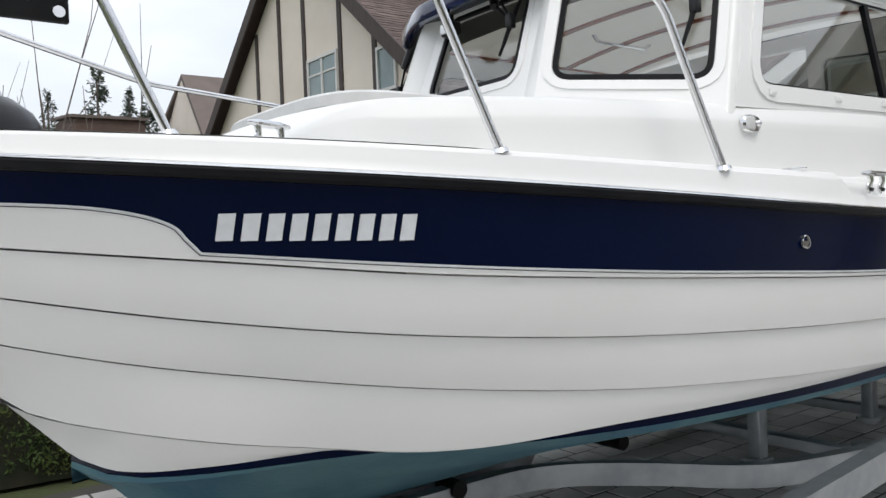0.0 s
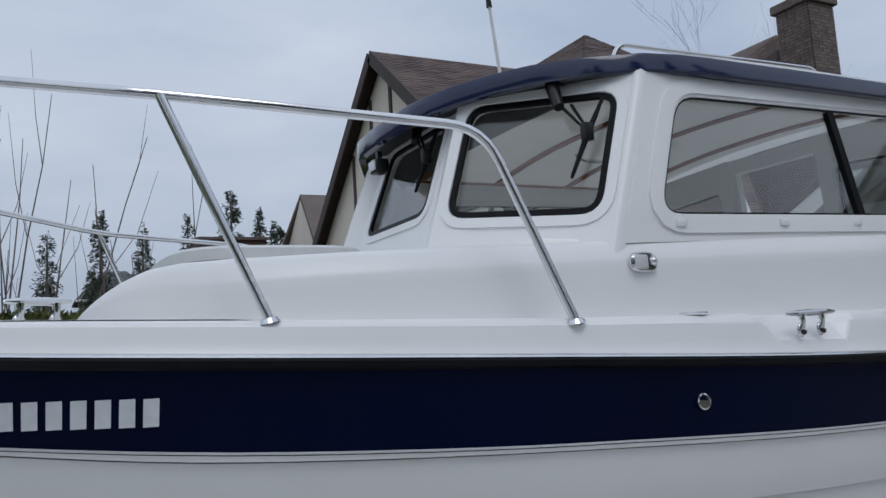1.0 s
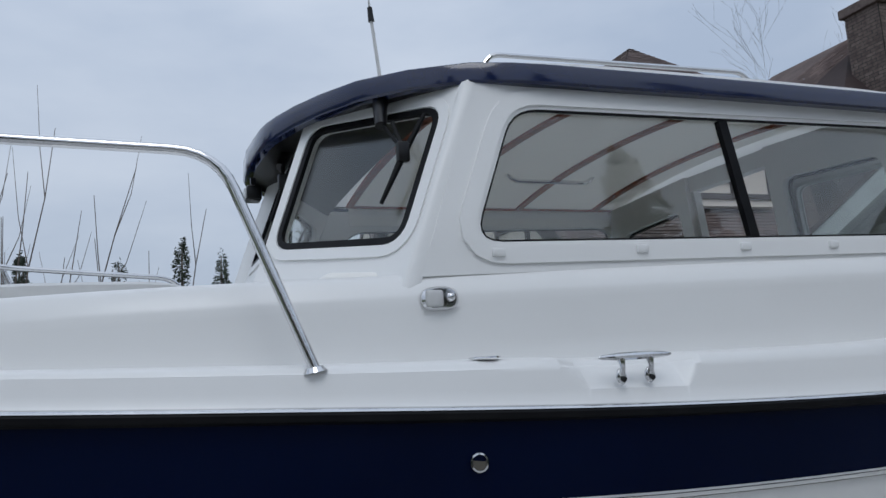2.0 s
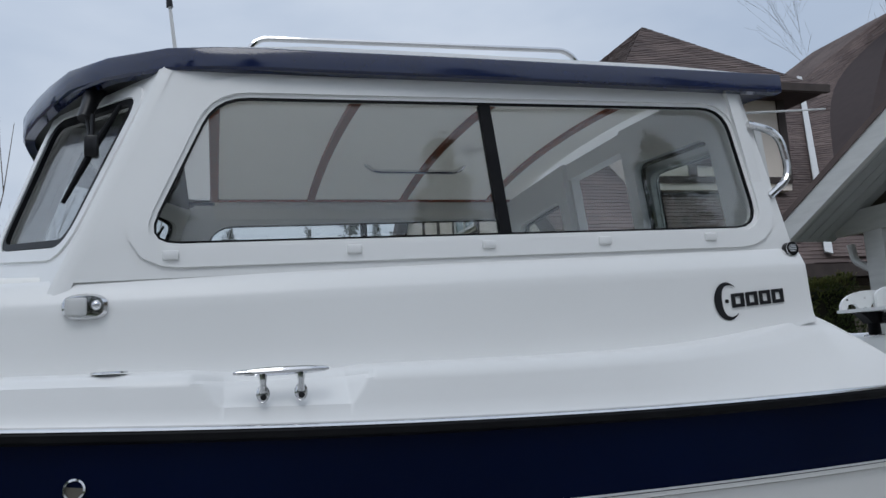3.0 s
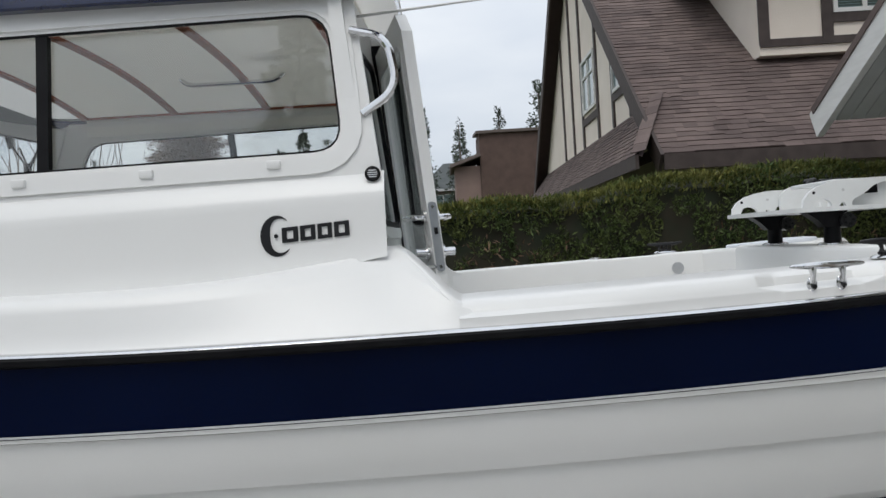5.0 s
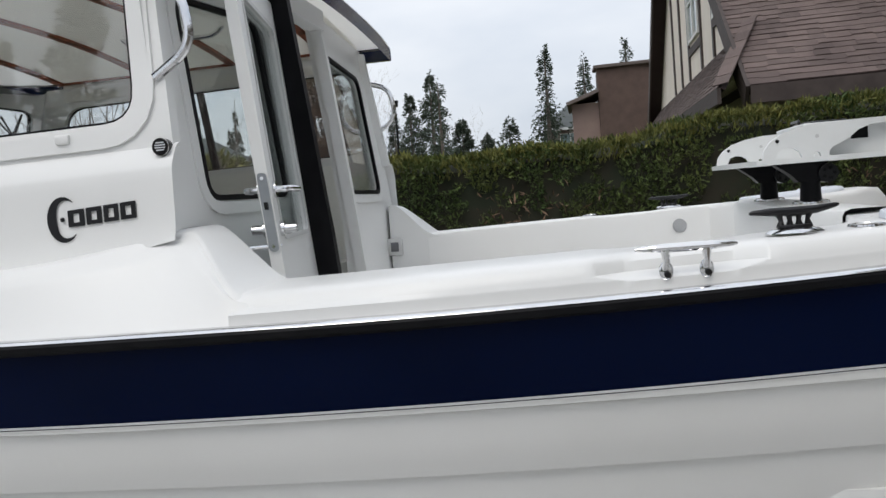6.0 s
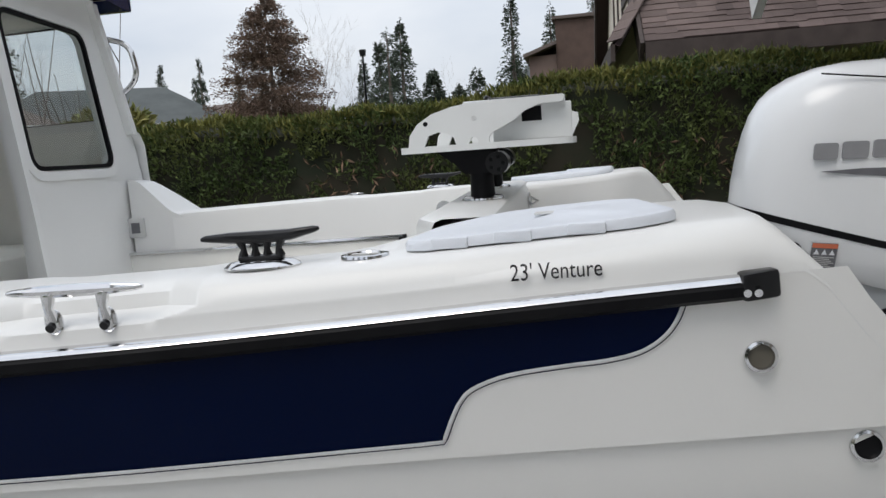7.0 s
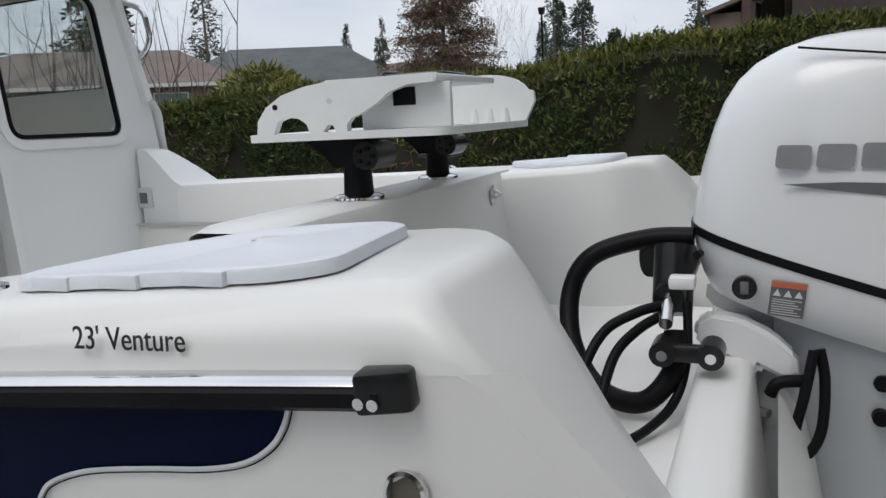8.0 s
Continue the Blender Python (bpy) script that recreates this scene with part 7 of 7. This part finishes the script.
def house():
    h = thing("house", "half-timbered cream stucco house with steep brown shingle roofs", "house")
    X0, XW, XE = 7.14, 7.40, 22.0
    EY, EZ, RY, RZ = 5.62, 2.57, 12.15, 7.89
    slope = (RZ - EZ) / (RY - EY)
    BY = 2 * RY - EY
    bm = bmesh.new()
    box(bm, XW, XE, 6.25, 16.8, 0, 2.62)
    part("ground_floor_wall", bm, DARKSTUCCO, h, "taupe stucco wall", smooth=0)
    # gable wall
    gb = 3.38
    bm = bmesh.new()
    yl = EY + (gb - EZ) / slope + 0.15
    prism(bm, [(yl, gb - 0.5), (2 * RY - yl, gb - 0.5), (2 * RY - yl, gb), (RY, RZ - 0.2), (yl, gb)], lambda u, v, d: (XW + d, u, v), 0.25)
    part("gable_wall", bm, STUCCO, h, "cream stucco gable", smooth=0)
    for y in (7.98, 9.12, 10.32, 11.78, 12.9, 14.1):
        zt = min(EZ + slope * (y - EY), EZ + slope * (BY - y)) - 0.25
        board(h, "timber", (XW, y, gb), (XW, y, zt), 0.13, 0.03, (-1, 0, 0), DARKWOOD)
    house_window(h, (XW, 11.66, 3.98), (0, -1, 0), (-1, 0, 0), 1.22, 1.0, 2, 2)
    house_window(h, (XW, 9.05, 3.90), (0, -1, 0), (-1, 0, 0), 0.62, 0.80, 1, 1)
    for y0, y1 in ((10.32, 11.78), (7.98, 9.12)):
        board(h, "timber", (XW, y0, 3.84), (XW, y1, 3.84), 0.13, 0.032, (-1, 0, 0), DARKWOOD)
    # main roof: two planes, with deep dark soffits at the gable
    roof_slab(h, (X0, EY, EZ), (XE, EY, EZ), (X0, RY, RZ), (XE, RY, RZ), SOFFIT)
    shingles(h, (X0, EY, EZ), (16.2, EY, EZ), (X0, RY, RZ), (16.2, RY, RZ), SHINGLE, 0.105, 0.20, 2)
    roof_slab(h, (X0, BY, EZ), (XE, BY, EZ), (X0, RY, RZ), (XE, RY, RZ), SOFFIT)
    board(h, "barge_board", (X0 - 0.01, EY, EZ - 0.12), (X0 - 0.01, RY, RZ - 0.12), 0.26, 0.04, (-1, 0, 0), DARKWOOD)
    board(h, "barge_board", (X0 - 0.01, BY, EZ - 0.12), (X0 - 0.01, RY, RZ - 0.12), 0.26, 0.04, (-1, 0, 0), DARKWOOD)
    board(h, "fascia", (X0, EY, EZ - 0.10), (XE, EY, EZ - 0.10), 0.18, 0.04, (0, -1, 0), DARKWOOD)
    # skirt roof across the gable end
    SX = 6.86
    roof_slab(h, (SX, EY, EZ), (SX, BY, EZ), (XW, EY + (gb - EZ) / slope, gb), (XW, BY - (gb - EZ) / slope, gb), SOFFIT, 0.05)
    shingles(h, (SX - 0.02, EY - 0.02, EZ), (SX - 0.02, BY, EZ), (XW, EY + (gb - EZ) / slope, gb), (XW, BY - (gb - EZ) / slope, gb), SHINGLE, 0.105, 0.20, 3)
    board(h, "fascia", (SX, EY, EZ - 0.08), (SX, BY, EZ - 0.08), 0.16, 0.04, (-1, 0, 0), DARKWOOD)
    # hip cap where skirt and main roof meet
    a, b = Vector((SX, EY, EZ + 0.03)), Vector((XW - 0.02, EY + (gb - EZ) / slope - 0.02, gb + 0.03))
    for k in range(8):
        board(h, "ridge_cap", a.lerp(b, k / 8), a.lerp(b, (k + 1.1) / 8), 0.17, 0.012 + 0.004 * (k % 2), (-0.45, -0.55, 0.7), SHINGLE)
    # dormer with hipped roof
    dx0, dx1, dy, dz0, dz1 = 8.90, 11.62, 7.06, 3.92, 5.50
    bm = bmesh.new()
    box(bm, dx0, dx1, dy, 10.0, dz0, dz1 + 0.02)
    d = part("dormer_wall", bm, STUCCO, h, "cream stucco dormer", smooth=0)
    for x in (dx0 + 0.06, 9.80, 10.78, dx1 - 0.06):
        board(h, "timber", (x, dy, 4.06), (x, dy, dz1), 0.14, 0.035, (0, -1, 0), DARKWOOD)
    board(h, "timber", (9.80, dy, 4.37), (10.77, dy, 4.37), 0.13, 0.034, (0, -1, 0), DARKWOOD)
    board(h, "timber", (dx0, dy, 4.08), (dx1, dy, 4.08), 0.10, 0.03, (0, -1, 0), DARKWOOD)
    house_window(h, (9.88, dy, 4.43), (1, 0, 0), (0, -1, 0), 0.83, 0.73, 2, 1, blind=True)
    ex0, ex1, ey, ez, ax, ay, az = 8.42, 12.06, 6.62, 5.50, 10.24, 8.75, 7.32
    roof_slab(h, (ex0, ey, ez), (ex1, ey, ez), (ax, ay, az), (ax, ay, az), SOFFIT, 0.06)
    shingles(h, (ex0, ey, ez), (ex1, ey, ez), (ax - 0.01, ay, az), (ax + 0.01, ay, az), SHINGLE, 0.105, 0.20, 4)
    roof_slab(h, (ex0, ey, ez), (ex0, 11.0, ez), (ax, ay, az), (ax, 11.0, az), SOFFIT, 0.06)
    shingles(h, (ex0, 10.5, ez), (ex0, ey, ez), (ax, 10.5, az), (ax, ay, az), SHINGLE, 0.105, 0.20, 5)
    roof_slab(h, (ex1, ey, ez), (ex1, 11.0, ez), (ax, ay, az), (ax, 11.0, az), SOFFIT, 0.06)
    shingles(h, (ex1, ey, ez), (ex1, 10.5, ez), (ax, ay, az), (ax, 10.5, az), SHINGLE, 0.105, 0.20, 6)
    bm = bmesh.new()
    box(bm, ex0 + 0.02, ex1 - 0.02, ey + 0.02, 9, ez - 0.10, ez - 0.03)
    part("dormer_soffit", bm, SOFFIT, h, smooth=0)
    board(h, "gutter", (ex0 - 0.03, ey - 0.02, ez - 0.05), (ex1 + 0.03, ey - 0.02, ez - 0.05), 0.12, 0.09, (0, -1, 0), DARKWOOD)
    board(h, "gutter", (ex0 - 0.03, ey, ez - 0.05), (ex0 - 0.03, 9, ez - 0.05), 0.12, 0.06, (-1, 0, 0), DARKWOOD)
    # cross wing on the right with its own steep roof and a pale valley flashing
    va, vb, vc, ve = Vector((10.9, 5.7, 2.66)), Vector((16.6, 12.05, 7.84)), Vector((18.1, 10.6, 9.06)), Vector((19.0, 5.0, 2.5))
    sink = Vector((0, 0, -0.3))
    roof_slab(h, va + sink, ve + sink, vb + sink, vc + sink, SOFFIT)
    shingles(h, va, ve, vb, vc, SHINGLE, 0.105, 0.20, 7)
    roof_slab(h, vb, vb + Vector((0, 2.5, 0)), vc, vc + Vector((0, 2.5, 0)), SHINGLE)
    lift = Vector((-0.03, -0.03, 0.05))
    board(h, "valley_flashing", tuple(va + lift), tuple(vb + lift), 0.11, 0.03, (-0.2, -0.75, 0.6), LIGHTGREY)
    # brick chimney
    c = thing("chimney", "grey brown brick chimney above the roof", "chimney")
    bm = bmesh.new()
    box(bm, 17.15, 18.05, 8.9, 9.8, 3.5, 9.15)
    part("shaft", bm, JOINT, c, smooth=0)
    rng = random.Random(3)
    vs, fs = [], []
    zrow, k = 7.0, 0
    while zrow < 9.1:
        for face in range(3):
            pos = -0.12 * (k % 2)
            lim = 0.9
            while pos < lim:
                a, b = max(0, pos), min(lim, pos + 0.225)
                o = 0.012 + rng.uniform(0, 0.012)
                if b - a > 0.03:
                    if face == 0:
                        q = [(17.15 + a, 8.9 - o), (17.15 + b, 8.9 - o)]
                    elif face == 1:
                        q = [(17.15 - o, 8.9 + b), (17.15 - o, 8.9 + a)]
                    else:
                        q = [(18.05 + o, 8.9 + a), (18.05 + o, 8.9 + b)]
                    i = len(vs)
                    vs += [(q[0][0], q[0][1], zrow), (q[1][0], q[1][1], zrow), (q[1][0], q[1][1], zrow + 0.07), (q[0][0], q[0][1], zrow + 0.07)]
                    fs.append((i, i + 1, i + 2, i + 3))
                pos += 0.24
        zrow += 0.082
        k += 1
    me = bpy.data.meshes.new("bricks")
    me.from_pydata(vs, [], fs)
    me.materials.append(BRICK)
    ob = new("bricks", me)
    ob.parent = c
    tagged(ob, kind="stuff")
    bm = bmesh.new()
    box(bm, 17.05, 18.15, 8.8, 9.9, 9.12, 9.35, 0.03)
    part("cap", bm, BRICK, c, smooth=0)


house()


def garage():
    g = thing("garage", "garage with a pale boarded rake soffit, white trim and taupe siding", "garage")
    A, B, C = Vector((7.50, 2.66, 2.41)), Vector((7.50, -1.3, 4.50)), Vector((7.50, -5.26, 2.41))
    L = Vector((6.5, 0, 0))
    for e in (A, C):
        board(g, "barge_board", e, B, 0.21, 0.05, (-1, 0, 0), WHITEPAINT)
        roof_slab(g, e + Vector((-0.06, 0, 0.13)), e + L + Vector((0, 0, 0.13)), B + Vector((-0.06, 0, 0.13)), B + L + Vector((0, 0, 0.13)), SHINGLE, 0.05)
        for i in range(6):
            x0, x1 = 0.012 + i * 0.108, 0.012 + i * 0.108 + 0.102
            bm = bmesh.new()
            vs = [bm.verts.new(q + Vector((0, 0, 0.03))) for q in (e + Vector((x0, 0, 0)), e + Vector((x1, 0, 0)), B + Vector((x1, 0, 0)), B + Vector((x0, 0, 0)))]
            ws = [bm.verts.new(v.co + Vector((0, 0, 0.015))) for v in vs]
            bm.faces.new(vs)
            bm.faces.new(ws[::-1])
            for k in range(4):
                bm.faces.new((vs[k], ws[k], ws[(k + 1) % 4], vs[(k + 1) % 4]))
            part("soffit_board", fix(bm), GREYSOFFIT, g, smooth=0)
    bm = bmesh.new()
    prism(bm, [(2.25, 0), (2.25, 2.58), (-1.3, 4.46), (-4.85, 2.58), (-4.85, 0)], lambda u, v, d: (8.16 + d, u, v), 0.2)
    part("front_wall", bm, DARKSTUCCO, g, "taupe wall", smooth=0)
    bm = bmesh.new()
    box(bm, 8.16, 14, 2.05, 2.25, 0, 2.46)
    part("side_wall", bm, STUCCO, g, "cream stucco wall", smooth=0)
    for y in (2.15, -4.75):
        bm = bmesh.new()
        box(bm, 8.08, 8.2, y - 0.10, y + 0.10, 0, 2.50, 0.008)
        part("corner_post", bm, WHITEPAINT, g)
    bm = bmesh.new()
    box(bm, 8.07, 8.155, -5.0, 2.55, 2.46, 2.66, 0.008)
    part("frieze_beam", bm, WHITEPAINT, g)
    bm = bmesh.new()
    box(bm, 8.10, 8.155, -3.9, 1.6, 0.02, 2.2, 0.01)
    d = part("garage_door", bm, WHITEPAINT, g, "white panelled garage door")
    for r in range(4):
        for c in range(5):
            bm = bmesh.new()
            box(bm, 8.088, 8.104, -3.8 + c * 1.08, -2.85 + c * 1.08, 0.10 + r * 0.53, 0.50 + r * 0.53, 0.008)
            part("panel", bm, WHITEPAINT, d)
    bm = bmesh.new()
    tube(bm, bend([(8.3, 2.62, 2.40), (8.3, 2.60, 2.25), (8.25, 2.33, 2.12), (8.25, 2.32, 0.1)], 0.06, 4), 0.035, 8)
    part("downpipe", bm, WHITEPAINT, g)
    lamp = thing("wall_lantern", "black wall lantern with glass sides on the garage", "lantern")
    bm = bmesh.new()
    box(bm, 7.98, 8.09, 1.74, 1.86, 2.16, 2.20, 0.006)
    box(bm, 7.98, 8.09, 1.74, 1.86, 1.90, 1.92, 0.004)
    for dx in (7.985, 8.078):
        for dy in (1.745, 1.848):
            box(bm, dx, dx + 0.008, dy, dy + 0.008, 1.90, 2.18)
    part("cage", bm, BLACK, lamp)
    bm = bmesh.new()
    box(bm, 7.995, 8.075, 1.755, 1.845, 1.92, 2.15, 0.004)
    part("glass", bm, LETTER, lamp, "frosted glass")


garage()


def far_house(x, y, yaw, w, dep, eave, ridge, wallm, roofm, label, gable=False, windows=3):
    h = thing("far_house", label, "house", group="far houses")
    bm = bmesh.new()
    box(bm, -w / 2, w / 2, -dep / 2, dep / 2, -1.2, eave)
    part("wall", bm, wallm, h, smooth=0)
    o = 0.5
    for s in (-1, 1):
        roof_slab(h, (-w / 2 - o, s * (dep / 2 + o), eave - 0.15), (w / 2 + o, s * (dep / 2 + o), eave - 0.15), (-w / 2 + dep * 0.3 * (not gable), 0, ridge), (w / 2 - dep * 0.3 * (not gable), 0, ridge), roofm, 0.15)
        if not gable:
            roof_slab(h, (s * (w / 2 + o), -dep / 2 - o, eave - 0.15), (s * (w / 2 + o), dep / 2 + o, eave - 0.15), (s * (w / 2 - dep * 0.3), 0, ridge), (s * (w / 2 - dep * 0.3), 0, ridge), roofm, 0.15)
        else:
            bm = bmesh.new()
            prism(bm, [(-dep / 2, eave), (dep / 2, eave), (0, ridge - 0.2)], lambda u, v, q: (s * (w / 2 - 0.1) + s * q, u, v), 0.1)
            part("gable_wall", bm, wallm, h, smooth=0)
    board(h, "gutter", (-w / 2 - o, -dep / 2 - o, eave - 0.2), (w / 2 + o, -dep / 2 - o, eave - 0.2), 0.16, 0.06, (0, -1, 0), LIGHTGREY)
    for i in range(windows):
        house_window(h, (-w * 0.36 + i * w * 0.28, -dep / 2 - 0.01, eave - 1.6), (1, 0, 0), (0, -1, 0), 1.5, 1.1, 2, 1)
    h.matrix_world = Matrix.Translation((x, y, 0)) @ pose(0, 0, 0, 0, 0, yaw)
    return h


PINKWALL = mat("dusty pink siding", (0.27, 0.19, 0.16), 0.85, color2=(0.23, 0.16, 0.14), scale=2, bump=0.1, bscale=20)
FARROOF = mat("far brown roof", (0.13, 0.105, 0.095), 0.9, color2=(0.16, 0.13, 0.115), scale=1.2, detail=6, bump=0.3, bscale=20)
BROWNWALL = mat("brown siding", (0.115, 0.075, 0.06), 0.85, color2=(0.09, 0.058, 0.048), scale=3, bump=0.2, bscale=20)
FARROOFGREEN = mat("far slate grey roof", (0.075, 0.085, 0.085), 0.9, color2=(0.10, 0.11, 0.11), scale=1.2, detail=6, bump=0.3, bscale=20)
far_house(-22.5, 27.5, 40, 12, 8, 3.9, 5.6, PINKWALL, FARROOF, "dusty pink bungalow with a brown hipped roof")
far_house(-17.5, 36, 30, 11, 8, 3.9, 5.9, PINKWALL, FARROOFGREEN, "bungalow with a grey green hipped roof")
far_house(-11.5, 42, 22, 9, 7, 3.5, 5.0, PINKWALL, FARROOF, "low bungalow with a brown roof")
far_house(14.2, 27.6, 0, 8, 7, 4.6, 7.9, STUCCO, FARROOF, "cream gabled house with a brown roof behind the hedge", True)
far_house(5.4, 56, 0, 4.4, 5, 5.9, 7.9, PINKWALL, FARROOFGREEN, "small far bungalow with a slate roof", windows=1)
far_house(8.3, 51.0, 90, 4.0, 3.8, 5.2, 8.1, BROWNWALL, FARROOF, "small far gabled house with a brown roof", True, 1)


def brown_block():
    b = thing("far_house", "brown boarded house block with a nearly flat roof", "house", group="far houses")
    bm = bmesh.new()
    box(bm, 6.1, 8.6, 27.0, 30.0, 0, 6.05)
    part("wall", bm, BROWNWALL, b, smooth=0)
    roof_slab(b, (5.98, 26.85, 6.02), (8.7, 26.85, 6.02), (5.98, 30.1, 6.3), (8.7, 30.1, 6.3), FARROOF, 0.10)
    roof_slab(b, (4.9, 26.6, 4.75), (4.9, 30.1, 4.75), (6.08, 26.6, 5.15), (6.08, 30.1, 5.15), FARROOF, 0.12)
    bm = bmesh.new()
    box(bm, 5.1, 6.09, 27.1, 30.0, 0, 4.7)
    part("annex_wall", bm, PINKWALL, b, smooth=0)


brown_block()
far_house(-4, -24, 0, 16, 9, 3.2, 6.2, STUCCO, FARROOF, "cream house across the street")
far_house(16, -24, 0, 14, 9, 3.2, 6.0, WHITEPAINT, FARROOF, "white house across the street")


def street_lamp():
    s = thing("street_lamp", "dark street lamp post beyond the hedge", "street lamp")
    bm = bmesh.new()
    cyl(bm, (-9.0, 58, 0), (-9.0, 58, 9.0), 0.10, 8, 0.07)
    part("post", bm, BLACK, s)
    bm = bmesh.new()
    cyl(bm, (-9.0, 58, 9.0), (-9.0, 58, 9.5), 0.22, 8, 0.30)
    part("lantern", bm, BLACKGLOSS, s)


street_lamp()


# ---------------------------------------------------------------- paving stones
def pavers():
    rng = random.Random(11)
    S = 0.20

    def stone_mesh(name):
        bm = bmesh.new()
        box(bm, -S / 2 + 0.004, S / 2 - 0.004, -S / 2 + 0.004, S / 2 - 0.004, -0.03, 0.0, 0.006, 1)
        return finish(name, bm, PAVER, 0)
    shared = stone_mesh("paver")
    vs, fs = [], []
    for j in range(-58, 12):
        for i in range(-34, 62):
            x, y = i * S + (S / 2 if j % 2 else 0), j * S
            dz = rng.uniform(-0.003, 0.002)
            if 2.3 <= x < 4.9 and -0.2 <= y < 2.4:
                ob = new("paver", shared)
                ob.parent = driveway
                ob.matrix_world = Matrix.Translation((x, y, dz)) @ pose(0, 0, 0, rng.uniform(-0.4, 0.4), rng.uniform(-0.4, 0.4), rng.uniform(-0.6, 0.6))
                continue
            h = S / 2 - 0.004
            k = len(vs)
            vs += [(x - h, y - h, dz - 0.006), (x + h, y - h, dz - 0.006), (x + h, y + h, dz - 0.006), (x - h, y + h, dz - 0.006)]
            g = h - 0.006
            vs += [(x - g, y - g, dz), (x + g, y - g, dz), (x + g, y + g, dz), (x - g, y + g, dz)]
            fs += [(k + 4, k + 5, k + 6, k + 7)] + [(k + a, k + (a + 1) % 4, k + 4 + (a + 1) % 4, k + 4 + a) for a in range(4)]
    me = bpy.data.meshes.new("pavers")
    me.from_pydata(vs, [], fs)
    me.materials.append(PAVER)
    ob = new("pavers", me)
    ob.parent = driveway
    tagged(ob, kind="stuff")


pavers()
